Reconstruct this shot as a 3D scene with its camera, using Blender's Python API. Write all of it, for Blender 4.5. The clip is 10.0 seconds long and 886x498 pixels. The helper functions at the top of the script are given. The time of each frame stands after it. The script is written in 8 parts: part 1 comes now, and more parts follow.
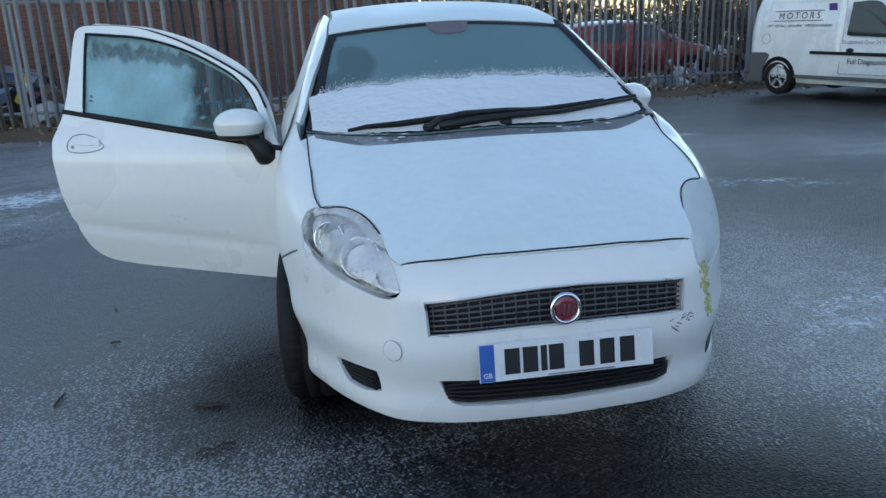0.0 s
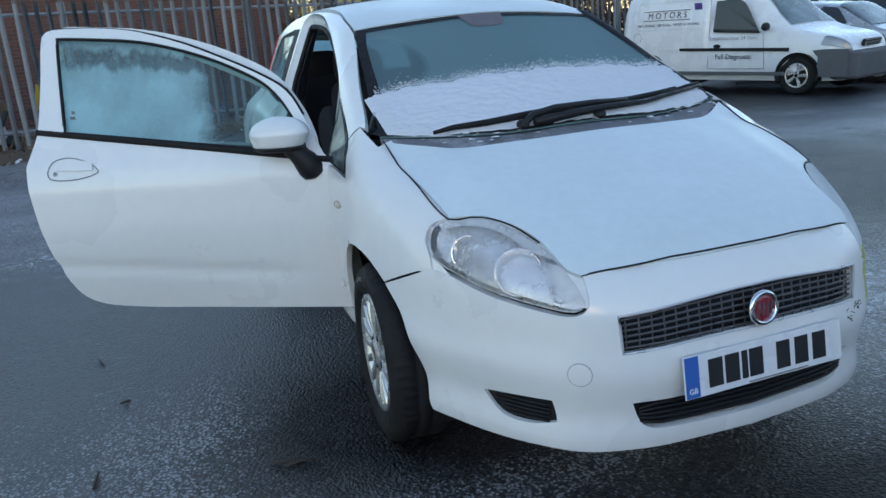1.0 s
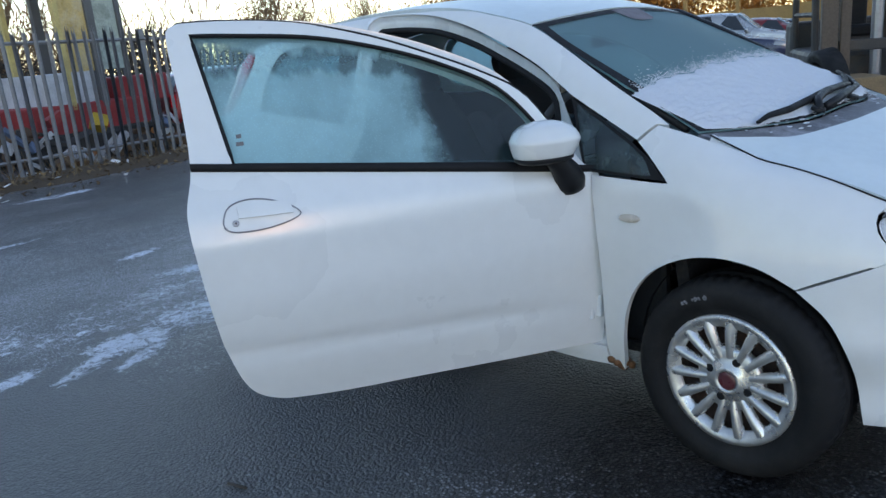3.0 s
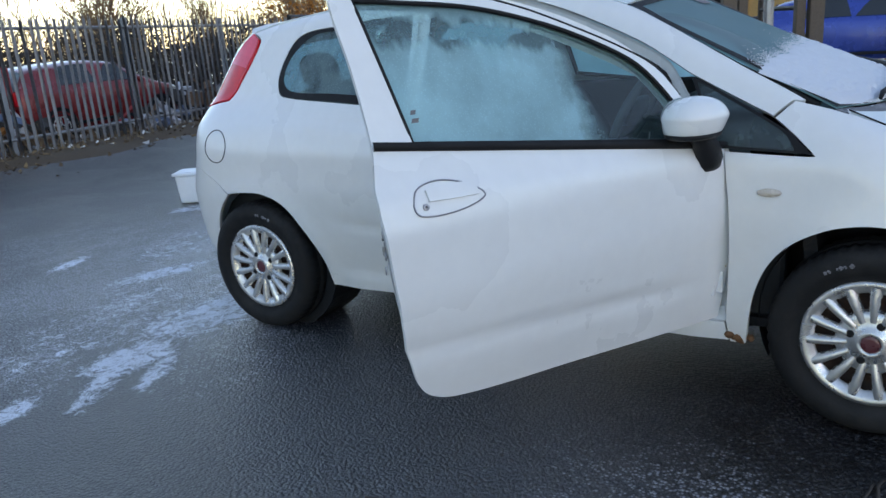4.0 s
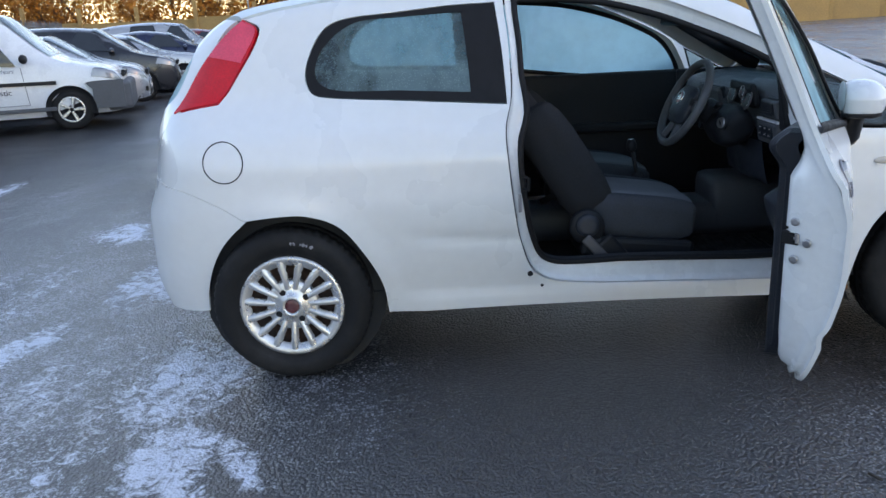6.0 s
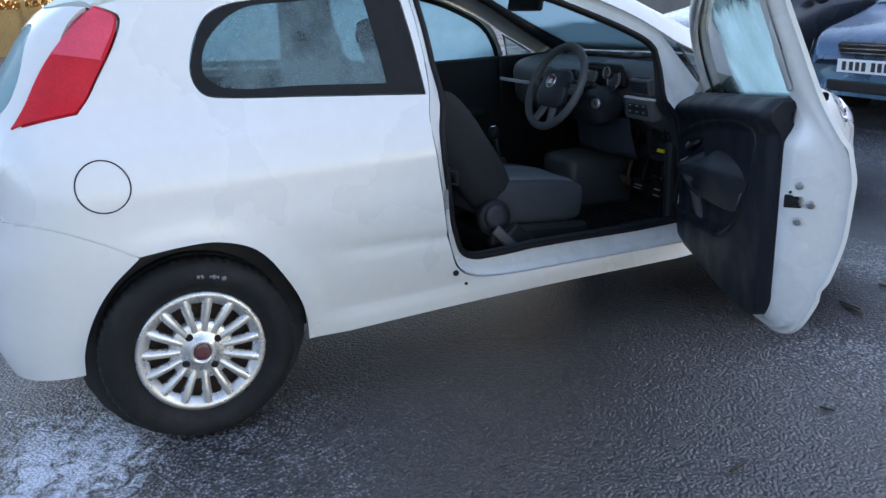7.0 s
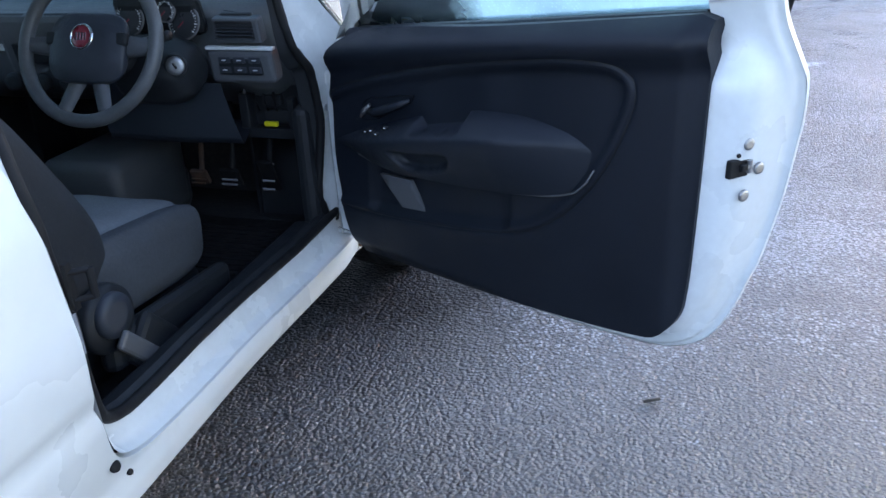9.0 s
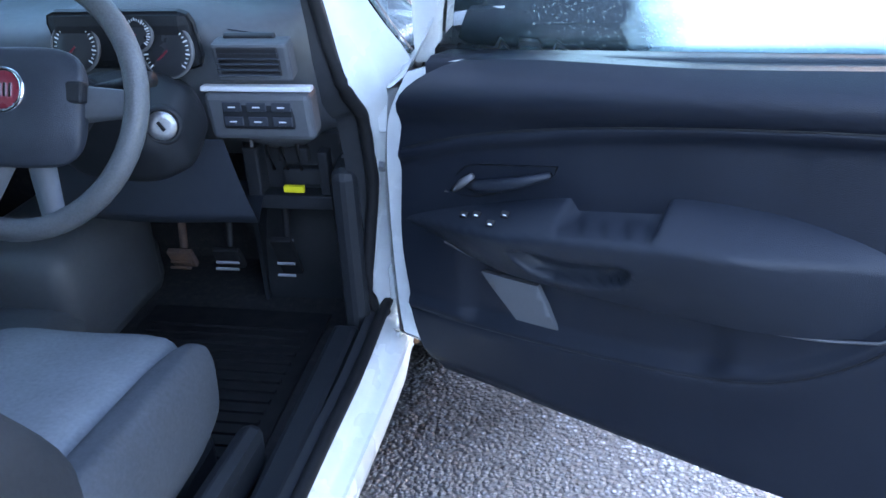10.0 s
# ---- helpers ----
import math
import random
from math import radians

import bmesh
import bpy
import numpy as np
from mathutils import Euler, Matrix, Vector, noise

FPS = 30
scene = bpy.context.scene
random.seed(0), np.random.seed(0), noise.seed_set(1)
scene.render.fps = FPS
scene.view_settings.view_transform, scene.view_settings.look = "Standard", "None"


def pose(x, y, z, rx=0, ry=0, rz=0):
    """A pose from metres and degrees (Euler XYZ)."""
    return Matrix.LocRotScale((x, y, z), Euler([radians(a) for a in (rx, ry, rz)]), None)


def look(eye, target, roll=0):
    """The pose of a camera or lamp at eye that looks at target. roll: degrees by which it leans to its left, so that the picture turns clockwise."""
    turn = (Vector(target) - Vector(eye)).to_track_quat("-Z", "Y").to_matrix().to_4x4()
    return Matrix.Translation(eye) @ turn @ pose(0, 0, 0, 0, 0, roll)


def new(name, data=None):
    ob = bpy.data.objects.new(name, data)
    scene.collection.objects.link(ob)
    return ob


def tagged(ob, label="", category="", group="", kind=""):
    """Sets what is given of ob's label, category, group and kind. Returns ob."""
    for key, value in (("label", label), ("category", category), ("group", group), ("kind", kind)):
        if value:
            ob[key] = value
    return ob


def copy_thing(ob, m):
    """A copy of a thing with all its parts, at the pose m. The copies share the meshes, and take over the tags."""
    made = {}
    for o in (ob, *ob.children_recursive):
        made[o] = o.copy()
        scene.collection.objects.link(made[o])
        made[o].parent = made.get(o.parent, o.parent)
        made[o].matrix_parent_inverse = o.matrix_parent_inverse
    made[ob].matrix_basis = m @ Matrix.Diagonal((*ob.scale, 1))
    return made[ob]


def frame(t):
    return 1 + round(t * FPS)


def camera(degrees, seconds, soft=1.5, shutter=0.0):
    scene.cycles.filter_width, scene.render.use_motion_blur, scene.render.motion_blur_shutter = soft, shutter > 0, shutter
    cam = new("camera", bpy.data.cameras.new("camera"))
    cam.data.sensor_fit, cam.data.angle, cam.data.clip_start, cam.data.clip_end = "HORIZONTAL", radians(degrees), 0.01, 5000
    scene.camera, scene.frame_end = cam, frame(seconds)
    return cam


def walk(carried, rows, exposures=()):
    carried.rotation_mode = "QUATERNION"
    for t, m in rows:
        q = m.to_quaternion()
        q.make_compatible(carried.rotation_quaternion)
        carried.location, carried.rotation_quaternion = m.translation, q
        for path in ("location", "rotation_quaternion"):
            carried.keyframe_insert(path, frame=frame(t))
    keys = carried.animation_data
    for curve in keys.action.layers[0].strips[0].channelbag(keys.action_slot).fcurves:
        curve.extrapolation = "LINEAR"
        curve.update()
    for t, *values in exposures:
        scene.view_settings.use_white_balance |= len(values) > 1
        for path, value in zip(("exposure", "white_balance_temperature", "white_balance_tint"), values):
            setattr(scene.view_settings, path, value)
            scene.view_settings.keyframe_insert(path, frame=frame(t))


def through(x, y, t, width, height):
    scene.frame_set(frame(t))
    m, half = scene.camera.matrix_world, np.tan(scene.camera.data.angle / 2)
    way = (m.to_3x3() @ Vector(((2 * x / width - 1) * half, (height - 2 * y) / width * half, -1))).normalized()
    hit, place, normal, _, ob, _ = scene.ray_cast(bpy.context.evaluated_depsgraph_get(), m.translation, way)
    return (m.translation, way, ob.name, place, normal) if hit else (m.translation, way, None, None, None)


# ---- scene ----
cam = camera(59.7, 10.0)

PATH = [
    (0, (-0.667, -2.839, 1.381), (-0.357, -0.946, 0.815), -2.4),
    (0.5, (-1.006, -2.574, 1.369), (-0.53, -0.717, 0.798), -3.3),
    (1, (-1.418, -2.33, 1.345), (-0.744, -0.531, 0.787), -4.0),
    (1.5, (-1.711, -2.004, 1.341), (-0.857, -0.278, 0.803), -4.8),
    (2, (-2.059, -1.682, 1.333), (-1.036, -0.043, 0.816), -5.5),
    (2.5, (-2.431, -1.31, 1.316), (-1.232, 0.207, 0.801), -5.6),
    (3, (-2.799, -0.876, 1.313), (-1.432, 0.489, 0.797), -5.2),
    (3.2, (-2.917, -0.718, 1.3), (-1.495, 0.586, 0.775), -5.1),
    (4.3, (-3.414, 0.174, 1.32), (-1.718, 1.083, 0.775), -4.0),
    (4.5, (-3.497, 0.344, 1.344), (-1.754, 1.16, 0.802), -3.8),
    (5, (-3.564, 0.855, 1.33), (-1.728, 1.424, 0.778), -3.5),
    (5.2, (-3.619, 1.076, 1.338), (-1.756, 1.549, 0.785), -3.4),
    (6.3, (-3.489, 2.234, 1.348), (-1.594, 2.008, 0.75), -2.7),
    (6.5, (-3.415, 2.406, 1.332), (-1.545, 2.031, 0.731), -2.8),
    (7, (-3.15, 2.702, 1.339), (-1.416, 1.933, 0.708), -3.0),
    (7.5, (-2.749, 2.846, 1.323), (-1.262, 1.686, 0.657), -3.4),
    (8, (-2.371, 2.873, 1.305), (-1.211, 1.416, 0.575), -3.7),
    (8.5, (-1.98, 2.676, 1.262), (-1.159, 1.035, 0.467), -3.7),
    (9, (-1.601, 2.436, 1.243), (-1.1, 0.699, 0.388), -2.5),
    (9.5, (-1.337, 2.125, 1.23), (-0.994, 0.373, 0.33), -2.2),
    (10, (-1.067, 1.822, 1.237), (-0.769, 0.082, 0.297), -2.3),
]
walk(cam, [(t, look(e, a, r)) for t, e, a, r in PATH], exposures=[(0,1.65,8200,13),(2.5,1.55,8200,17),(5,1.85,8800,23),(6.5,2.14,9000,26),(7.5,2.22,8700,26),(8.0,2.32,8500,26),(8.5,2.58,8500,26),(9.0,2.95,8300,25),(9.5,3.60,8000,26),(10,4.3,7600,27)])

# ---------- light and sky ----------
SUN_AZ, SUN_EL = radians(203), radians(14.0)
world = bpy.data.worlds.new("sky")
scene.world = world
world.use_nodes = True
wn = world.node_tree
sky = wn.nodes.new("ShaderNodeTexSky")
sky.sky_type, sky.sun_disc, sky.sun_elevation, sky.sun_rotation = "NISHITA", False, SUN_EL, SUN_AZ
sky.air_density, sky.dust_density, sky.ozone_density = 1.0, 0.1, 3.0
wn.links.new(sky.outputs["Color"], wn.nodes["Background"].inputs["Color"])
wn.nodes["Background"].inputs["Strength"].default_value = 0.15
sun = new("sun", bpy.data.lights.new("sun", "SUN"))
sun.data.energy, sun.data.angle, sun.data.color = 0.035, radians(5), (1.0, 0.52, 0.20)
sun.matrix_world = look((math.sin(SUN_AZ) * 40, math.cos(SUN_AZ) * 40, 40 * math.tan(SUN_EL)), (0, 0, 0))


# ---------- materials ----------
def material(name, base, rough=0.6, metal=0.0, vary=0.12, scale=6.0, bump=0.0, bump_scale=60.0, coat=0.0, rough_vary=0.1, dirt=None, dirt_amount=0.0, dirt_scale=3.0, spec=0.5):
    """A principled surface with two scales of variation, a fine relief and blotches of dirt."""
    m = bpy.data.materials.new(name)
    m.use_nodes = True
    nt = m.node_tree
    b = nt.nodes["Principled BSDF"]
    L = nt.links.new
    tex = nt.nodes.new("ShaderNodeTexCoord")
    n1 = nt.nodes.new("ShaderNodeTexNoise")
    n1.inputs["Scale"].default_value, n1.inputs["Detail"].default_value = scale, 6
    L(tex.outputs["Object"], n1.inputs["Vector"])
    n2 = nt.nodes.new("ShaderNodeTexNoise")
    n2.inputs["Scale"].default_value, n2.inputs["Detail"].default_value = scale * 11, 3
    L(tex.outputs["Object"], n2.inputs["Vector"])
    add = nt.nodes.new("ShaderNodeMath")
    add.operation = "ADD"
    L(n1.outputs["Fac"], add.inputs[0]), L(n2.outputs["Fac"], add.inputs[1])
    rng = nt.nodes.new("ShaderNodeMapRange")
    for k, v in (("From Min", 0.6), ("From Max", 1.4), ("To Min", 1 - vary), ("To Max", 1 + vary)):
        rng.inputs[k].default_value = v
    L(add.outputs[0], rng.inputs["Value"])
    mix = nt.nodes.new("ShaderNodeMix")
    mix.data_type, mix.blend_type = "RGBA", "MULTIPLY"
    mix.inputs["Factor"].default_value = 1
    mix.inputs["A"].default_value = (*base, 1)
    L(rng.outputs["Result"], mix.inputs["B"])
    col = mix.outputs["Result"]
    if dirt:
        n3 = nt.nodes.new("ShaderNodeTexNoise")
        n3.inputs["Scale"].default_value, n3.inputs["Detail"].default_value, n3.inputs["Roughness"].default_value = dirt_scale, 8, 0.65
        L(tex.outputs["Object"], n3.inputs["Vector"])
        r3 = nt.nodes.new("ShaderNodeMapRange")
        for k, v in (("From Min", 0.5), ("From Max", 0.75), ("To Min", 0), ("To Max", dirt_amount)):
            r3.inputs[k].default_value = v
        L(n3.outputs["Fac"], r3.inputs["Value"])
        mx = nt.nodes.new("ShaderNodeMix")
        mx.data_type = "RGBA"
        mx.inputs["B"].default_value = (*dirt, 1)
        L(r3.outputs["Result"], mx.inputs["Factor"]), L(col, mx.inputs["A"])
        col = mx.outputs["Result"]
    L(col, b.inputs["Base Color"])
    b.inputs["Metallic"].default_value, b.inputs["Coat Weight"].default_value = metal, coat
    b.inputs["Specular IOR Level"].default_value = spec
    b.inputs["Coat Roughness"].default_value = 0.12
    rr = nt.nodes.new("ShaderNodeMapRange")
    for k, v in (("From Min", 0.35), ("From Max", 0.65), ("To Min", max(rough - rough_vary, 0.02)), ("To Max", min(rough + rough_vary, 1))):
        rr.inputs[k].default_value = v
    L(n1.outputs["Fac"], rr.inputs["Value"]), L(rr.outputs["Result"], b.inputs["Roughness"])
    if bump:
        nb = nt.nodes.new("ShaderNodeTexNoise")
        nb.inputs["Scale"].default_value, nb.inputs["Detail"].default_value = bump_scale, 4
        L(tex.outputs["Object"], nb.inputs["Vector"])
        bp = nt.nodes.new("ShaderNodeBump")
        bp.inputs["Strength"].default_value, bp.inputs["Distance"].default_value = bump, 0.004
        L(nb.outputs["Fac"], bp.inputs["Height"]), L(bp.outputs["Normal"], b.inputs["Normal"])
    return m


def glass(name, tint, frost, frost_col=(0.62, 0.80, 0.82), clear_from=None, scale=4.0, rough=0.03, drops=0.0, streak=1.0, edge=0.12, spot=None, through=2.0, bands=None):
    """Thin tinted pane, misted over: frost is how much of it the mist covers; clear_from a height above which it clears."""
    m = bpy.data.materials.new(name)
    m.use_nodes = True
    nt = m.node_tree
    nt.nodes.clear()
    L = nt.links.new
    out = nt.nodes.new("ShaderNodeOutputMaterial")
    tex = nt.nodes.new("ShaderNodeTexCoord")
    tr = nt.nodes.new("ShaderNodeBsdfTransparent")
    tr.inputs["Color"].default_value = (*tint, 1)
    gl = nt.nodes.new("ShaderNodeBsdfGlossy")
    gl.inputs["Roughness"].default_value = rough
    fr = nt.nodes.new("ShaderNodeFresnel")
    fr.inputs["IOR"].default_value = 1.5
    pane = nt.nodes.new("ShaderNodeMixShader")
    L(fr.outputs["Fac"], pane.inputs["Fac"]), L(tr.outputs[0], pane.inputs[1]), L(gl.outputs[0], pane.inputs[2])
    df = nt.nodes.new("ShaderNodeBsdfDiffuse")
    tl = nt.nodes.new("ShaderNodeBsdfTranslucent")
    df.inputs["Color"].default_value = (*frost_col, 1)
    tl.inputs["Color"].default_value = (*[min(0.95, through * c) for c in frost_col], 1)
    mist = nt.nodes.new("ShaderNodeMixShader")
    mist.inputs["Fac"].default_value = 0.5
    L(df.outputs[0], mist.inputs[1]), L(tl.outputs[0], mist.inputs[2])
    mp = nt.nodes.new("ShaderNodeMapping")
    mp.inputs["Scale"].default_value = (1, 1, streak)
    L(tex.outputs["Object"], mp.inputs["Vector"])
    nz = nt.nodes.new("ShaderNodeTexNoise")
    nz.inputs["Scale"].default_value, nz.inputs["Detail"].default_value, nz.inputs["Roughness"].default_value = scale, 7, 0.6
    L(mp.outputs["Vector"], nz.inputs["Vector"])
    value = nz.outputs["Fac"]
    if clear_from:
        sep = nt.nodes.new("ShaderNodeSeparateXYZ")
        L(tex.outputs["Object"], sep.inputs[0])
        rg = nt.nodes.new("ShaderNodeMapRange")
        for k, v in (("From Min", clear_from - 0.10), ("From Max", clear_from + 0.10), ("To Min", 0.22), ("To Max", -0.22)):
            rg.inputs[k].default_value = v
        L(sep.outputs["Z"], rg.inputs["Value"])
        ad = nt.nodes.new("ShaderNodeMath")
        ad.operation = "ADD"
        L(value, ad.inputs[0]), L(rg.outputs["Result"], ad.inputs[1])
        value = ad.outputs[0]
    r = nt.nodes.new("ShaderNodeMapRange")
    for k, v in (("From Min", 0.5 - edge), ("From Max", 0.5 + edge), ("To Min", frost[0]), ("To Max", frost[1])):
        r.inputs[k].default_value = v
    L(value, r.inputs["Value"])
    fac = r.outputs["Result"]
    if bands:
        # mist in bands over the window's lower edge, with runs of water, and clear towards the front
        sp = nt.nodes.new("ShaderNodeSeparateXYZ")
        L(tex.outputs["Object"], sp.inputs[0])
        mr = nt.nodes.new("ShaderNodeMapping")
        mr.inputs["Scale"].default_value = (1, 1, 0.25)
        runs = nt.nodes.new("ShaderNodeTexNoise")
        runs.inputs["Scale"].default_value, runs.inputs["Detail"].default_value = 22, 5
        L(tex.outputs["Object"], mr.inputs["Vector"]), L(mr.outputs["Vector"], runs.inputs["Vector"])

        def calc(kind, a, b):
            n = nt.nodes.new("ShaderNodeMath")
            n.operation = kind
            for i, q in enumerate((a, b)):
                if isinstance(q, (int, float)):
                    n.inputs[i].default_value = q
                else:
                    L(q, n.inputs[i])
            return n.outputs[0]

        high = calc("SUBTRACT", sp.outputs["Z"], calc("MULTIPLY", sp.outputs["Y"], 0.102))
        high = calc("ADD", calc("SUBTRACT", high, 0.898), calc("MULTIPLY", calc("SUBTRACT", runs.outputs["Fac"], 0.5), 0.11))
        ramp_ = nt.nodes.new("ShaderNodeValToRGB")
        L(calc("DIVIDE", high, 0.42), ramp_.inputs["Fac"])
        el = ramp_.color_ramp.elements
        el[0].position, el[0].color = bands[0][0], (bands[0][1],) * 3 + (1,)
        el[1].position, el[1].color = bands[-1][0], (bands[-1][1],) * 3 + (1,)
        for at, v in bands[1:-1]:
            el.new(at).color = (v, v, v, 1)
        fr_ = nt.nodes.new("ShaderNodeMapRange")
        for k, v in (("From Min", 0.93), ("From Max", 1.01), ("To Min", 0.03), ("To Max", 1.0)):
            fr_.inputs[k].default_value = v
        L(calc("ADD", sp.outputs["Y"], calc("MULTIPLY", calc("SUBTRACT", nz.outputs["Fac"], 0.5), 0.35)), fr_.inputs["Value"])
        fac = calc("MULTIPLY", calc("MULTIPLY", ramp_.outputs["Color"], fr_.outputs["Result"]), calc("ADD", calc("MULTIPLY", fac, 0.35), 0.68))
    if spot:
        # a wiped patch: centre, radii and how much mist is left in it
        mq = nt.nodes.new("ShaderNodeMapping")
        mq.vector_type = "TEXTURE"
        mq.inputs["Location"].default_value, mq.inputs["Scale"].default_value = spot[0], spot[1]
        ln = nt.nodes.new("ShaderNodeVectorMath")
        ln.operation = "LENGTH"
        L(tex.outputs["Object"], mq.inputs["Vector"]), L(mq.outputs["Vector"], ln.inputs[0])
        sr = nt.nodes.new("ShaderNodeMapRange")
        for k, v in (("From Min", 0.85), ("From Max", 1.05), ("To Min", spot[2]), ("To Max", 1.0)):
            sr.inputs[k].default_value = v
        L(ln.outputs["Value"], sr.inputs["Value"])
        ml = nt.nodes.new("ShaderNodeMath")
        ml.operation = "MULTIPLY"
        L(fac, ml.inputs[0]), L(sr.outputs["Result"], ml.inputs[1])
        fac = ml.outputs[0]
    if drops:
        vo = nt.nodes.new("ShaderNodeTexVoronoi")
        vo.inputs["Scale"].default_value = 130
        L(tex.outputs["Object"], vo.inputs["Vector"])
        dr = nt.nodes.new("ShaderNodeMapRange")
        for k, v in (("From Min", 0.18), ("From Max", 0.34), ("To Min", drops), ("To Max", 0)):
            dr.inputs[k].default_value = v
        L(vo.outputs["Distance"], dr.inputs["Value"])
        a2 = nt.nodes.new("ShaderNodeMath")
        a2.operation, a2.use_clamp = "ADD", True
        L(fac, a2.inputs[0]), L(dr.outputs["Result"], a2.inputs[1])
        fac = a2.outputs[0]
    mx = nt.nodes.new("ShaderNodeMixShader")
    L(fac, mx.inputs["Fac"]), L(pane.outputs[0], mx.inputs[1]), L(mist.outputs[0], mx.inputs[2])
    L(mx.outputs[0], out.inputs["Surface"])
    return m


PAINT = material("white_paint", (0.73, 0.735, 0.72), 0.30, vary=0.03, scale=2.0, coat=0.5, rough_vary=0.06, dirt=(0.55, 0.50, 0.42), dirt_amount=0.10, dirt_scale=2.0)
FROSTED = material("frosted_white_paint", (0.62, 0.69, 0.70), 0.55, vary=0.05, scale=3.0, coat=0.15, rough_vary=0.2, bump=0.15, bump_scale=300, dirt=(0.74, 0.80, 0.82), dirt_amount=0.35, dirt_scale=5.0)
JAMB = material("white_jamb_paint", (0.70, 0.715, 0.71), 0.28, vary=0.05, scale=5.0, coat=0.4, dirt=(0.40, 0.36, 0.30), dirt_amount=0.18, dirt_scale=6.0)
BLACK = material("black_plastic", (0.012, 0.0125, 0.014), 0.45, vary=0.25, scale=20, bump=0.15, bump_scale=500, spec=0.28)
TRIM = material("charcoal_interior_plastic", (0.026, 0.032, 0.042), 0.44, vary=0.12, scale=8, bump=0.25, bump_scale=700, spec=0.42)
ARM_TRIM = material("dark_armrest_plastic", (0.0125, 0.0165, 0.0235), 0.45, vary=0.12, scale=8, bump=0.25, bump_scale=700, spec=0.32)
MISTED_MIRROR = material("misted_mirror_glass", (0.58, 0.68, 0.69), 0.40, metal=0.1, vary=0.15, scale=18)
DOOR_TRIM = material("blue_black_door_plastic", (0.0075, 0.0105, 0.0165), 0.45, vary=0.12, scale=8, bump=0.25, bump_scale=700, spec=0.26)
TRIM_DARK = material("black_interior_plastic", (0.014, 0.016, 0.019), 0.5, vary=0.2, scale=8, bump=0.2, bump_scale=600, spec=0.28)
FABRIC = material("grey_seat_fabric", (0.155, 0.168, 0.182), 0.95, vary=0.2, scale=14, bump=0.5, bump_scale=900, spec=0.2)
FABRIC_MID = material("dark_grey_seat_fabric", (0.062, 0.068, 0.077), 0.9, vary=0.2, scale=14, bump=0.5, bump_scale=900, spec=0.2)
FABRIC_DARK = material("charcoal_seat_fabric", (0.028, 0.029, 0.032), 0.95, vary=0.2, scale=14, bump=0.5, bump_scale=900, spec=0.2)
CARPET = material("black_carpet", (0.030, 0.030, 0.032), 1.0, vary=0.4, scale=40, bump=0.8, bump_scale=700, dirt=(0.10, 0.09, 0.08), dirt_amount=0.4, dirt_scale=60, spec=0.1)
RUBBER = material("black_rubber", (0.009, 0.009, 0.010), 0.65, vary=0.3, scale=25, bump=0.1, bump_scale=300, spec=0.25)
TYRE = material("tyre_rubber", (0.012, 0.012, 0.0125), 0.72, vary=0.3, scale=18, bump=0.25, bump_scale=250, dirt=(0.06, 0.056, 0.052), dirt_amount=0.3, dirt_scale=7, spec=0.25)
SILVER = material("silver_wheel_trim", (0.62, 0.62, 0.61), 0.30, metal=0.75, vary=0.1, scale=18, rough_vary=0.12, dirt=(0.20, 0.16, 0.12), dirt_amount=0.4, dirt_scale=16)
RUST = material("rusty_steel_wheel", (0.06, 0.032, 0.024), 0.8, vary=0.4, scale=22, bump=0.4, bump_scale=150, dirt=(0.14, 0.06, 0.03), dirt_amount=0.7, dirt_scale=20)
RUSTPAINT = material("rust_edge", (0.16, 0.07, 0.03), 0.85, vary=0.5, scale=30, bump=0.4, bump_scale=200)
PANEL_GREY = material("grey_pocket_plastic", (0.075, 0.080, 0.088), 0.5, vary=0.05, scale=10)
CONSOLE = material("grey_console_plastic", (0.060, 0.064, 0.070), 0.5, vary=0.12, scale=8, bump=0.3, bump_scale=700)
SATIN_GREY = material("smooth_grey_plastic", (0.10, 0.10, 0.105), 0.38, vary=0.05, scale=10)
CHROME = material("chrome", (0.78, 0.79, 0.80), 0.12, metal=1.0, vary=0.05, scale=10, rough_vary=0.05)
STEEL = material("dull_steel", (0.35, 0.35, 0.36), 0.4, metal=0.9, vary=0.2, scale=25)
SATIN = material("satin_silver_plastic", (0.55, 0.56, 0.58), 0.35, metal=0.4, vary=0.05, scale=20)
RED = material("red_badge_enamel", (0.22, 0.022, 0.035), 0.3, vary=0.15, scale=30, coat=0.6)
WHITE_MARK = material("white_print", (0.75, 0.75, 0.75), 0.5, vary=0.05, scale=20)
YELLOW = material("yellow_plastic", (0.75, 0.62, 0.02), 0.45, vary=0.1, scale=30)
GREY_MARK = material("grey_print", (0.22, 0.22, 0.24), 0.6, vary=0.1, scale=20)
LETTER = material("black_letter", (0.02, 0.02, 0.022), 0.4, vary=0.1, scale=30)
PLATE = material("white_plate", (0.72, 0.74, 0.76), 0.3, vary=0.04, scale=10, coat=0.5, dirt=(0.4, 0.4, 0.38), dirt_amount=0.2, dirt_scale=8)
PLATE_BLUE = material("blue_plate_band", (0.02, 0.12, 0.42), 0.35, vary=0.1, scale=20)
AMBER = material("pale_lamp_plastic", (0.55, 0.48, 0.40), 0.25, vary=0.1, scale=30, coat=0.5)
MOSS = material("green_algae", (0.44, 0.47, 0.20), 0.9, vary=0.5, scale=50)
SNOW = material("fresh_snow", (0.84, 0.86, 0.90), 0.85, vary=0.04, scale=30, bump=0.5, bump_scale=160, spec=0.3)
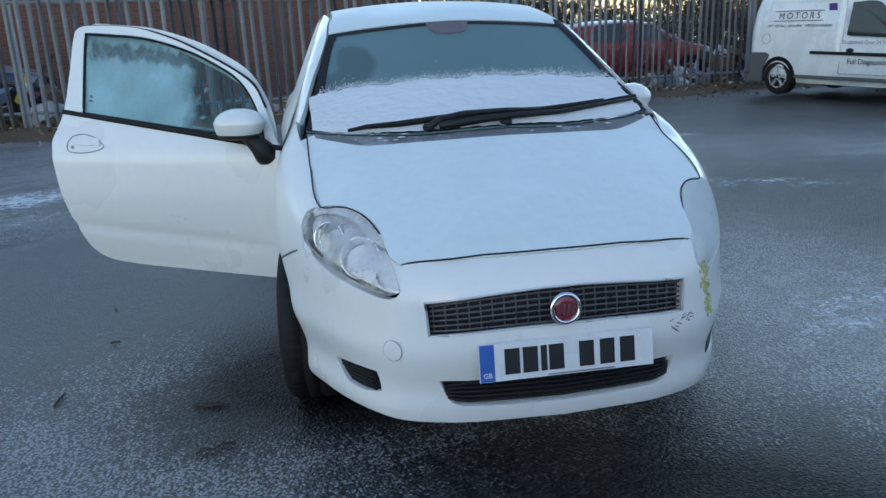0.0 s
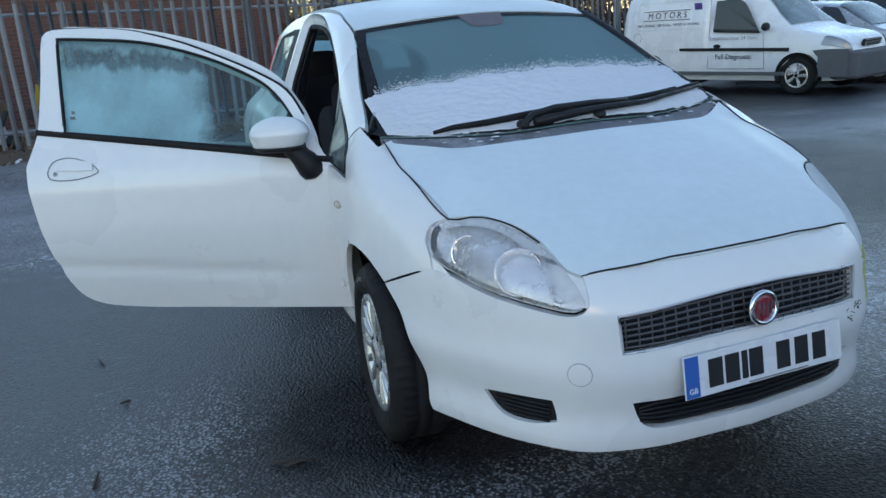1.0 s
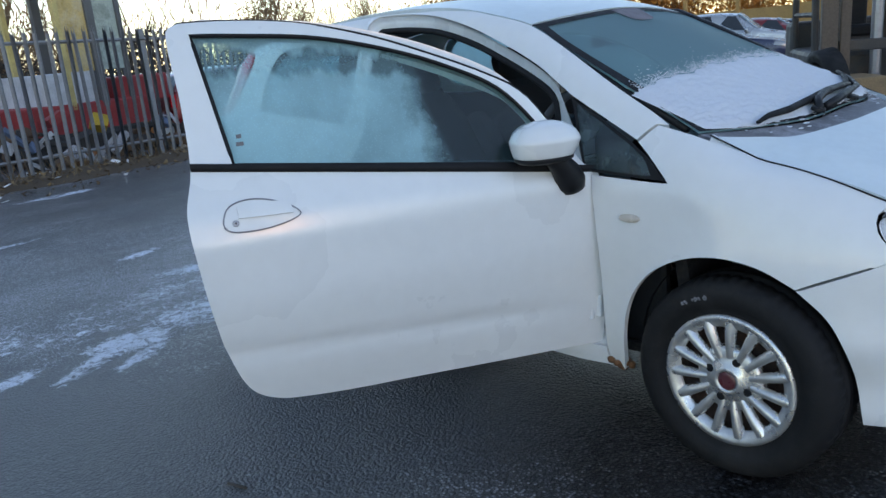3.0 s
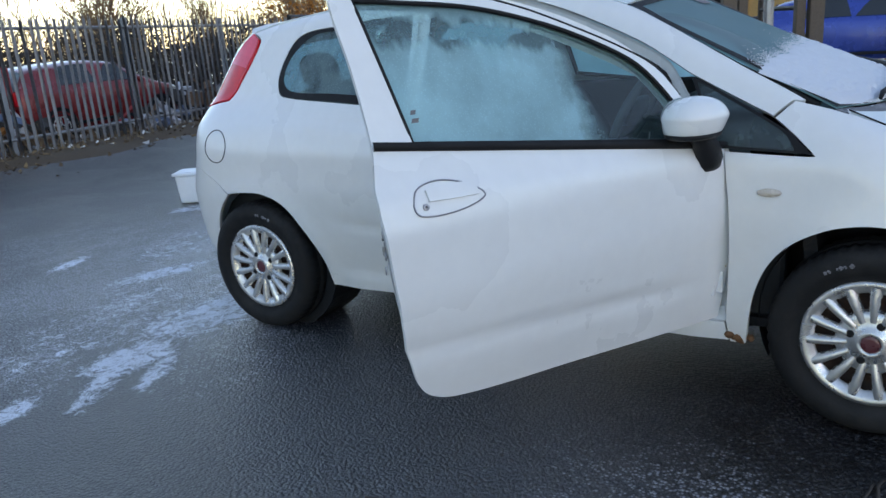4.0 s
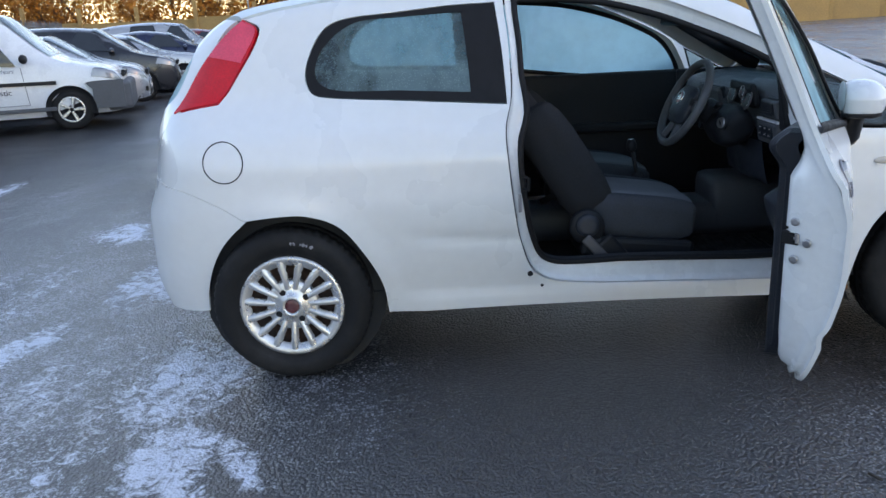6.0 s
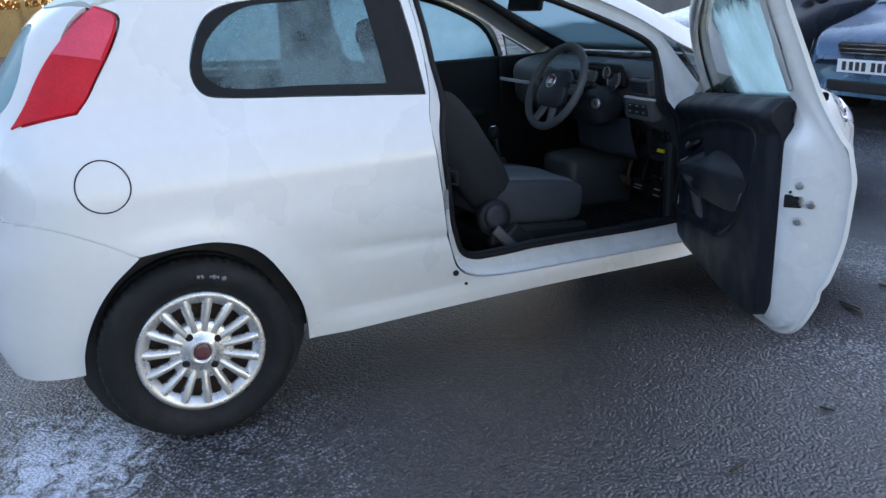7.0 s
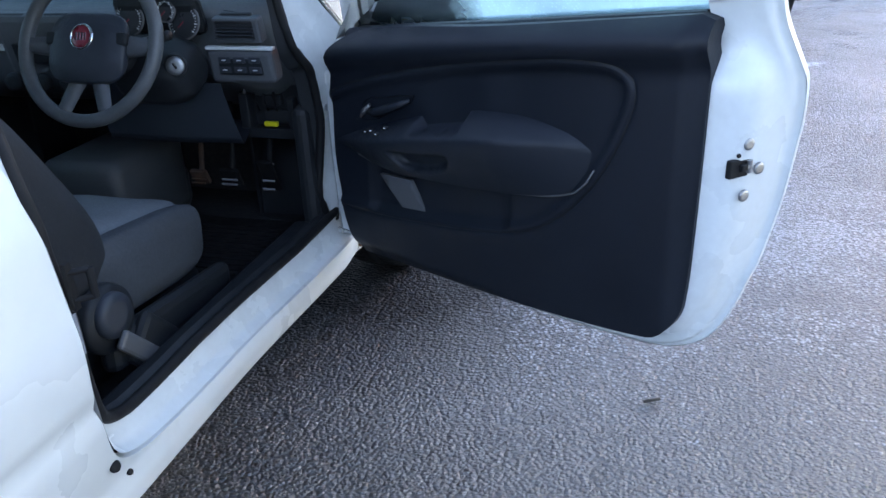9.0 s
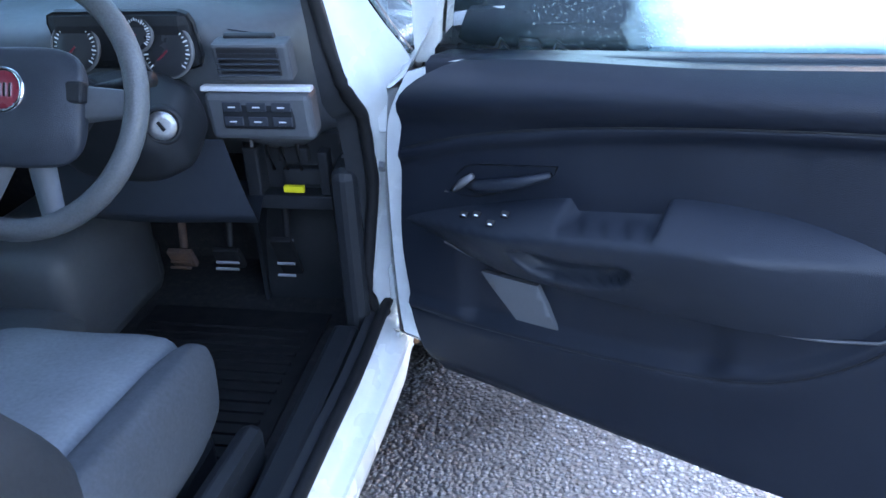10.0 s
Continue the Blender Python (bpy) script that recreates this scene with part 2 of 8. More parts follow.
# the thin crust lets part of the daylight through
st = SNOW.node_tree
snow_through, snow_mix = st.nodes.new("ShaderNodeBsdfTranslucent"), st.nodes.new("ShaderNodeMixShader")
snow_through.inputs["Color"].default_value = (0.74, 0.90, 0.95, 1)
snow_mix.inputs["Fac"].default_value = 0.27
st.links.new(st.nodes["Principled BSDF"].outputs[0], snow_mix.inputs[1]), st.links.new(snow_through.outputs[0], snow_mix.inputs[2])
st.links.new(snow_mix.outputs[0], st.nodes["Material Output"].inputs["Surface"])
FOAM = material("yellow_foam", (0.55, 0.36, 0.10), 0.9, vary=0.3, scale=30, bump=0.6, bump_scale=120)
SCREEN = glass("misted_windscreen", (0.36, 0.56, 0.56), (0.88, 0.95), frost_col=(0.24, 0.40, 0.43), scale=1.6, rough=0.12, edge=0.2, spot=((-.53, .54, 1.22), (.165, .24, .16), 0.62))
DOOR_GLASS = glass("misted_door_glass", (0.44, 0.67, 0.67), (0.10, 0.90), frost_col=(0.36, 0.62, 0.66), scale=2.6, drops=0.10, edge=0.10, through=1.45, bands=((0.0, .95), (.40, .92), (.52, .80), (.58, .30), (.68, .25), (.74, .80), (.82, .70), (.90, .15)))
SIDE_GLASS = glass("misted_side_glass", (0.44, 0.62, 0.64), (0.10, 0.50), frost_col=(0.34, 0.56, 0.60), scale=5.0, drops=0.2)
QUARTER_PANE = glass("clear_quarter_glass", (0.50, 0.62, 0.62), (0.0, 0.25), frost_col=(0.34, 0.50, 0.52), scale=7.0)
LEFT_GLASS = glass("frosted_far_glass", (0.6, 0.75, 0.78), (0.78, 0.95), frost_col=(0.38, 0.68, 0.74), scale=4.0, through=1.3)
LENS = glass("clear_lens", (0.95, 0.96, 0.97), (0.14, 0.45), frost_col=(0.70, 0.73, 0.77), scale=6.0, rough=0.05)
PINK_LENS = material("pink_lamp_lens", (0.85, 0.07, 0.12), 0.15, vary=0.15, scale=12, coat=0.3)
CAP_RED = material("dark_red_cap", (0.11, 0.024, 0.03), 0.3, vary=0.15, scale=30, coat=0.4)
DASH_GREY = material("grey_dash_plastic", (0.080, 0.087, 0.096), 0.52, vary=0.12, scale=8, bump=0.3, bump_scale=700)
WORN_RIM = material("worn_grey_rim", (0.075, 0.08, 0.085), 0.45, vary=0.3, scale=30, bump=0.2, bump_scale=400)
PALE_SILVER = material("pale_silver_strip", (0.62, 0.63, 0.65), 0.35, vary=0.04, scale=20)


def tail_lens():
    m = material("red_lamp_lens", (0.90, 0.012, 0.022), 0.12, vary=0.2, scale=12, coat=0.2, spec=0.35)
    m.node_tree.nodes["Principled BSDF"].inputs["Transmission Weight"].default_value = 0.25
    return m


RED_LENS = tail_lens()


# ---------- mesh helpers ----------
def mesh_object(name, verts, faces, mat, parent=None, smooth=True, label=""):
    me = bpy.data.meshes.new(name)
    me.from_pydata([tuple(map(float, v)) for v in verts], [], [tuple(map(int, f)) for f in faces])
    me.materials.append(mat)
    if smooth:
        me.polygons.foreach_set("use_smooth", [True] * len(me.polygons))
    me.update()
    ob = new(name, me)
    ob.parent = parent
    if label:
        ob["label"] = label
    return ob


def part(name, bm, mat, parent=None, label="", smooth=False, bevel=0.0):
    me = bpy.data.meshes.new(name)
    if bevel:
        bmesh.ops.bevel(bm, geom=[e for e in bm.edges if e.is_manifold and e.calc_face_angle(0) > 0.5], offset=bevel, segments=2, affect="EDGES", profile=0.5)
    bmesh.ops.recalc_face_normals(bm, faces=bm.faces)
    bm.to_mesh(me)
    bm.free()
    me.materials.append(mat)
    if smooth:
        me.polygons.foreach_set("use_smooth", [True] * len(me.polygons))
    ob = new(name, me)
    ob.parent = parent
    if label:
        ob["label"] = label
    return ob


def box(bm, c, s, rot=None):
    """A box of size s at c, turned by rot (degrees about x, y, z)."""
    m = pose(*c, *(rot or (0, 0, 0))) @ Matrix.Diagonal((*s, 1))
    return bmesh.ops.create_cube(bm, size=1, matrix=m)["verts"]


def rod(bm, a, b, r0, r1=None, seg=10):
    a, b = Vector(a), Vector(b)
    d = b - a
    m = Matrix.Translation((a + b) / 2) @ d.to_track_quat("Z", "Y").to_matrix().to_4x4()
    return bmesh.ops.create_cone(bm, cap_ends=True, segments=seg, radius1=r0, radius2=r0 if r1 is None else r1, depth=d.length, matrix=m)["verts"]


def ball(bm, c, s, seg=16, rot=(0, 0, 0)):
    return bmesh.ops.create_uvsphere(bm, u_segments=seg, v_segments=seg // 2 + 1, radius=1, matrix=pose(*c, *rot) @ Matrix.Diagonal((*s, 1)))["verts"]


def tube(name, pts, r, mat, parent=None, cyclic=False, seg=8, label=""):
    """A bent round bar through pts."""
    P = [Vector(p) for p in pts]
    n = len(P)
    verts, faces, up = [], [], Vector((0.1, 0.2, 1)).normalized()
    for i in range(n):
        a, b = (P[i - 1], P[(i + 1) % n]) if cyclic else (P[max(i - 1, 0)], P[min(i + 1, n - 1)])
        t = (b - a).normalized()
        s = t.cross(up)
        s = s.normalized() if s.length > 1e-4 else Vector((1, 0, 0))
        w = s.cross(t)
        rr = r[i] if isinstance(r, (list, tuple)) else r
        verts += [P[i] + rr * (math.cos(2 * math.pi * k / seg) * s + math.sin(2 * math.pi * k / seg) * w) for k in range(seg)]
    for i in range(n if cyclic else n - 1):
        j = (i + 1) % n
        faces += [(i * seg + k, i * seg + (k + 1) % seg, j * seg + (k + 1) % seg, j * seg + k) for k in range(seg)]
    if not cyclic:
        faces += [tuple(range(seg))[::-1], tuple(range((n - 1) * seg, n * seg))]
    return mesh_object(name, verts, faces, mat, parent, True, label)


def letters(name, text, size, m, mat, parent, depth=0.001, align="CENTER"):
    """Flat lettering in the built-in face, as a mesh."""
    cu = bpy.data.curves.new(name, "FONT")
    cu.body, cu.size, cu.extrude, cu.align_x, cu.align_y = text, size, depth, align, "CENTER"
    tmp = bpy.data.objects.new(name, cu)
    me = bpy.data.meshes.new_from_object(tmp)
    bpy.data.objects.remove(tmp)
    me.transform(m)
    me.materials.clear()
    me.materials.append(mat)
    ob = new(name, me)
    ob.parent = parent
    return ob


def spin(profile, seg, axis="x"):
    """Verts and faces of a turned shape: profile of (along, radius)."""
    verts, faces, n = [], [], len(profile)
    for k in range(seg):
        a = 2 * math.pi * k / seg
        for x, r in profile:
            verts.append((x, r * math.cos(a), r * math.sin(a)))
    for k in range(seg):
        j = (k + 1) % seg
        faces += [(k * n + i, k * n + i + 1, j * n + i + 1, j * n + i) for i in range(n - 1)]
    return verts, faces


def curve_through(pts, step, closed=True):
    """Dense points on a smooth line through pts; a fourth value marks a sharp corner."""
    P = [np.array(p[:3], float) for p in pts]
    C = [len(p) > 3 for p in pts]
    n = len(P)
    if closed and any(C):
        k = C.index(True)
        P, C = P[k:] + P[:k], C[k:] + C[:k]
    out = []
    for i in range(n if closed else n - 1):
        a, b = P[i], P[(i + 1) % n]
        before = P[i - 1] if not C[i] and (closed or i > 0) else 2 * a - b
        after = P[(i + 2) % n] if not C[(i + 1) % n] and (closed or i < n - 2) else 2 * b - a
        L = np.linalg.norm(b - a)
        m0 = (b - before) * L / (np.linalg.norm(b - a) + np.linalg.norm(a - before) + 1e-9)
        m1 = (after - a) * L / (np.linalg.norm(b - a) + np.linalg.norm(after - b) + 1e-9)
        for t in np.linspace(0, 1, max(int(L / step), 1) + 1)[:-1]:
            out.append((2*t**3 - 3*t**2 + 1) * a + (t**3 - 2*t**2 + t) * m0 + (3*t**2 - 2*t**3) * b + (t**3 - t**2) * m1)
    if not closed:
        out.append(P[-1])
    return np.array(out)


# ---------- the car's master surface ----------
# ---- master surface of the car: x right of picture, y from the front axle to the back, z up ----
def lerp(v, xs, ys):
    """Smooth curve through a few knots (monotone cubic)."""
    xs = np.asarray(xs, float); ys = np.asarray(ys, float); v = np.clip(v, xs[0], xs[-1])
    d = np.diff(ys) / np.diff(xs); m = np.zeros_like(ys)
    m[1:-1] = np.where(d[1:] * d[:-1] > 0, 2 * d[1:] * d[:-1] / (d[1:] + d[:-1] + 1e-12 * np.sign(d[1:] + d[:-1] + 1e-30)), 0); m[0], m[-1] = d[0], d[-1]
    i = np.clip(np.searchsorted(xs, v, side="right") - 1, 0, len(xs) - 2)
    h = xs[i + 1] - xs[i]; t = (v - xs[i]) / h
    return (2*t**3 - 3*t**2 + 1) * ys[i] + (t**3 - 2*t**2 + t) * h * m[i] + (3*t**2 - 2*t**3) * ys[i + 1] + (t**3 - t**2) * h * m[i + 1]

def half_width(y, z):
    w = lerp(z, (.10, .2, .32, .42, .55, .70, .82, .90, .97, 1.04, 1.2, 1.4, 1.5), (.68, .708, .742, .775, .808, .832, .832, .813, .777, .742, .672, .58, .53))
    w = w + lerp(z, (.1, .2, .32, .42, .55, .70, .82), (.05, .067, .058, .037, .017, .006, .003)) * lerp(y, (-.9, 0, .45, 1.2, 3.2), (1, 1, .72, 0, 0))
    low = lerp(y, (-.9, -.6, -.4, -.19, 0, .3, .8, 1.5, 2.3, 2.66, 2.9, 3.05, 3.2), (.63, .812, .905, .978, .985, .973, .99, 1, 1, .985, .945, .89, .80))
    up = lerp(y, (.0, .3, .6, 1.0, 1.6, 2.0, 2.3, 2.6, 2.8, 3.1), (.95, .965, .985, .99, 1, .985, .955, .895, .855, .77))
    k = np.clip((z - .92) / .18, 0, 1); k = k * k * (3 - 2 * k)
    flare = 0
    for yc, a in ((0, .012), (2.51, .014)):
        r = np.hypot(y - yc, z - .30)
        flare = flare + a * np.exp(-((r - .36) / .055) ** 2)
    return w * (low * (1 - k) + up * k) + flare

def top(x, y):
    c = lerp(y, (-.9, -.82, -.7, -.5, -.208, -.1, -.03, .03, .70, .80, .88, 1.05, 1.3, 1.6, 2.0, 2.4, 2.75, 2.9, 3.2),
             (.62, .715, .785, .865, .958, .985, .999, 1.024, 1.335, 1.383, 1.412, 1.448, 1.478, 1.488, 1.474, 1.44, 1.392, 1.365, 1.30))
    k = lerp(y, (-.9, -.7, -.36, .13, .86, 1.5, 2.6, 3.2), (.34, .30, .19, .16, .17, .13, .16, .16))
    return c - k * x * x

def nose(x, z):
    p = lerp(np.abs(x), (0, .26, .39, .48, .56, .656, .745, .80, .85), (-.868, -.848, -.815, -.77, -.69, -.56, -.40, -.25, -.05))
    return p + lerp(z, (.15, .22, .30, .38, .46, .58, .66, .72, .80, .95), (.07, .025, .0, -.002, 0, .008, .025, .06, .14, .35))

def tail(x, z):
    p = lerp(z, (.15, .25, .40, .62, .72, .80, .98, 1.2, 1.38, 1.5), (3.06, 3.13, 3.165, 3.16, 3.125, 3.105, 3.065, 2.93, 2.79, 2.68))
    return p - .22 * x * x - (.5 + 1.6 * np.clip((z - .95) / .25, 0, 1)) * np.clip(np.abs(x) - .43, 0, 1) ** 2

def smax(a, b, r):
    h = np.clip(r - np.abs(a - b), 0, None)
    return np.maximum(a, b) + h * h / (4 * r)

def body(p):
    x, y, z = p[..., 0], p[..., 1], p[..., 2]
    s = np.abs(x) - half_width(y, z)
    f = smax(s, (nose(x, z) - y) * .8, .10)
    f = smax(f, (z - top(x, y)) * .92, .055)
    return smax(f, (y - tail(x, z)) * .9, .10)

def cast(o, d, lo=0.0, hi=2.0, steps=90):
    """First crossing from outside to inside along rays o + t d, for arrays of rays."""
    o = np.asarray(o, float); d = np.asarray(d, float)
    ts = np.linspace(lo, hi, steps)
    done = np.zeros(len(o), bool); a = np.full(len(o), float(lo)); b = np.full(len(o), float(hi))
    prev = body(o + lo * d)
    for i in range(1, steps):
        cur = body(o + ts[i] * d)
        hit = (~done) & (prev > 0) & (cur <= 0)
        a[hit], b[hit] = ts[i - 1], ts[i]; done |= hit; prev = cur
    for _ in range(22):
        m = (a + b) / 2; v = body(o + m[:, None] * d) > 0
        a = np.where(v, m, a); b = np.where(v, b, m)
    return o + b[:, None] * d, done


def inside(px, py, poly):
    x, y = poly[:, 0], poly[:, 1]
    x2, y2 = np.roll(x, -1), np.roll(y, -1)
    res = np.zeros(len(px), bool)
    for a, b, c, d in zip(x, y, x2, y2):
        if b != d:
            res ^= ((b > py) != (d > py)) & (px < (c - a) * (py - b) / (d - b) + a)
    return res


def shrink(poly, g):
    """A closed flat loop moved inward by g."""
    area = np.sum(poly[:, 0] * np.roll(poly[:, 1], -1) - np.roll(poly[:, 0], -1) * poly[:, 1])
    t = np.roll(poly, -1, 0) - np.roll(poly, 1, 0)
    t /= np.linalg.norm(t, axis=1)[:, None] + 1e-9
    n = np.stack((-t[:, 1], t[:, 0]), 1) * (1 if area > 0 else -1)
    return poly + g * n


def normals(p):
    e = 1e-4
    g = np.stack([(body(p + e * np.eye(3)[k]) - body(p - e * np.eye(3)[k])) for k in range(3)], -1)
    return g / (np.linalg.norm(g, axis=-1)[:, None] + 1e-12)


def panel(outline, way, holes=(), cell=0.03, thick=0.014, offset=0.0, gap=0.0025, axis=None, relief=None, step=0.016):
    """A sheet cut out of the car's surface: outline and holes of 3D points, seen along way (or from all round an upright axis)."""
    if axis is None:
        w = np.array(way, float)
        w /= np.linalg.norm(w)
        u = np.cross((0, 0, 1), w)
        u /= np.linalg.norm(u)
        v = np.cross(w, u)
        flat = lambda p: np.stack((p @ u, p @ v), 1)
    else:
        ax = np.array((*axis, 0.0))
        flat = lambda p: np.stack((np.arctan2(p[:, 0] - ax[0], (ax[1] - p[:, 1]) * way) * 0.8, p[:, 2]), 1)
    loops = [shrink(flat(curve_through(outline, step)), gap)] + [shrink(flat(curve_through(h, step)), -gap if gap else 0) for h in holes]
    lo, hi = loops[0].min(0), loops[0].max(0)
    gx, gy = np.meshgrid(np.arange(lo[0], hi[0], cell), np.arange(lo[1], hi[1], cell * 0.87))
    gx[1::2] += cell / 2
    G = np.stack((gx.ravel(), gy.ravel()), 1)
    keep = inside(G[:, 0], G[:, 1], loops[0])
    for h in loops[1:]:
        keep &= ~inside(G[:, 0], G[:, 1], h)
    rim = np.concatenate(loops)
    G = G[keep]
    if len(G):
        G = G[np.array([np.min(np.sum((rim - g) ** 2, 1)) > (0.45 * cell) ** 2 for g in G])]
    pts, edges, base = np.concatenate((rim, G)), [], 0
    for l in loops:
        edges += [(base + i, base + (i + 1) % len(l)) for i in range(len(l))]
        base += len(l)
    from mathutils import geometry
    V, _, T, _, _, _ = geometry.delaunay_2d_cdt([Vector(p) for p in pts], edges, [], 0, 1e-6)
    Q = np.array([tuple(v) for v in V])
    T = np.array([f for f in T if len(f) == 3])
    c = Q[T].mean(1)
    ok = inside(c[:, 0], c[:, 1], loops[0])
    for h in loops[1:]:
        ok &= ~inside(c[:, 0], c[:, 1], h)
    T = T[ok]
    if axis is None:
        mid = np.mean(np.array([p[:3] for p in outline]), 0) @ w
        o = Q[:, :1] * u + Q[:, 1:] * v + (mid + 0.9) * w
        d = np.tile(-w, (len(Q), 1))
        P, hit = cast(o, d, 0.0, 2.2, 60)
    else:
        a = Q[:, 0] / 0.8
        r = np.stack((np.sin(a), -np.cos(a) * way, 0 * a), 1)
        o = np.stack((np.full(len(Q), ax[0]), np.full(len(Q), ax[1]), Q[:, 1]), 1) + 1.6 * r
        P, hit = cast(o, -r, 0.0, 1.6, 50)
    N = normals(P)
    P = P + offset * N
    if relief is not None:
        P = P + relief(P)[:, None] * N
    # turn the faces outward
    e1, e2 = P[T[:, 1]] - P[T[:, 0]], P[T[:, 2]] - P[T[:, 0]]
    out = np.sum(np.cross(e1, e2) * N[T[:, 0]], 1) < 0
    T[out] = T[out][:, ::-1]
    verts, faces = [tuple(p) for p in P], [tuple(t) for t in T]
    if thick:
        count = {}
        for t in T:
            for i in range(3):
                a, b = int(t[i]), int(t[(i + 1) % 3])
                count[(a, b)] = count.get((a, b), 0) + 1
        for (a, b) in [k for k in count if (k[1], k[0]) not in count]:
            k = len(verts)
            verts += [P[a], P[b], P[b] - thick * N[b], P[a] - thick * N[a]]
            faces.append((k + 1, k, k + 3, k + 2))
    return verts, faces


def mirrored(vf):
    return [(-v[0], v[1], v[2]) for v in vf[0]], [f[::-1] for f in vf[1]]


def flip(pts):
    """The same line on the other side of the car, drawn the other way round."""
    return [(-p[0], *p[1:]) for p in reversed(pts)]


def on_side(pts, off=0.0):
    """The points of the near flank at the given (x, y, z), lifted by off (one value or one each)."""
    P = np.array([(-1.2, p[1], p[2]) for p in pts], float)
    p, _ = cast(P, np.tile((1.0, 0, 0), (len(P), 1)), 0, 1.2, 40)
    p = p + np.reshape(off, (-1, 1)) * normals(p)
    return [Vector(v) for v in p]


def side_point(y, z, off=0.0):
    p, _ = cast([(-1.2, y, z)], [(1, 0, 0)], 0, 1.2, 40)
    n = normals(p)
    return Vector(p[0] + off * n[0]), Vector(n[0])


def nose_lines(xz, off):
    """The points of the nose at the given (x, z), lifted by off."""
    P = np.array([(x, -1.1, z) for x, z in xz], float)
    p, _ = cast(P, np.tile((0, 1.0, 0), (len(P), 1)), 0, 1.0, 40)
    return [Vector(v) for v in p + np.reshape(off, (-1, 1)) * normals(p)]


def nose_line(x, z, off):
    return nose_lines([(x, z)], off)[0]


# ---------- ground ----------
def fall(x, y):
    """The yard is level round the car and falls gently towards the fence."""
    s = np.clip(0.6 * np.asarray(x, float) + 0.8 * np.asarray(y, float) - 2.0, 0, None)
    u = np.clip(-np.asarray(y, float) - 1.0, 0, 30)
    return -0.0185 * s * s / (s + 1.5) + 0.06 * u * u / (u + 0.6) * 20 / (20 + u * u)


# ---------- the white hatchback ----------
car = new("hatchback_car")
tagged(car, "white three-door hatchback with frost on roof and bonnet, driver's door open", "car")

DOOR_LINE = [(-.572, 1.652, 1.405), (-.557, 1.615, 1.428), (-.562, 1.326, 1.411), (-.594, 1.104, 1.357), (-.627, .911, 1.283), (-.659, .747, 1.209),
             (-.684, .649, 1.149), (-.718, .585, 1.06), (-.79, .50, .92, 1), (-.804, .452, .885, 1), (-.83, .425, .65), (-.765, .437, .303, 1),
             (-.74, 1.0, .307), (-.748, 1.46, .330), (-.764, 1.572, .380), (-.798, 1.626, .505), (-.822, 1.648, .62), (-.832, 1.667, .783),
             (-.80, 1.675, .928), (-.742, 1.648, 1.04), (-.663, 1.645, 1.22)]
GLASS_LINE = [(-.579, 1.588, 1.392, 1), (-.586, 1.49, 1.385), (-.596, 1.239, 1.358), (-.620, 1.013, 1.300), (-.648, .85, 1.236), (-.678, .721, 1.165),
              (-.72, .63, 1.06), (-.785, .562, .924, 1), (-.745, 1.532, 1.041, 1)]
QUARTER_GLASS = [(-.70, .575, 1.105, 1), (-.79, .485, .915), (-.80, .452, .888, 1), (-.805, .195, .873, 1), (-.772, .275, .942), (-.724, .445, 1.04)]
FRONT_ARCH = [(-.79, .362, .26, 1), (-.802, .344, .415), (-.811, .306, .518), (-.819, .243, .593), (-.829, .146, .648), (-.835, .058, .669), (-.832, -.021, .667), (-.821, -.093, .646), (-.807, -.172, .602, 1)]
REAR_ARCH = [(-.829, 2.641, .643, 1), (-.837, 2.521, .657), (-.840, 2.415, .654), (-.828, 2.305, .605), (-.804, 2.222, .490), (-.766, 2.165, .358), (-.729, 2.15, .226, 1)]
LAMP_LINE = [(-.720, -.342, .76), (-.70, -.336, .80), (-.655, -.366, .822), (-.58, -.422, .825), (-.53, -.487, .807), (-.484, -.60, .766), (-.463, -.71, .703),
             (-.455, -.763, .645), (-.487, -.752, .626), (-.55, -.68, .632), (-.632, -.56, .653), (-.69, -.45, .685), (-.722, -.375, .715)]
BONNET_R = [(-.447, -.716, .706, 1), (-.473, -.682, .721), (-.489, -.582, .773), (-.523, -.495, .805), (-.577, -.425, .824), (-.658, -.365, .821, 1), (-.678, -.115, .909), (-.682, .118, .966, 1)]
BONNET_REAR = [(-.491, -.033, .966), (-.244, -.112, .974), (0, -.13, .98)]
SCREEN_R = [(-.689, .158, .98, 1), (-.676, .215, 1.005), (-.634, .44, 1.129), (-.582, .699, 1.277), (-.55, .829, 1.343, 1)]
TAIL_LINE = [(-.631, 2.93, 1.030, 1), (-.649, 2.738, 1.056, 1), (-.623, 2.687, 1.113), (-.558, 2.573, 1.309), (-.522, 2.63, 1.350, 1), (-.552, 2.745, 1.26), (-.58, 2.83, 1.18)]
REAR_WINDOW = [(-.70, 2.33, 1.068), (-.726, 2.079, 1.049), (-.752, 1.672, 1.019, 1), (-.671, 1.680, 1.201), (-.594, 1.697, 1.370, 1), (-.592, 1.866, 1.366), (-.592, 2.057, 1.351),
               (-.583, 2.246, 1.335), (-.590, 2.322, 1.305), (-.621, 2.376, 1.229), (-.654, 2.401, 1.142), (-.685, 2.38, 1.085)]


def both(name, vf, mat, label="", parent=None):
    """A part for the near side and its mirror image for the far side."""
    a = mesh_object(name, *vf, mat, parent or car, True, label)
    b = mesh_object(name, *mirrored(vf), mat, parent or car, True, label)
    return a, b


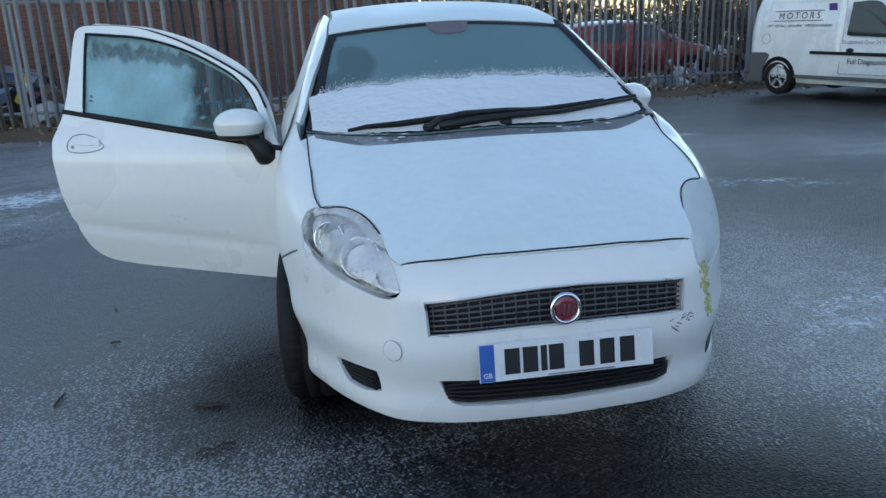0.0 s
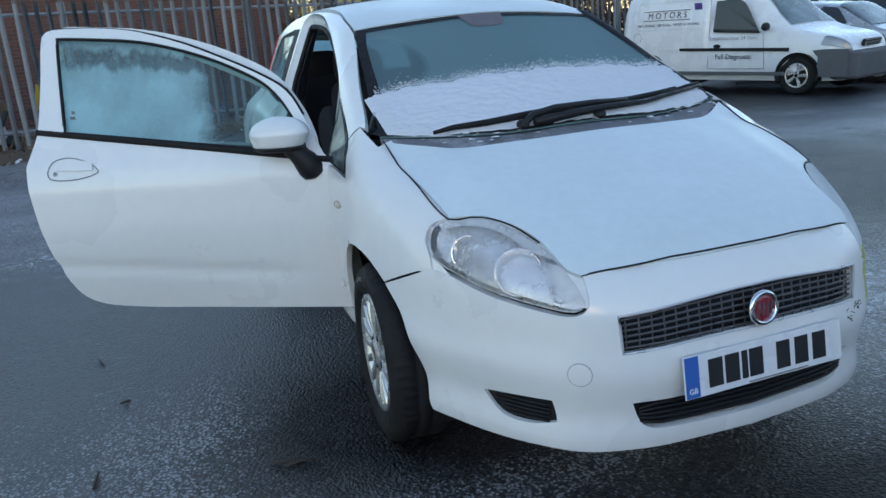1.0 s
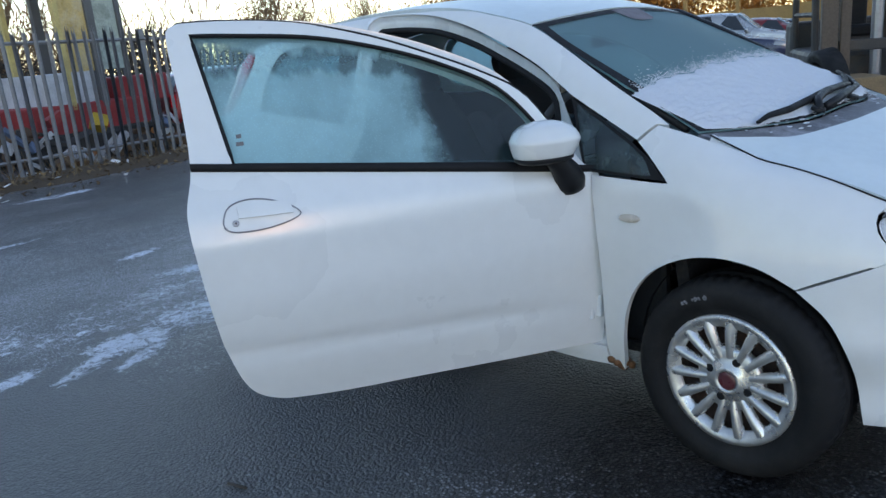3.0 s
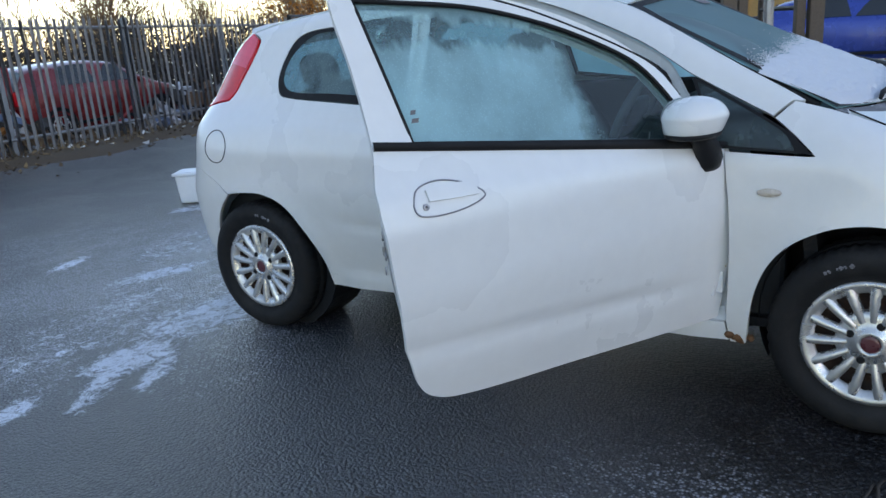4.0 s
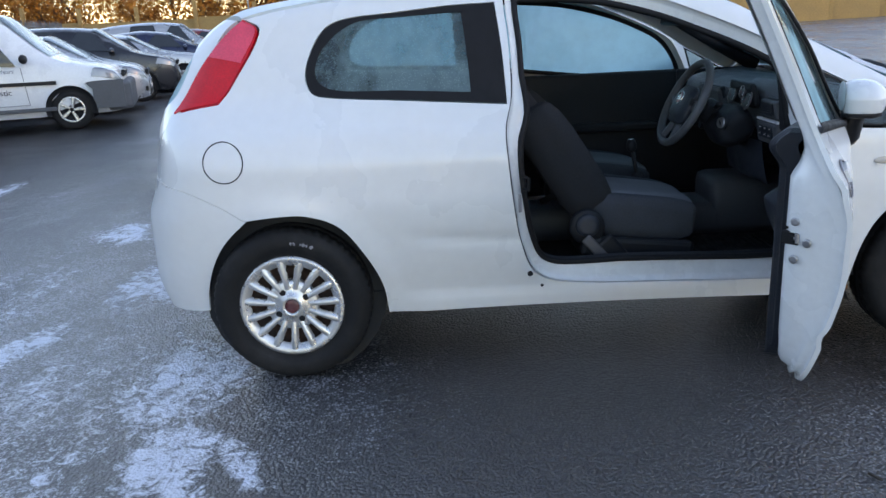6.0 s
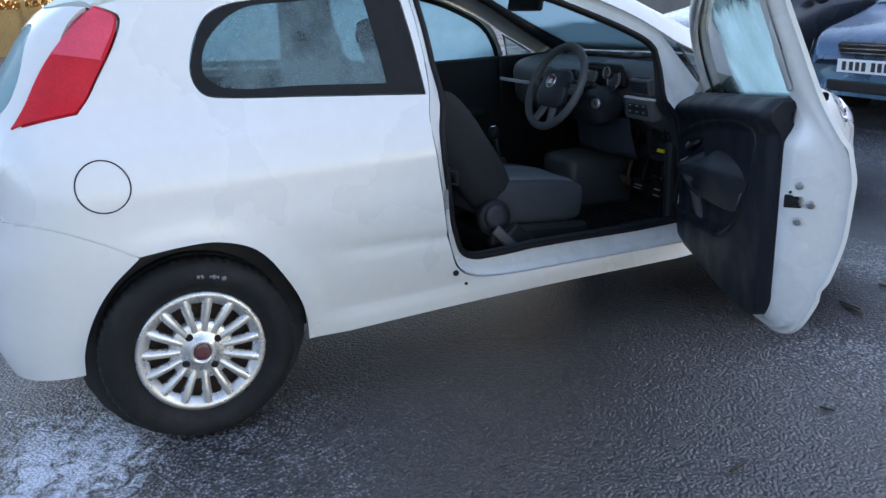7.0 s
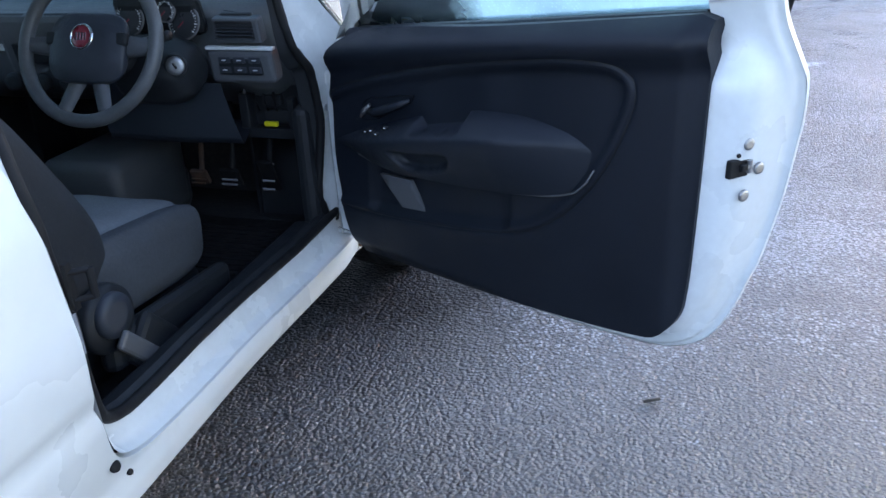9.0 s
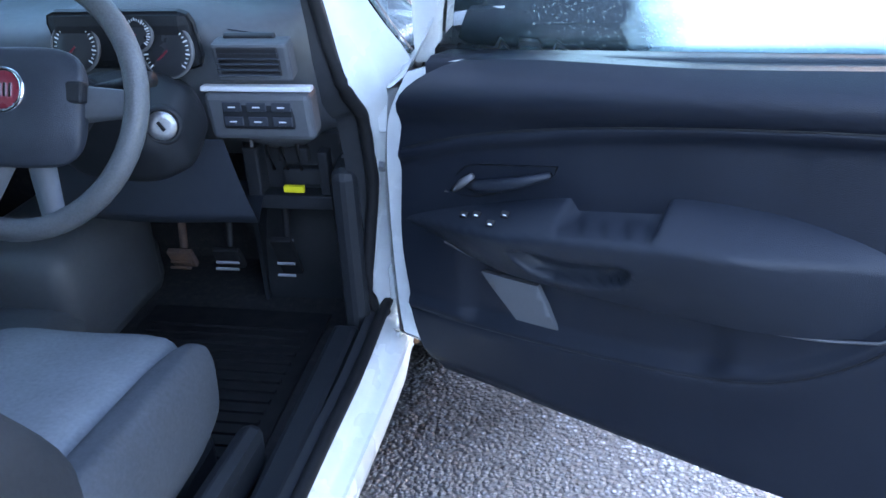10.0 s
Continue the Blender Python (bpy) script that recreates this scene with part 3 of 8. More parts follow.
# front bumper, wrapped round the nose
bumper_half = [(0, -.785, .738), (-.211, -.772, .737), (-.447, -.722, .712, 1), (-.455, -.763, .645), (-.487, -.752, .622), (-.55, -.68, .628), (-.632, -.56, .649), (-.69, -.45, .681),
               (-.738, -.385, .692, 1), (-.807, -.172, .602, 1), (-.784, -.252, .518), (-.76, -.304, .397), (-.736, -.332, .232, 1), (-.66, -.50, .228), (-.5, -.74, .238), (0, -.86, .245)]
bumper_line = bumper_half + [(-p[0], *p[1:]) for p in reversed(bumper_half[1:-1])]
grille_half = [(0, -.85, .645), (-.2, -.836, .635), (-.392, -.801, .616, 1), (-.386, -.812, .518, 1), (-.2, -.85, .53), (0, -.864, .535)]
grille_line = grille_half + [(-p[0], *p[1:]) for p in reversed(grille_half[1:-1])]
intake_half = [(0, -.862, .382), (-.2, -.855, .380), (-.362, -.826, .378, 1), (-.336, -.832, .318), (-.30, -.839, .301), (0, -.862, .297)]
intake_line = intake_half + [(-p[0], *p[1:]) for p in reversed(intake_half[1:-1])]
fog_line = [(-.655, -.53, .362, 1), (-.60, -.62, .372), (-.539, -.709, .378, 1), (-.531, -.716, .318, 1), (-.579, -.648, .300), (-.625, -.575, .308)]


def bumper_relief(p):
    # a soft step across the bumper under the plate and a raised lower lip
    z = p[:, 2]
    return 0.010 * np.exp(-((z - .46) / .05) ** 2) * (np.abs(p[:, 0]) > .0) - 0.010 * np.exp(-((z - .34) / .05) ** 2) + 0.006 * np.exp(-((z - .255) / .03) ** 2) - 0.009 * np.clip((z - .705 - .012 * (np.abs(p[:, 0]) < .44)) / .010, 0, 1) * (np.abs(p[:, 0]) < .47)


def on_bumper(xz):
    """How far the bumper stands off the master surface at each (x, z)."""
    return [float(bumper_relief(np.array([(x, 0, z)]))[0]) + .0008 for x, z in xz]


bumper = mesh_object("front_bumper", *panel(bumper_line, 1, [grille_line, intake_line, fog_line, flip(fog_line)], axis=(0, -.05), thick=0.03, relief=bumper_relief, cell=0.026), PAINT, car, True, "white bumper with scuffs and cracked paint")
bonnet_line = BONNET_R + BONNET_REAR[:-1] + [BONNET_REAR[-1]] + flip(BONNET_R + BONNET_REAR[:-1]) + [(.211, -.768, .728), (0, -.782, .731), (-.211, -.768, .728)]


def bonnet_relief(p):
    # two soft ridges running back from the lamps
    return 0.006 * np.exp(-((np.abs(p[:, 0]) - (.50 + .12 * (p[:, 1] + .4))) / .05) ** 2)


mesh_object("bonnet", *panel(bonnet_line, (0, -.25, 1), cell=0.035, relief=bonnet_relief, thick=0.02), FROSTED, car, True, "white bonnet dulled with frost")
wing_line = [(-.722, -.372, .718), (-.735, -.385, .694, 1), (-.807, -.172, .602, 1)] + list(reversed(FRONT_ARCH[1:-1])) + [(-.77, .368, .235, 1), (-.765, .42, .232, 1), (-.768, .435, .303, 1),
             (-.83, .423, .65), (-.804, .448, .883, 1), (-.805, .19, .868, 1), (-.772, .272, .945), (-.752, .312, .975, 1), (-.704, .262, 1.015, 1), (-.689, .16, .982), (-.684, .118, .967, 1), (-.680, -.115, .910), (-.660, -.365, .822, 1), (-.70, -.334, .80), (-.722, -.340, .76)]
both("front_wing", panel(wing_line, (-1, -.12, .55), cell=0.028, thick=0.02), PAINT)
gutter = [(p[0] + .035, p[1] + .01, p[2], *p[3:]) for p in BONNET_R[1:]] + [(p[0] - .035, p[1] - .01, p[2], *p[3:]) for p in reversed(BONNET_R[2:])]
both("wing_gutter", panel(gutter, (-.35, -.25, 1), cell=0.03, thick=0, offset=-.008, gap=0.0), PAINT)
pillar_run = [(-.75, .316, .98, 1), (-.704, .266, 1.018, 1), (-.676, .23, 1.012), (-.634, .44, 1.129), (-.582, .699, 1.277), (-.556, .832, 1.343), (-.543, .999, 1.388), (-.522, 1.15, 1.416), (-.51, 1.6, 1.43), (-.50, 2.2, 1.403), (-.50, 2.5, 1.372), (-.519, 2.632, 1.352, 1)]
quarter_line = pillar_run + [(-.556, 2.571, 1.309), (-.621, 2.685, 1.113), (-.647, 2.735, 1.053, 1), (-.631, 2.93, 1.026, 1), (-.65, 2.975, .90), (-.680, 2.990, .779, 1), (-.789, 2.865, .761), (-.812, 2.745, .709), (-.829, 2.641, .645, 1)] + REAR_ARCH[1:] + \
    [(-.715, 1.694, .229), (-.72, 1.182, .230), (-.76, .424, .232, 1), (-.765, .437, .299, 1), (-.74, 1.0, .303), (-.748, 1.46, .326), (-.764, 1.576, .376), (-.798, 1.630, .505), (-.822, 1.653, .62), (-.832, 1.672, .783),
     (-.80, 1.680, .928), (-.742, 1.653, 1.04), (-.663, 1.650, 1.22), (-.568, 1.657, 1.407), (-.552, 1.612, 1.434), (-.558, 1.326, 1.416), (-.590, 1.104, 1.362), (-.623, .911, 1.288), (-.655, .747, 1.214), (-.682, .645, 1.154), (-.698, .58, 1.112, 1), (-.722, .445, 1.043)]


def flank_relief(p):
    # the pressed line low on the doors and the swage under the windows
    y, z = p[:, 1], p[:, 2]
    return -0.010 * np.exp(-((z - (.50 + .06 * (y - 1.3))) / .020) ** 2) * np.clip((y - .5) * 4, 0, 1) * np.clip((2.1 - y) * 6, 0, 1) + 0.004 * np.exp(-((z - (.90 + .05 * (y - 1.3))) / .02) ** 2) * np.clip((y - .4) * 3, 0, 1) * np.clip((2.6 - y) * 3, 0, 1) + 0.013 * np.clip((.300 - z) / .020, 0, 1) * np.clip((y - .42) * 8, 0, 1) * np.clip((2.13 - y) * 8, 0, 1)


both("side_frame", panel(quarter_line, (-1, 0, .33), [REAR_WINDOW], cell=0.022, thick=0.02, relief=flank_relief), PAINT)
roof_half = [(0, .80, 1.384), (-.3, .806, 1.366), (-.553, .833, 1.345, 1), (-.540, .999, 1.390), (-.519, 1.15, 1.418), (-.506, 1.6, 1.432), (-.496, 2.2, 1.406), (-.496, 2.5, 1.374), (-.515, 2.645, 1.347, 1), (-.3, 2.755, 1.358), (0, 2.79, 1.37)]
roof_line = roof_half + [(-p[0], *p[1:]) for p in reversed(roof_half[1:-1])]
mesh_object("roof", *panel(roof_line, (0, .02, 1), cell=0.05, thick=0.02), FROSTED, car, True, "white roof covered in a thin layer of frost")
screen_half = [(0, -.03, .999), (-.278, -.018, .993), (-.53, .07, .985)] + SCREEN_R + [(-.3, .80, 1.364), (0, .795, 1.38)]
screen_line = screen_half + [(-p[0], *p[1:]) for p in reversed(screen_half[1:-1])]
screen_view = (0, -.5, 1)
windscreen = mesh_object("windscreen", *panel(screen_line, screen_view, cell=0.04, thick=0.005, offset=-0.004), SCREEN, car, True, "misted windscreen glass")
windscreen.visible_shadow = False
# black band round the windscreen
inner = [(0, .03, 1.03), (-.27, .04, 1.02), (-.50, .12, 1.01), (-.615, .215, 1.03, 1), (-.59, .44, 1.14), (-.545, .69, 1.275), (-.515, .79, 1.333, 1), (-.3, .768, 1.35), (0, .762, 1.365)]
inner_line = inner + [(-p[0], *p[1:]) for p in reversed(inner[1:-1])]
mesh_object("windscreen_surround", *panel(screen_line, screen_view, [inner_line], cell=0.03, thick=0.0, offset=-0.001, gap=0.001), RUBBER, car, True, "black printed border of the windscreen")
cowl_half = [(0, -.13, .98), (-.244, -.112, .974), (-.491, -.033, .966), (-.682, .118, .966, 1), (-.689, .155, .98, 1), (-.53, .068, .985), (-.278, -.02, .993), (0, -.032, .999)]
cowl_line = cowl_half + [(-p[0], *p[1:]) for p in reversed(cowl_half[1:-1])]
COWL = material("frosted_cowl_plastic", (0.15, 0.155, 0.17), 0.7, vary=0.3, scale=12, bump=0.5, bump_scale=200, dirt=(0.55, 0.56, 0.62), dirt_amount=0.75, dirt_scale=9)
mesh_object("cowl_panel", *panel(cowl_line, (0, -.2, 1), cell=0.03, thick=0.02, offset=-0.010, gap=0.004), COWL, car, True, "dark plastic scuttle panel dusted with frost")

corner = [(-.69, -.46, .668, 1), (-.755, -.315, .672, 1), (-.742, -.325, .735, 1), (-.716, -.41, .705, 1)]
both("lamp_corner", panel(corner, (-1, -.3, .3), cell=0.02, thick=0, offset=-.006, gap=0.0), PAINT)
mount = [(-.115, .79, 1.37, 1), (.085, .79, 1.37, 1), (.055, .70, 1.335), (.02, .685, 1.33), (-.06, .685, 1.33), (-.09, .70, 1.335)]
mesh_object("mirror_mount", *panel(mount, screen_view, cell=0.03, thick=0, offset=.0005, gap=0.0), material("dull_brown_print", (0.13, 0.10, 0.11), 0.5, vary=0.2, scale=20), car, True, "dull brown patch behind the inside mirror")

tip = [(-.415, -.75, .735, 1), (-.50, -.66, .745, 1), (-.51, -.70, .66, 1), (-.44, -.79, .632, 1), (-.395, -.79, .69, 1)]
both("lamp_tip_backing", panel(tip, (-.3, -1, .5), cell=0.02, thick=0, offset=-.010, gap=0.0), PAINT)

# headlamps: bowl, chrome reflectors, clear lens
CASE = material("silver_lamp_case", (0.80, 0.81, 0.83), 0.32, metal=0.35, vary=0.1, scale=15)
LENS_FROSTED = glass("frosted_lens", (0.8, 0.85, 0.86), (0.90, 0.97), frost_col=(0.62, 0.70, 0.72), scale=6.0, rough=0.2)
lamp_way = (-.55, -.65, .52)
lens = panel(LAMP_LINE, lamp_way, cell=0.02, thick=0.01, gap=0.005)
bowl = panel(LAMP_LINE, lamp_way, cell=0.02, thick=0.0, offset=-0.035, gap=0.008)
for side in (1, -1):
    f = (lambda v: v) if side == 1 else mirrored
    lamp = mesh_object("headlamp", *f(bowl), CASE, car, True, "headlamp with chrome reflectors behind a clear lens")
    glass_part = mesh_object("lens", *f(lens), LENS if side == 1 else LENS_FROSTED, lamp, True, "clear plastic lens")
    glass_part.visible_shadow = False
    for (cx, cy, cz, r) in ((-.552, -.575, .700, .062), (-.640, -.455, .738, .048), (-.487, -.69, .668, .03)):
        aim = Vector((-.35, -.85, .28)).normalized()
        if side < 0:
            continue
        rot = aim.to_track_quat("Z", "Y").to_matrix().to_4x4()
        prof = [(0.0, 0.0), (-0.012, r * .35), (-0.004, r * .7), (0.016, r * .95), (0.022, r), (0.012, r * 1.08)]
        vs, fs = spin([(a, b) for a, b in prof], 28)
        vs = [rot @ Vector((y, z, x)) + Vector((cx, cy, cz)) - aim * .014 for x, y, z in vs]
        mesh_object("reflector", [(side * v.x, v.y, v.z) for v in vs], fs if side == 1 else [q[::-1] for q in fs], CHROME, lamp, True, "round chrome reflector")
    for k in range(9):
        bm = bmesh.new()
        c = Vector((-.672 + .006 * k, -.43 - .014 * k, .735 - .004 * k))
        box(bm, (side * c.x, c.y, c.z), (.004, .008, .07), (0, side * 25, 0))
        part("lens_rib", bm, CHROME, lamp)

# far lamp is frosted over, near seams have a green film
bm = bmesh.new()
spots_ = [(.478 + random.gauss(0, .010) + .02 * t, .640 - .17 * t) for t in [random.random() ** 1.5 for _ in range(90)]]
for p in nose_lines(spots_, on_bumper(spots_)):
    ball(bm, p, (random.uniform(.0015, .006), .0012, random.uniform(.003, .010)), 6)
part("algae_streak", bm, MOSS, car, "green algae below the lamp", True)

# grille: dark backing, slats and uprights, ringed badge
grille = mesh_object("grille", *panel(grille_line, 1, axis=(0, -.05), thick=0.0, offset=-0.035, gap=-0.008), TRIM_DARK, car, True, "black slatted grille with pale edges")
GRILLE_BAR = material("grille_bar", (0.10, 0.10, 0.11), 0.35, metal=0.3, vary=0.2, scale=20)


for i in range(6):
    pts = []
    for k in range(29):
        x = -.384 + .768 * k / 28
        c = 1 - (x / .39) ** 2
        z0, z1 = .522 + .012 * c, .612 + .028 * c
        pts.append((x, z0 + (z1 - z0) * (i + .5) / 6))
    tube("slat", nose_lines(pts, -.012), 0.0032, GRILLE_BAR, grille, seg=6)
for k in range(23):
    x = -.374 + .748 * k / 22
    c = 1 - (x / .39) ** 2
    tube("upright", nose_lines([(x, .522 + .012 * c), (x, .567 + .02 * c), (x, .612 + .028 * c)], -.015), 0.0024, GRILLE_BAR, grille, seg=5)
ring = nose_lines([(p[0], p[2]) for p in curve_through(grille_line, .02)], -.002)
tube("grille_rim", ring, 0.0045, SATIN, grille, True, 6, "thin satin rim")
badge_at = nose_line(0, .585, .012)


def disc(name, c, way, r, depth, mat, parent, seg=32, inner=0.0, label="", dome=0.0):
    """A round plate facing along way, with a small rounded edge."""
    q = Vector(way).normalized().to_track_quat("Z", "Y").to_matrix().to_4x4()
    if inner:
        prof = [(0, inner), (depth, inner), (depth, r - depth * .4), (depth * .6, r), (0, r)]
    else:
        prof = [(0, r), (depth * .6, r), (depth, r * .94), (depth + dome * .7, r * .5), (depth + dome, 0)]
    vs, fs = spin(prof, seg)
    vs = [Matrix.Translation(c) @ q @ Vector((y, z, x)) for x, y, z in vs]
    return mesh_object(name, vs, fs, mat, parent, True, label)


badge_way = (0, -1, .12)
badge = disc("badge", badge_at, badge_way, .047, .010, CHROME, car, inner=.036, label="round red badge with a chrome ring")
disc("badge_face", badge_at, badge_way, .037, .006, RED, badge, label="red enamel face")
for k in range(4):
    bm = bmesh.new()
    box(bm, (-.021 + .014 * k, badge_at.y - .009, badge_at.z), (.0045, .004, .034))
    part("badge_stroke", bm, CHROME, badge)

# lower intake and blanked lamp holes
intake = mesh_object("lower_intake", *panel(intake_line, 1, axis=(0, -.05), thick=0.0, offset=-0.03, gap=-0.008), TRIM_DARK, car, True, "black lower intake with fine slats")
for i in range(5):
    pts = []
    for k in range(25):
        x = -.345 + .69 * k / 24
        c = .5 + .5 * min(1, (1 - abs(x) / .36) * 6)
        pts.append((x, .341 + (i - 2) * .0145 * c))
    tube("slat", nose_lines(pts, -.012), 0.004, BLACK, intake, seg=6)
for side in (1, -1):
    f = (lambda v: v) if side == 1 else mirrored
    blank = mesh_object("lamp_blank", *f(panel(fog_line, 1, axis=(0, -.05), thick=0.0, offset=-0.02, gap=-0.006)), BLACK, car, True, "black ribbed blanking grille")
    for i in range(5):
        R = np.array([(-math.sin(a), -math.cos(a), 0) for a in np.linspace(.695, .90 - .02 * abs(i - 3), 8)])
        p, _ = cast(np.array((0, -.05, .312 + i * .012)) + 1.3 * R, -R, 0, 1.2, 50)
        pts = [(side * v[0], v[1], v[2]) for v in p - .012 * R]
        tube("rib", pts, 0.0035, BLACK, blank, seg=5)
    # tow-eye cover on the near side only
tow = nose_line(-.484, .470, .0105)
disc("tow_eye_cover", tow, normals(np.array([tow]))[0], .031, .0015, PAINT, car, label="round painted cover")
disc("cover_gap", tow - Vector(normals(np.array([tow]))[0]) * .0003, normals(np.array([tow]))[0], .0318, .0014, GREY_MARK, car, inner=.030)

# number plate; its characters are bars
plate_c = (nose_line(0, .45, .016) + Vector((0, -.006, 0)))
plate_turn = Matrix.Translation(plate_c) @ pose(0, 0, 0, 90 - 9, 0, 0)
bm = bmesh.new()
box(bm, (0, 0, 0), (.52, .111, .004))
plate = part("number_plate", bm, PLATE, car, "white number plate with a blue end band", bevel=.0015)
plate.matrix_basis = plate_turn
bm = bmesh.new()
box(bm, (-.236, 0, .0026), (.042, .107, .0015))
part("country_band", bm, PLATE_BLUE, plate)
letters("band_letters", "GB", .020, pose(-.236, -.036, .0038), WHITE_MARK, plate)
for x in (-.175, -.122, -.082, -.045, .045, .107, .168):
    bm = bmesh.new()
    w = .018 if x == -.082 else .044
    box(bm, (x + .012, 0, .003), (w, .074, .002))
    part("bar", bm, LETTER, plate)
bm = bmesh.new()
box(bm, (.04, -.050, .003), (.20, .004, .001))
part("maker_line", bm, GREY_MARK, plate)
# cracked paint on the bumper corner
bm = bmesh.new()
for k in range(14):
    x, z = .375 + random.uniform(-.03, .035), .50 + random.uniform(-.035, .02)
    ends = [(x, z), (x + random.uniform(-.02, .02), z + random.uniform(-.012, .012))]
    a, b = nose_lines(ends, on_bumper(ends))
    rod(bm, a, b, .0012, seg=4)
part("paint_crack", bm, RUBBER, car, "dark cracks in the paint")

# dark line where the bonnet shuts on the bumper
shut = [(x, float(np.interp(abs(x), (0, .211, .40, .447), (.7345, .731, .7165, .709)))) for x in np.linspace(-.445, .445, 31)]
tube("bonnet_gap", nose_lines(shut, .0015), .0028, RUBBER, car, False, 5, "thin dark shut line")

# ---------- wheels ----------
def make_wheel(name, label):
    w = new(name)
    R, r = .303, .196
    prof = [(.085, r - .004), (.088, r + .02), (.098, .225), (.104, .250), (.100, .272), (.090, .290), (.074, R - .004), (.05, R), (-.05, R), (-.08, R - .006), (-.095, .28), (-.10, .24), (-.085, r)]
    # cross grooves of the tread: every fourth row of points lies deeper
    prof[6:10] = [(.074, R - .004), (.066, R - .001), (.03, R), (.026, R - .007), (.020, R - .007), (.016, R), (-.016, R), (-.020, R - .007), (-.026, R - .007), (-.03, R), (-.066, R - .001), (-.08, R - .006)]
    vs, fs = spin([(-a, b) for a, b in prof], 168)
    n_p = len(prof)
    vs = [(x, y * .981, z * .981) if (i // n_p) % 3 == 0 and .022 < abs(x) and math.hypot(y, z) > .292 else (x, y, z) for i, (x, y, z) in enumerate(vs)]
    tyre = mesh_object("tyre", vs, [f[::-1] for f in fs], TYRE, w, True, "worn black tyre with faint chalk marks")
    prof = [(.045, 0), (.045, .07), (.02, .09), (.02, .15), (.045, .175), (.07, .192), (-.06, .192)]
    vs, fs = spin([(-a, b) for a, b in prof], 40)
    mesh_object("steel_wheel", vs, [f[::-1] for f in fs], RUST, w, True, "rusty steel wheel behind the trim")
    # the wheel trim: outer ring, hub, fifteen spokes
    prof = [(.070, .158), (.078, .160), (.088, .176), (.094, .186), (.092, .198), (.080, .200), (.07, .190), (.070, .158)]
    vs, fs = spin([(-a, b) for a, b in prof], 64)
    trim = mesh_object("wheel_trim", vs, [f[::-1] for f in fs], SILVER, w, True, "scuffed silver plastic wheel trim")
    prof = [(.090, 0), (.090, .028), (.096, .030), (.095, .040), (.085, .048), (.081, .072), (.080, .092), (.074, .100), (.055, .102)]
    vs, fs = spin([(-a, b) for a, b in prof], 40)
    mesh_object("hub", vs, [f[::-1] for f in fs], SILVER, trim, True)
    disc("centre_cap", (-.090, 0, 0), (-1, 0, 0), .027, .004, CAP_RED, trim, label="small dark red centre cap")
    for k in range(4):
        a = 2 * math.pi * (k + .5) / 4
        disc("nut_hole", (-.0815, .062 * math.cos(a), .062 * math.sin(a)), (-1, 0, 0), .0125, .003, RUBBER, trim, 14)
    bm = bmesh.new()
    # one spoke, rounded across, widening outwards
    rows = []
    for i in range(7):
        t = i / 6
        rad = .066 + t * .120
        hw = .0135 + .0062 * t ** 1.6
        lift = .084 + .006 * t + .005 * math.sin(t * math.pi)
        rows.append([bm.verts.new((-(lift - .020 * c * c), s * hw, rad)) for s, c in ((-1, 1), (-.6, .25), (0, 0), (.6, .25), (1, 1))])
    for a, b in zip(rows, rows[1:]):
        for i in range(4):
            bm.faces.new((a[i], a[i + 1], b[i + 1], b[i]))
    first = part("spoke", bm, SILVER, trim, smooth=True)
    for k in range(1, 15):
        o = new("spoke", first.data)
        o.parent = trim
        o.matrix_basis = pose(0, 0, 0, 360 / 15 * k, 0, 0)
    bm = bmesh.new()
    for k in range(12):
        a = random.uniform(1.9, 2.3) - 0.5
        box(bm, (-.1035, .252 * math.cos(a), .252 * math.sin(a)), (.0008, random.uniform(.004, .012), random.uniform(.003, .014)), (random.uniform(0, 90), 0, 0))
    part("chalk_mark", bm, GREY_MARK, tyre)
    tagged(w, label)
    w.parent = car
    return w


wheel = make_wheel("wheel", "silver fifteen-spoke trim on a rusty steel wheel")
wheel.matrix_basis = pose(-.722, 0, .303, -23, 0, -4)
for x, y, turn, a in ((-.722, 2.51, 0, 14), (.722, 0, 180, 40), (.722, 2.51, 180, 70)):
    c = copy_thing(wheel, pose(x, y, .303, a, 0, turn - (4 if turn and y == 0 else 0)))
    c.parent = car

# wheel-arch liners and underbody
for y in (0, 2.51):
    for side in (-1, 1):
        vs, fs = spin([(side * .40, .36), (side * .69, .345)], 40)
        vs = [(x, y + b, .32 + c) for x, b, c in vs]
        keep = [f for f in fs if sum(vs[i][2] for i in f) / 4 > .18]
        mesh_object("arch_liner", vs, keep, TRIM_DARK, car, True, "black plastic wheel-arch liner")
        bm = bmesh.new()
        box(bm, (side * .40, y, .42), (.01, .74, .55))
        part("inner_wing", bm, TRIM_DARK, car)
bm = bmesh.new()
box(bm, (0, 1.25, .26), (1.22, 1.75, .05))
box(bm, (0, -.48, .28), (.8, .30, .04))
box(bm, (0, 2.82, .29), (.9, .30, .06))
rod(bm, (-.3, 2.5, .27), (.3, 2.5, .27), .05)
part("underbody", bm, TRIM_DARK, car, "dark underbody")

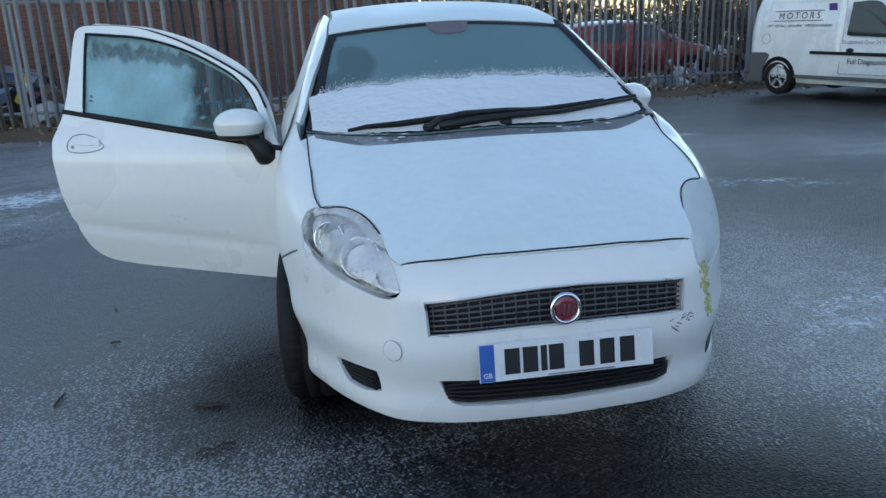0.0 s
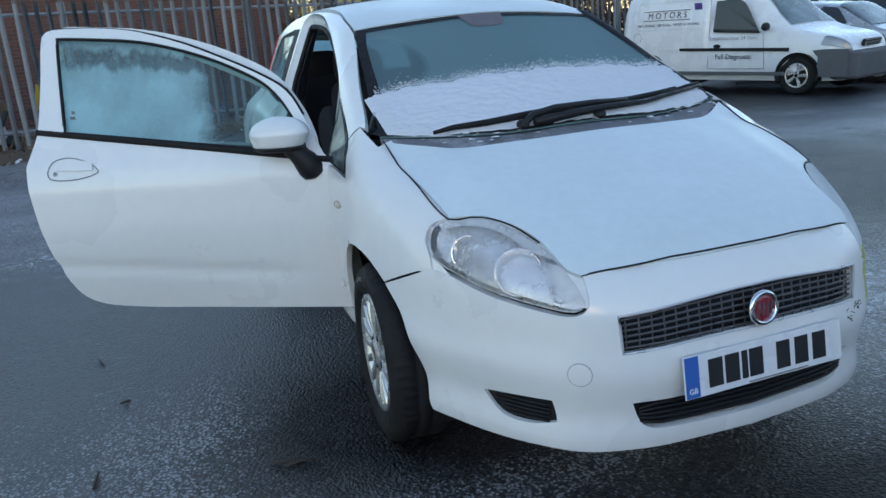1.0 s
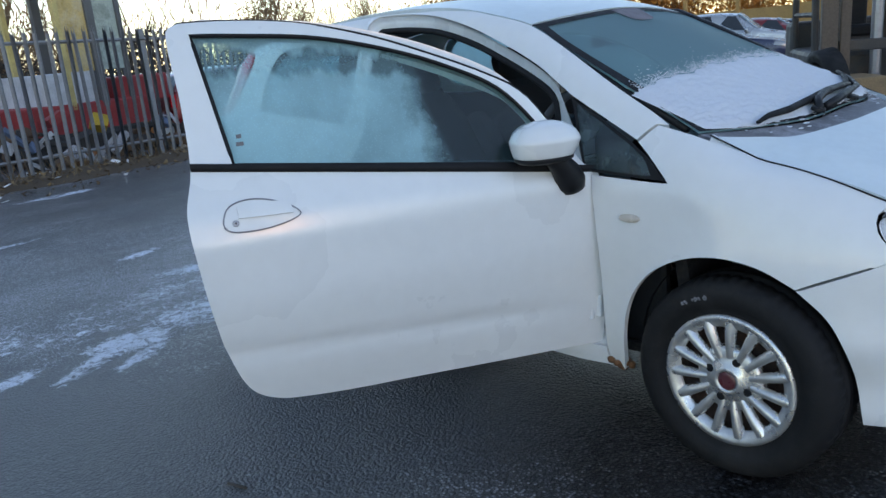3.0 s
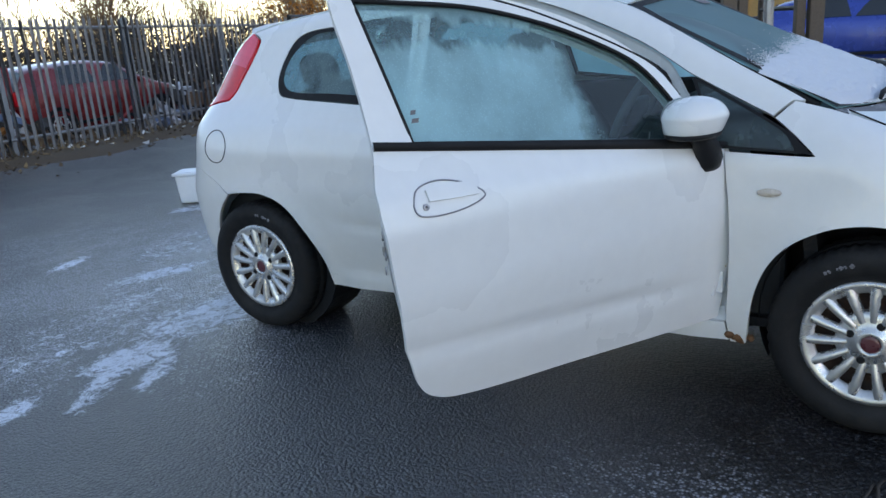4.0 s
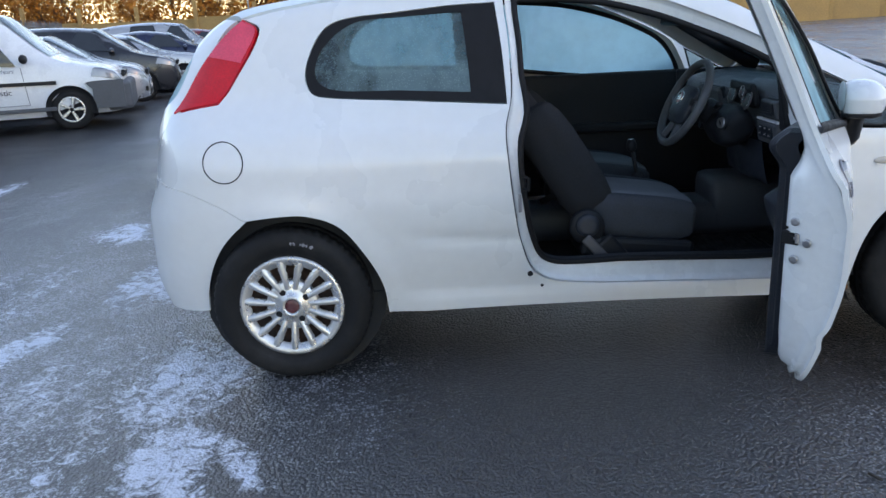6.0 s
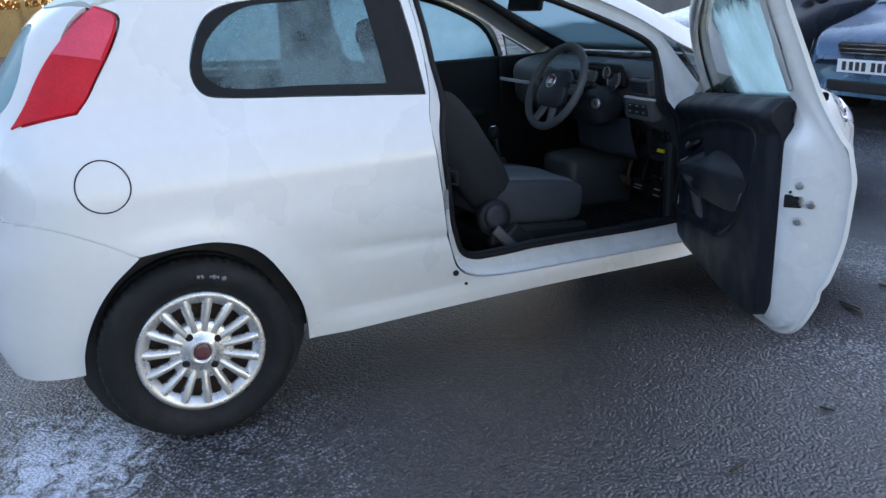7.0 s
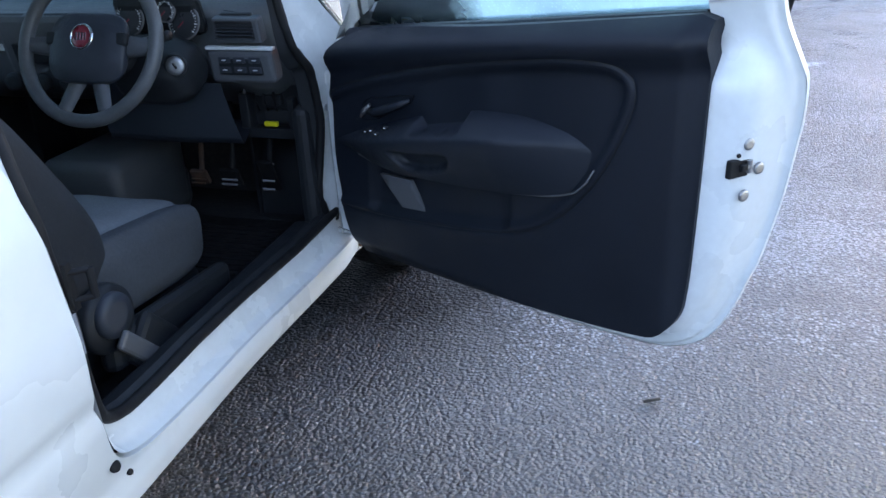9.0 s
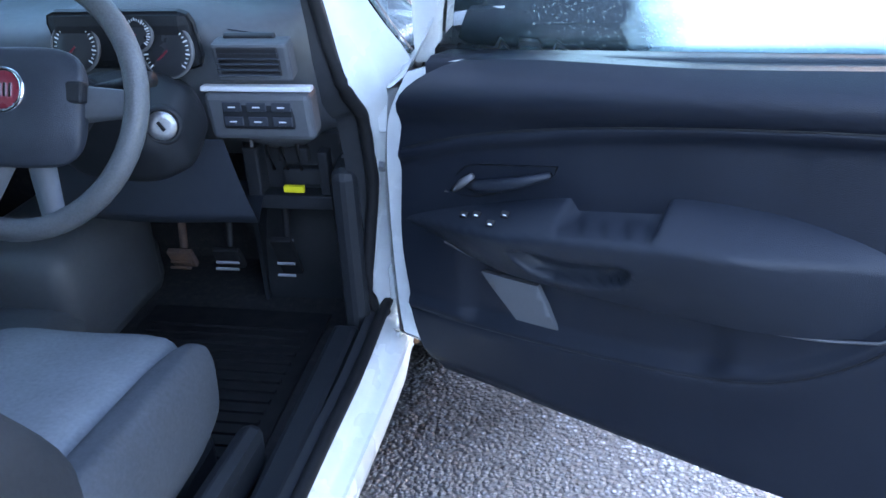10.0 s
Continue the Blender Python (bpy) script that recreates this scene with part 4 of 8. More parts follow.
# ---------- rear of the body ----------
rear_bumper_half = [(0, 3.12, .77), (-.4, 3.09, .775), (-.680, 2.990, .777, 1), (-.789, 2.865, .759), (-.812, 2.745, .707), (-.829, 2.641, .643, 1), (-.804, 2.731, .559), (-.772, 2.794, .464), (-.731, 2.838, .349), (-.704, 2.850, .262, 1), (-.65, 2.95, .25), (-.4, 3.1, .24), (0, 3.14, .24)]
rb_line = rear_bumper_half + [(-p[0], *p[1:]) for p in reversed(rear_bumper_half[1:-1])]
mesh_object("rear_bumper", *panel(rb_line, -1, axis=(0, 2.5), thick=0.02, cell=0.035), PAINT, car, True, "white rear bumper")
tail_gate_half = [(0, 2.80, 1.362), (-.3, 2.76, 1.352), (-.518, 2.64, 1.346, 1), (-.551, 2.745, 1.262), (-.579, 2.83, 1.182), (-.629, 2.93, 1.032), (-.648, 2.975, .90), (-.676, 2.990, .782, 1), (-.4, 3.09, .785), (0, 3.12, .78)]
tg_line = tail_gate_half + [(-p[0], *p[1:]) for p in reversed(tail_gate_half[1:-1])]
rear_glass = [(0, 2.92, 1.30), (-.42, 2.84, 1.29), (-.53, 2.95, 1.05), (0, 3.06, 1.03)]
rg_line = rear_glass + [(-p[0], *p[1:]) for p in reversed(rear_glass[1:-1])]
mesh_object("tailgate", *panel(tg_line, (0, 1, .25), [rg_line], cell=0.05), PAINT, car, True, "white tailgate")
rg = mesh_object("rear_glass", *panel(rg_line, (0, 1, .25), cell=0.06, thick=0, offset=-.003), LEFT_GLASS, car, True, "frosted rear window")
rg.visible_shadow = False
lamps_ = both("tail_lamp", panel(TAIL_LINE, (-1, .9, .35), cell=0.02, thick=0.03, offset=.004), RED_LENS, "tall red tail lamp")
upper = panel([(-.552, 2.575, 1.312), (-.522, 2.632, 1.346, 1), (-.551, 2.742, 1.263), (-.566, 2.785, 1.222, 1), (-.598, 2.640, 1.192, 1)], (-1, .9, .35), cell=0.02, thick=0.0, offset=.0065, gap=.004)
mesh_object("reverse_lens", *upper, PINK_LENS, lamps_[0], True, "paler pink upper lens")
mesh_object("reverse_lens", *mirrored(upper), PINK_LENS, lamps_[1], True, "paler pink upper lens")

# ---------- side windows ----------
for side in (1, -1):
    f = (lambda v: v) if side == 1 else mirrored
    win = mesh_object("rear_side_window", *f(panel(REAR_WINDOW, (-1, 0, .4), cell=0.04, thick=0.004, offset=-.002, gap=.001)), SIDE_GLASS if side == 1 else LEFT_GLASS, car, True, "dark tinted side window with misted patches")
    win.visible_shadow = False
    hole = [(-.70, 2.30, 1.098), (-.715, 2.05, 1.083), (-.73, 1.80, 1.066, 1), (-.69, 1.805, 1.17), (-.615, 1.82, 1.345, 1), (-.60, 2.05, 1.332), (-.60, 2.22, 1.318), (-.635, 2.335, 1.235), (-.668, 2.362, 1.14)]
    mesh_object("window_border", *f(panel(REAR_WINDOW, (-1, 0, .4), [hole], cell=0.03, thick=0.0, offset=.0005, gap=.0015)), RUBBER, win, True, "black printed border")
    qg = mesh_object("quarter_window", *f(panel(QUARTER_GLASS, (-1, 0, .4), cell=0.03, thick=0.004, offset=-.003, gap=.001)), QUARTER_PANE, car, True, "small triangular front quarter window")
    qg.visible_shadow = False
    qh = [(-.707, .552, 1.085, 1), (-.786, .476, .920), (-.796, .448, .898, 1), (-.802, .245, .886, 1), (-.777, .285, .936), (-.730, .445, 1.026)]
    mesh_object("quarter_border", *f(panel(QUARTER_GLASS, (-1, 0, .4), [qh], cell=0.03, thick=0.0, offset=.0005, gap=.0015)), RUBBER, qg, True, "black rubber surround")

# fuel flap, side repeater
def ring_on_side(y, z, r, n=40):
    return on_side([(0, y + r * math.cos(2 * math.pi * k / n), z + r * math.sin(2 * math.pi * k / n)) for k in range(n)], .0005)


tube("fuel_flap_gap", ring_on_side(2.703, .862, .073), .0022, RUBBER, car, True, 5, "thin dark gap round the fuel flap")
rep, nrm = side_point(.308, .757, .004)
bm = bmesh.new()
ball(bm, rep, (.010, .036, .013), 18, (0, 8, 0))
repeater = part("side_repeater", bm, AMBER, car, "small clear side indicator", True)
both_rep = copy_thing(repeater, Matrix.Diagonal((-1, 1, 1, 1)))
both_rep.parent = car

seam_back = [(-.66, 3.0, .81, 1), (-.79, 2.86, .795), (-.82, 2.73, .74), (-.835, 2.625, .685, 1), (-.82, 2.67, .615, 1), (-.80, 2.75, .665), (-.77, 2.88, .725), (-.67, 3.01, .74, 1)]
both("seam_backing", panel(seam_back, (-1, .5, .1), cell=0.03, thick=0, offset=-.007, gap=0.0), PAINT)

# ---------- the driver's door, swung open on its front edge ----------
HINGE, SWING = Vector((-.775, .47, 0)), 62
door_turn = Matrix.Translation(HINGE) @ pose(0, 0, 0, 0, 0, SWING) @ Matrix.Translation(-HINGE)
door = new("driver_door")
door.parent = car
door.matrix_basis = door_turn
tagged(door, "white driver's door standing wide open, misted glass")
skin = mesh_object("door_skin", *panel(DOOR_LINE, (-1, 0, .3), [GLASS_LINE], cell=0.026, thick=0.012, relief=flank_relief), PAINT, door, True)
pane = mesh_object("door_glass", *panel(GLASS_LINE, (-1, 0, .35), cell=0.035, thick=0.004, offset=-.014, gap=-.012), DOOR_GLASS, door, True, "misted door window with water drops")
pane.visible_shadow = False


glass_loop = curve_through(GLASS_LINE, .03)
tube("glass_seal", on_side([p for p in glass_loop], -.004), .0065, RUBBER, door, True, 6, "black rubber window seal")
top_run = [p for p in curve_through(DOOR_LINE[:8], .03, False)]
tube("frame_seal", on_side(top_run, -.006), .007, RUBBER, door, False, 6, "black rubber seal along the frame")
belt = [(-.76, y, .893 + .1275 * (y - .46)) for y in np.linspace(.462, 1.645, 26)]
belt_pts = on_side(belt, .004)
vs, fs = [], []
for p in belt_pts:
    vs += [p + Vector((0, 0, .013)), p + Vector((-.006, 0, .008)), p + Vector((-.006, 0, -.006)), p + Vector((.004, 0, -.012))]
for i in range(len(belt_pts) - 1):
    fs += [(4 * i + k, 4 * i + k + 1, 4 * i + k + 5, 4 * i + k + 4) for k in range(3)]
mesh_object("belt_strip", vs, [f[::-1] for f in fs], RUBBER, door, True, "dull black strip below the glass")

# inner shell: white flange round the edge, charcoal trim panel
edge_line = curve_through(DOOR_LINE, .03)
edge_yz = np.stack((edge_line[:, 1], edge_line[:, 2]), 1)
n = len(edge_line)


def edge_ring(inset, off, x_low):
    """One ring of the door's edge: below the window it turns in to the depth x_low, round the window it follows the skin."""
    yz = shrink(edge_yz, inset)
    p = np.array(on_side([(0, y, z) for y, z in yz], -off))
    if x_low is not None:
        k = np.clip((1.0 - p[:, 2]) / .10, 0, 1)
        p[:, 0] = p[:, 0] * (1 - k) + np.maximum(p[:, 0], x_low) * k
        p[:, 1], p[:, 2] = yz[:, 0], yz[:, 1]
    return [tuple(v) for v in p]


rings = [edge_ring(.003, .010, None), edge_ring(.012, .013, None), edge_ring(.016, .022, None), edge_ring(.019, .036, -.795), edge_ring(.026, .042, -.768), edge_ring(.037, .045, -.733), edge_ring(.050, .047, -.698), edge_ring(.070, .048, -.688), edge_ring(.115, .050, -.685), edge_ring(.17, .050, -.685)]
verts = [p for r in rings for p in r]
faces = [(a * n + i, a * n + (i + 1) % n, (a + 1) * n + (i + 1) % n, (a + 1) * n + i) for a in range(len(rings) - 1) for i in range(n)
         if not (a >= 8 and edge_yz[i][1] > .93 or a >= 6 and (min(edge_yz[i][1], edge_yz[(i + 1) % n][1]) > (1.16 if edge_yz[i][0] > 1.4 else .98) or edge_yz[i][0] < .80))]
mesh_object("door_edge", verts, faces, JAMB, door, True, "white painted inner edge of the door")
# window frame inside, black
fl = curve_through(GLASS_LINE, .03)
g_out = np.array(on_side(fl, -.045))
g_wide = shrink(np.stack((fl[:, 1], fl[:, 2]), 1), -.045)
m = len(fl)
vs = [tuple(p) for p in on_side(fl, -.02)] + [tuple(p) for p in g_out] + [(g_out[i][0] + .004, *g_wide[i]) for i in range(m)]
fs = []
for i in range(m):
    j = (i + 1) % m
    fs += [(i, j, m + j, m + i), (m + i, m + j, 2 * m + j, 2 * m + i)]
low = lambda i: vs[i][2] < .965 + .118 * (vs[i][1] - .562)
fs = [f for f in fs if not all(low(i) for i in f)]
mesh_object("inner_frame", vs, fs, JAMB, door, True, "white inner window frame")

# trim panel: outline on the inside, softly dished
TRIM_OUT = [(.615, .328, 1), (.575, .39), (.553, .47), (.538, .59), (.545, .70), (.557, .80), (.593, .892), (.682, .935), (1.10, .980), (1.53, 1.032, 1), (1.556, 1.024), (1.556, .90), (1.556, .66), (1.549, .48), (1.528, .43), (1.489, .400), (1.123, .360), (.85, .340)]


def trim_sheet(pts2, base_x, shape, cell=0.02, rimdepth=0.03, creases=None):
    """A moulded sheet on the inside of the door; shape(y, z) is how far it stands into the cabin."""
    from mathutils import geometry
    loop = curve_through([(0, *p) if len(p) == 2 else (0, p[0], p[1], 1) for p in pts2], .015)[:, 1:]
    lo, hi = loop.min(0), loop.max(0)
    gx, gy = np.meshgrid(np.arange(lo[0], hi[0], cell), np.arange(lo[1], hi[1], cell))
    G = np.stack((gx.ravel(), gy.ravel()), 1)
    G = G[inside(G[:, 0], G[:, 1], loop)]
    if creases is not None:
        C = creases[inside(creases[:, 0], creases[:, 1], loop)]
        C = C[np.array([np.min(np.sum((loop - g) ** 2, 1)) > 0.003 ** 2 for g in C])]
        G = np.concatenate((C, G[np.array([np.min(np.sum((C - g) ** 2, 1)) > (0.6 * cell) ** 2 for g in G])]))
    G = G[np.array([np.min(np.sum((loop - g) ** 2, 1)) > min(0.45 * cell, .003) ** 2 for g in G])]
    pts = np.concatenate((loop, G))
    k = len(loop)
    V, _, T, _, _, _ = geometry.delaunay_2d_cdt([Vector(p) for p in pts], [(i, (i + 1) % k) for i in range(k)], [], 0, 1e-6)
    Q = np.array([tuple(v) for v in V])
    T = [f for f in T if len(f) == 3]
    T = np.array(T)
    c = Q[T].mean(1)
    T = T[inside(c[:, 0], c[:, 1], loop)]
    X = base_x + shape(Q[:, 0], Q[:, 1])
    verts = [(x, y, z) for x, (y, z) in zip(X, Q)]
    a = (Q[T[:, 1]] - Q[T[:, 0]])
    b = (Q[T[:, 2]] - Q[T[:, 0]])
    neg = a[:, 0] * b[:, 1] - a[:, 1] * b[:, 0] < 0
    T[neg] = T[neg][:, ::-1]
    faces = [tuple(t) for t in T]
    count = {(int(t[i]), int(t[(i + 1) % 3])) for t in T for i in range(3)}
    for (p, q) in [e for e in count if (e[1], e[0]) not in count]:
        s = len(verts)
        P, R = verts[p], verts[q]
        verts += [P, R, (R[0] - rimdepth, R[1], R[2]), (P[0] - rimdepth, P[1], P[2])]
        faces.append((s + 1, s, s + 3, s + 2))
    return verts, faces


def loop2(pts, closed=True):
    return curve_through([(0, *p) for p in pts], .003, closed)[:, 1:]


SWOOSH = [(.50, .752), (.557, .775), (.688, .821), (.875, .868), (1.06, .903), (1.25, .932), (1.338, .938), (1.391, .932), (1.421, .912), (1.428, .879), (1.416, .83), (1.39, .766), (1.345, .69), (1.28, .615), (1.20, .558), (1.12, .530), (1.005, .507), (.855, .485), (.70, .468), (.556, .459), (.50, .456)]
swoosh_loop = loop2(SWOOSH)
ARM_Y = (.53, .58, .68, .82, .95, 1.06, 1.16, 1.27, 1.33, 1.36)
arm_top = lambda y: lerp(y, ARM_Y, (.640, .660, .697, .744, .777, .800, .806, .793, .772, .752))
arm_lip = lambda y: lerp(y, ARM_Y, (.632, .648, .672, .704, .730, .749, .762, .766, .761, .748))
arm_low = lambda y: lerp(y, (.53, .58, .64, .70, .77, .96, 1.12, 1.23, 1.30, 1.345, 1.36), (.628, .630, .622, .610, .604, .614, .630, .646, .668, .710, .744))
ay = np.linspace(.545, 1.357, 40)
ARM = [(float(y), float(arm_top(y))) for y in ay] + [(float(y), float(arm_low(y))) for y in ay[::-1]]


def rim_distance(y, z, loop):
    q = np.stack((y, z), 1)
    return np.array([np.sqrt(np.min(np.sum((loop - p) ** 2, 1))) for p in q]) * np.where(inside(y, z, loop), 1, -1)


def soft(v, a, b):
    t = np.clip((v - a) / (b - a), 0, 1)
    return t * t * (3 - 2 * t)


def trim_shape(y, z):
    """How far the trim stands into the cabin: a rolled shoulder under the glass, a band and a dished field inside the seam, a sunk pocket."""
    v = z - lerp(y, (.54, .655, .972, 1.53, 1.56), (.868, .885, .930, .990, .993))
    up = .004 + .030 * soft(v, -.060, -.005) - .050 * np.clip(v / .045, 0, 1.2) ** 1.6
    d = rim_distance(y, z, swoosh_loop)
    dish = .003 * soft(d, 0, .004) - .004 * np.exp(-(d / .003) ** 2) - .011 * soft(d, .012, .030)
    pocket = -.014 * soft(arm_low(y) - z, 0, .008) * soft(1.15 - y, 0, .05) * soft(y, .66, .70) * soft(d, .0, .012)
    back = -.020 * soft(y, 1.515, 1.55) - .02 * np.clip((.365 - z) / .03, 0, 1)
    return up + dish + pocket + back


crease_loop = curve_through([(0, *p) for p in SWOOSH], .008)[:, 1:]
cy_ = np.arange(.68, 1.36, .008)
CREASES = np.concatenate([shrink(crease_loop, d) for d in (-.006, -.003, 0, .003, .006, .012, .018, .024, .030)] + [np.stack((cy_, arm_low(cy_) - d), 1) for d in (0, .003, .008)])
trim = mesh_object("door_trim", *trim_sheet(TRIM_OUT, -.660, trim_shape, cell=.011, rimdepth=.05, creases=CREASES), DOOR_TRIM, door, True, "charcoal moulded door trim with a seam sweeping round it")
SCOOP = loop2([(.806, .672), (.90, .682), (1.0, .696), (.980, .660), (.90, .634), (.830, .634)])


def arm_shape(y, z):
    """The armrest: a sloping top down to a lip, then a face that falls back to its lower edge."""
    zt, zl, zb = arm_top(y), arm_lip(y), arm_low(y)
    reach = .074 * soft(y, .50, .82) * soft(1.375 - y, 0, .26)
    over = np.clip((zt - z) / np.maximum(zt - zl, .004), 0, 1)
    face = np.clip((zl - z) / np.maximum(zl - zb, .004), 0, 1)
    h = np.where(z > zl, reach * over ** .8, reach * (1 - .70 * face ** 1.5))
    cup = soft(y, .872, .892) * soft(1.030 - y, 0, .012) * soft(z - zl, .008, .014) * soft(zt - z, -.002, .004)
    scoop = soft(rim_distance(y, z, SCOOP), -.002, .012)
    return h - .040 * cup * np.clip(reach / .07, 0, 1) - .030 * scoop


arm = mesh_object("armrest", *trim_sheet(ARM, -.668, arm_shape, cell=.0065), ARM_TRIM, door, True, "charcoal armrest with a grab recess")


def on_arm(y, z, off):
    return (-.668 + float(arm_shape(np.array([y]), np.array([z]))[0]) + off, y, z)


# pale tube drawn as the highlight along the armrest's lower seam
tube("armrest_seam", [(-.664 + float(trim_shape(np.array([y]), np.array([arm_low(y)]))[0]) + .010, y, float(arm_low(y)) - .002) for y in np.linspace(.64, 1.355, 48)], .0022, SATIN_GREY, door, False, 5, "thin pale line drawn as the highlight on the armrest's lower edge")
for y, dz in ((.695, .004), (.722, .006), (.762, .0), (.780, .010)):
    bm = bmesh.new()
    z = float(arm_lip(y)) + .012 + dz
    box(bm, on_arm(y, z, .001), (.012, .015, .010), (0, 40, 0))
    sw_ = part("window_switch", bm, BLACK, door, "small black switch with a pale mark", bevel=.002)
    bm = bmesh.new()
    box(bm, on_arm(y + .002, z + .002, .009), (.002, .006, .0025), (0, 40, 0))
    part("switch_mark", bm, WHITE_MARK, sw_)
HANDLE = [(.640, .713, 1), (.684, .768), (.76, .786), (.853, .803, 1), (.846, .786), (.78, .752), (.712, .721)]
hl_ = loop2([p[:2] for p in HANDLE])
mesh_object("handle_recess", *trim_sheet(HANDLE, -.657, lambda y, z: trim_shape(y, z) - .016 * soft(rim_distance(y, z, hl_), .001, .010), cell=.008, rimdepth=.006), BLACK, door, True, "black recess of the inner handle")
tube("inner_handle", [(-.663, .690, .738), (-.653, .720, .744), (-.648, .760, .757), (-.648, .80, .772), (-.656, .845, .790)], [.008, .011, .011, .009, .005], ARM_TRIM, door, False, 10, "charcoal inner door handle")
tube("handle_blade", [(-.660, .662, .722), (-.652, .684, .742), (-.652, .706, .760)], [.005, .007, .005], SATIN_GREY, door, False, 8, "paler grey handle stem")
mesh_object("pocket_panel", *trim_sheet([(.712, .580, 1), (.822, .586, 1), (.866, .492, 1), (.790, .482, 1)], -.682, lambda y, z: .006 + .012 * soft(z, .48, .58), cell=.015, rimdepth=.010), PANEL_GREY, door, True, "smooth grey panel in the pocket")
sw = curve_through([(0, *p) for p in SWOOSH[1:-1]], .02, False)
tube("trim_seam", [(-.660 + float(trim_shape(np.array([p[1]]), np.array([p[2]]))[0]) + .0005, p[1], p[2]) for p in sw], .0020, BLACK, door, False, 6, "thin dark seam")
mesh_object("door_backing", *trim_sheet([(.50, .36, 1), (.82, .36, 1), (.82, .94, 1), (.66, .93), (.545, .895, 1), (.497, .80), (.487, .62), (.492, .44)], -.694, lambda y, z: 0 * y, cell=.06), JAMB, door, True)

# ledge between the trim and the glass
ly = np.linspace(.59, 1.528, 30)
inner_l = [Vector((-.690, y, .918 + .113 * (y - .60))) for y in ly]
outer_l = [p + Vector((.010, 0, -.006)) for p in on_side([(0, y, .937 + .116 * (y - .562)) for y in ly], -.018)]
vs = [v for a_, b_ in zip(inner_l, outer_l) for v in (a_ + Vector((0, 0, -.03)), a_, a_ + (b_ - a_) * .25 + Vector((0, 0, .007)), b_, b_ + Vector((0, 0, -.05)))]
fs = [(5 * i + k, 5 * i + k + 1, 5 * i + k + 6, 5 * i + k + 5) for i in range(len(ly) - 1) for k in range(4)]
mesh_object("window_ledge", vs, fs, DOOR_TRIM, door, True, "dark ledge along the bottom of the glass")
# latch and screws in the door's edge
edge_n = Vector((.35, .94, 0))
edge_spin = math.degrees(math.atan2(.94, .35))
bm = bmesh.new()
box(bm, (-.700, 1.612, .774), (.012, .044, .034), (0, 0, edge_spin))
box(bm, (-.706, 1.616, .776), (.022, .016, .014), (0, 0, edge_spin))
latch = part("latch", bm, RUBBER, door, "black door latch", bevel=.003)
bm = bmesh.new()
rod(bm, (-.716, 1.627, .765), (-.714, 1.627, .788), .005), box(bm, (-.708, 1.622, .777), (.012, .018, .006), (0, 0, edge_spin))
part("latch_tongue", bm, STEEL, latch, "steel tongue")
for x, y, z in ((-.708, 1.623, .818), (-.711, 1.624, .722), (-.738, 1.634, .768)):
    disc("screw", Vector((x, y, z)), edge_n, .011, .004, STEEL, door, 16, label="dull steel screw")
disc("drain_hole", Vector((-.690, 1.615, .800)), edge_n, .004, .004, RUBBER, door, 12)

# outer handle with lock
q, nrm = side_point(1.478, .905, .0)
hline = [(-.8, 1.585, .895), (-.8, 1.565, .935), (-.8, 1.50, .948), (-.8, 1.42, .928), (-.8, 1.378, .897), (-.8, 1.42, .878), (-.8, 1.50, .868), (-.8, 1.57, .874)]
mesh_object("handle_dish", *panel(hline, (-1, 0, .15), cell=.012, thick=0, offset=.0015, gap=0.0), PAINT, door, True, "shallow white handle dish")
tube("handle_gap", on_side(curve_through(hline, .008), .0035), .0022, GREY_MARK, door, True, 5)
flap = [(-.8, 1.398, .898, 1), (-.8, 1.402, .924), (-.8, 1.47, .936), (-.8, 1.545, .930, 1), (-.8, 1.543, .902, 1), (-.8, 1.47, .899)]
mesh_object("outer_handle", *panel(flap, (-1, 0, .15), cell=.012, thick=.010, offset=.011, gap=0.0), PAINT, door, True, "white pull handle")
lk, ln = side_point(1.553, .893, .003)
disc("lock", lk, ln, .009, .003, STEEL, door, 18, label="steel key lock")
disc("lock_slot", lk + ln * .003, ln, .003, .001, RUBBER, door, 8)
for i, (y, z, w) in enumerate(((1.505, 1.115, .014), (1.505, 1.095, .02))):
    gq, gn = side_point(y, z, -.008)
    bm = bmesh.new()
    box(bm, gq, (.001, w, .012), (0, -24, 0))
    part("glass_mark", bm, GREY_MARK, door, "small printed glass mark")

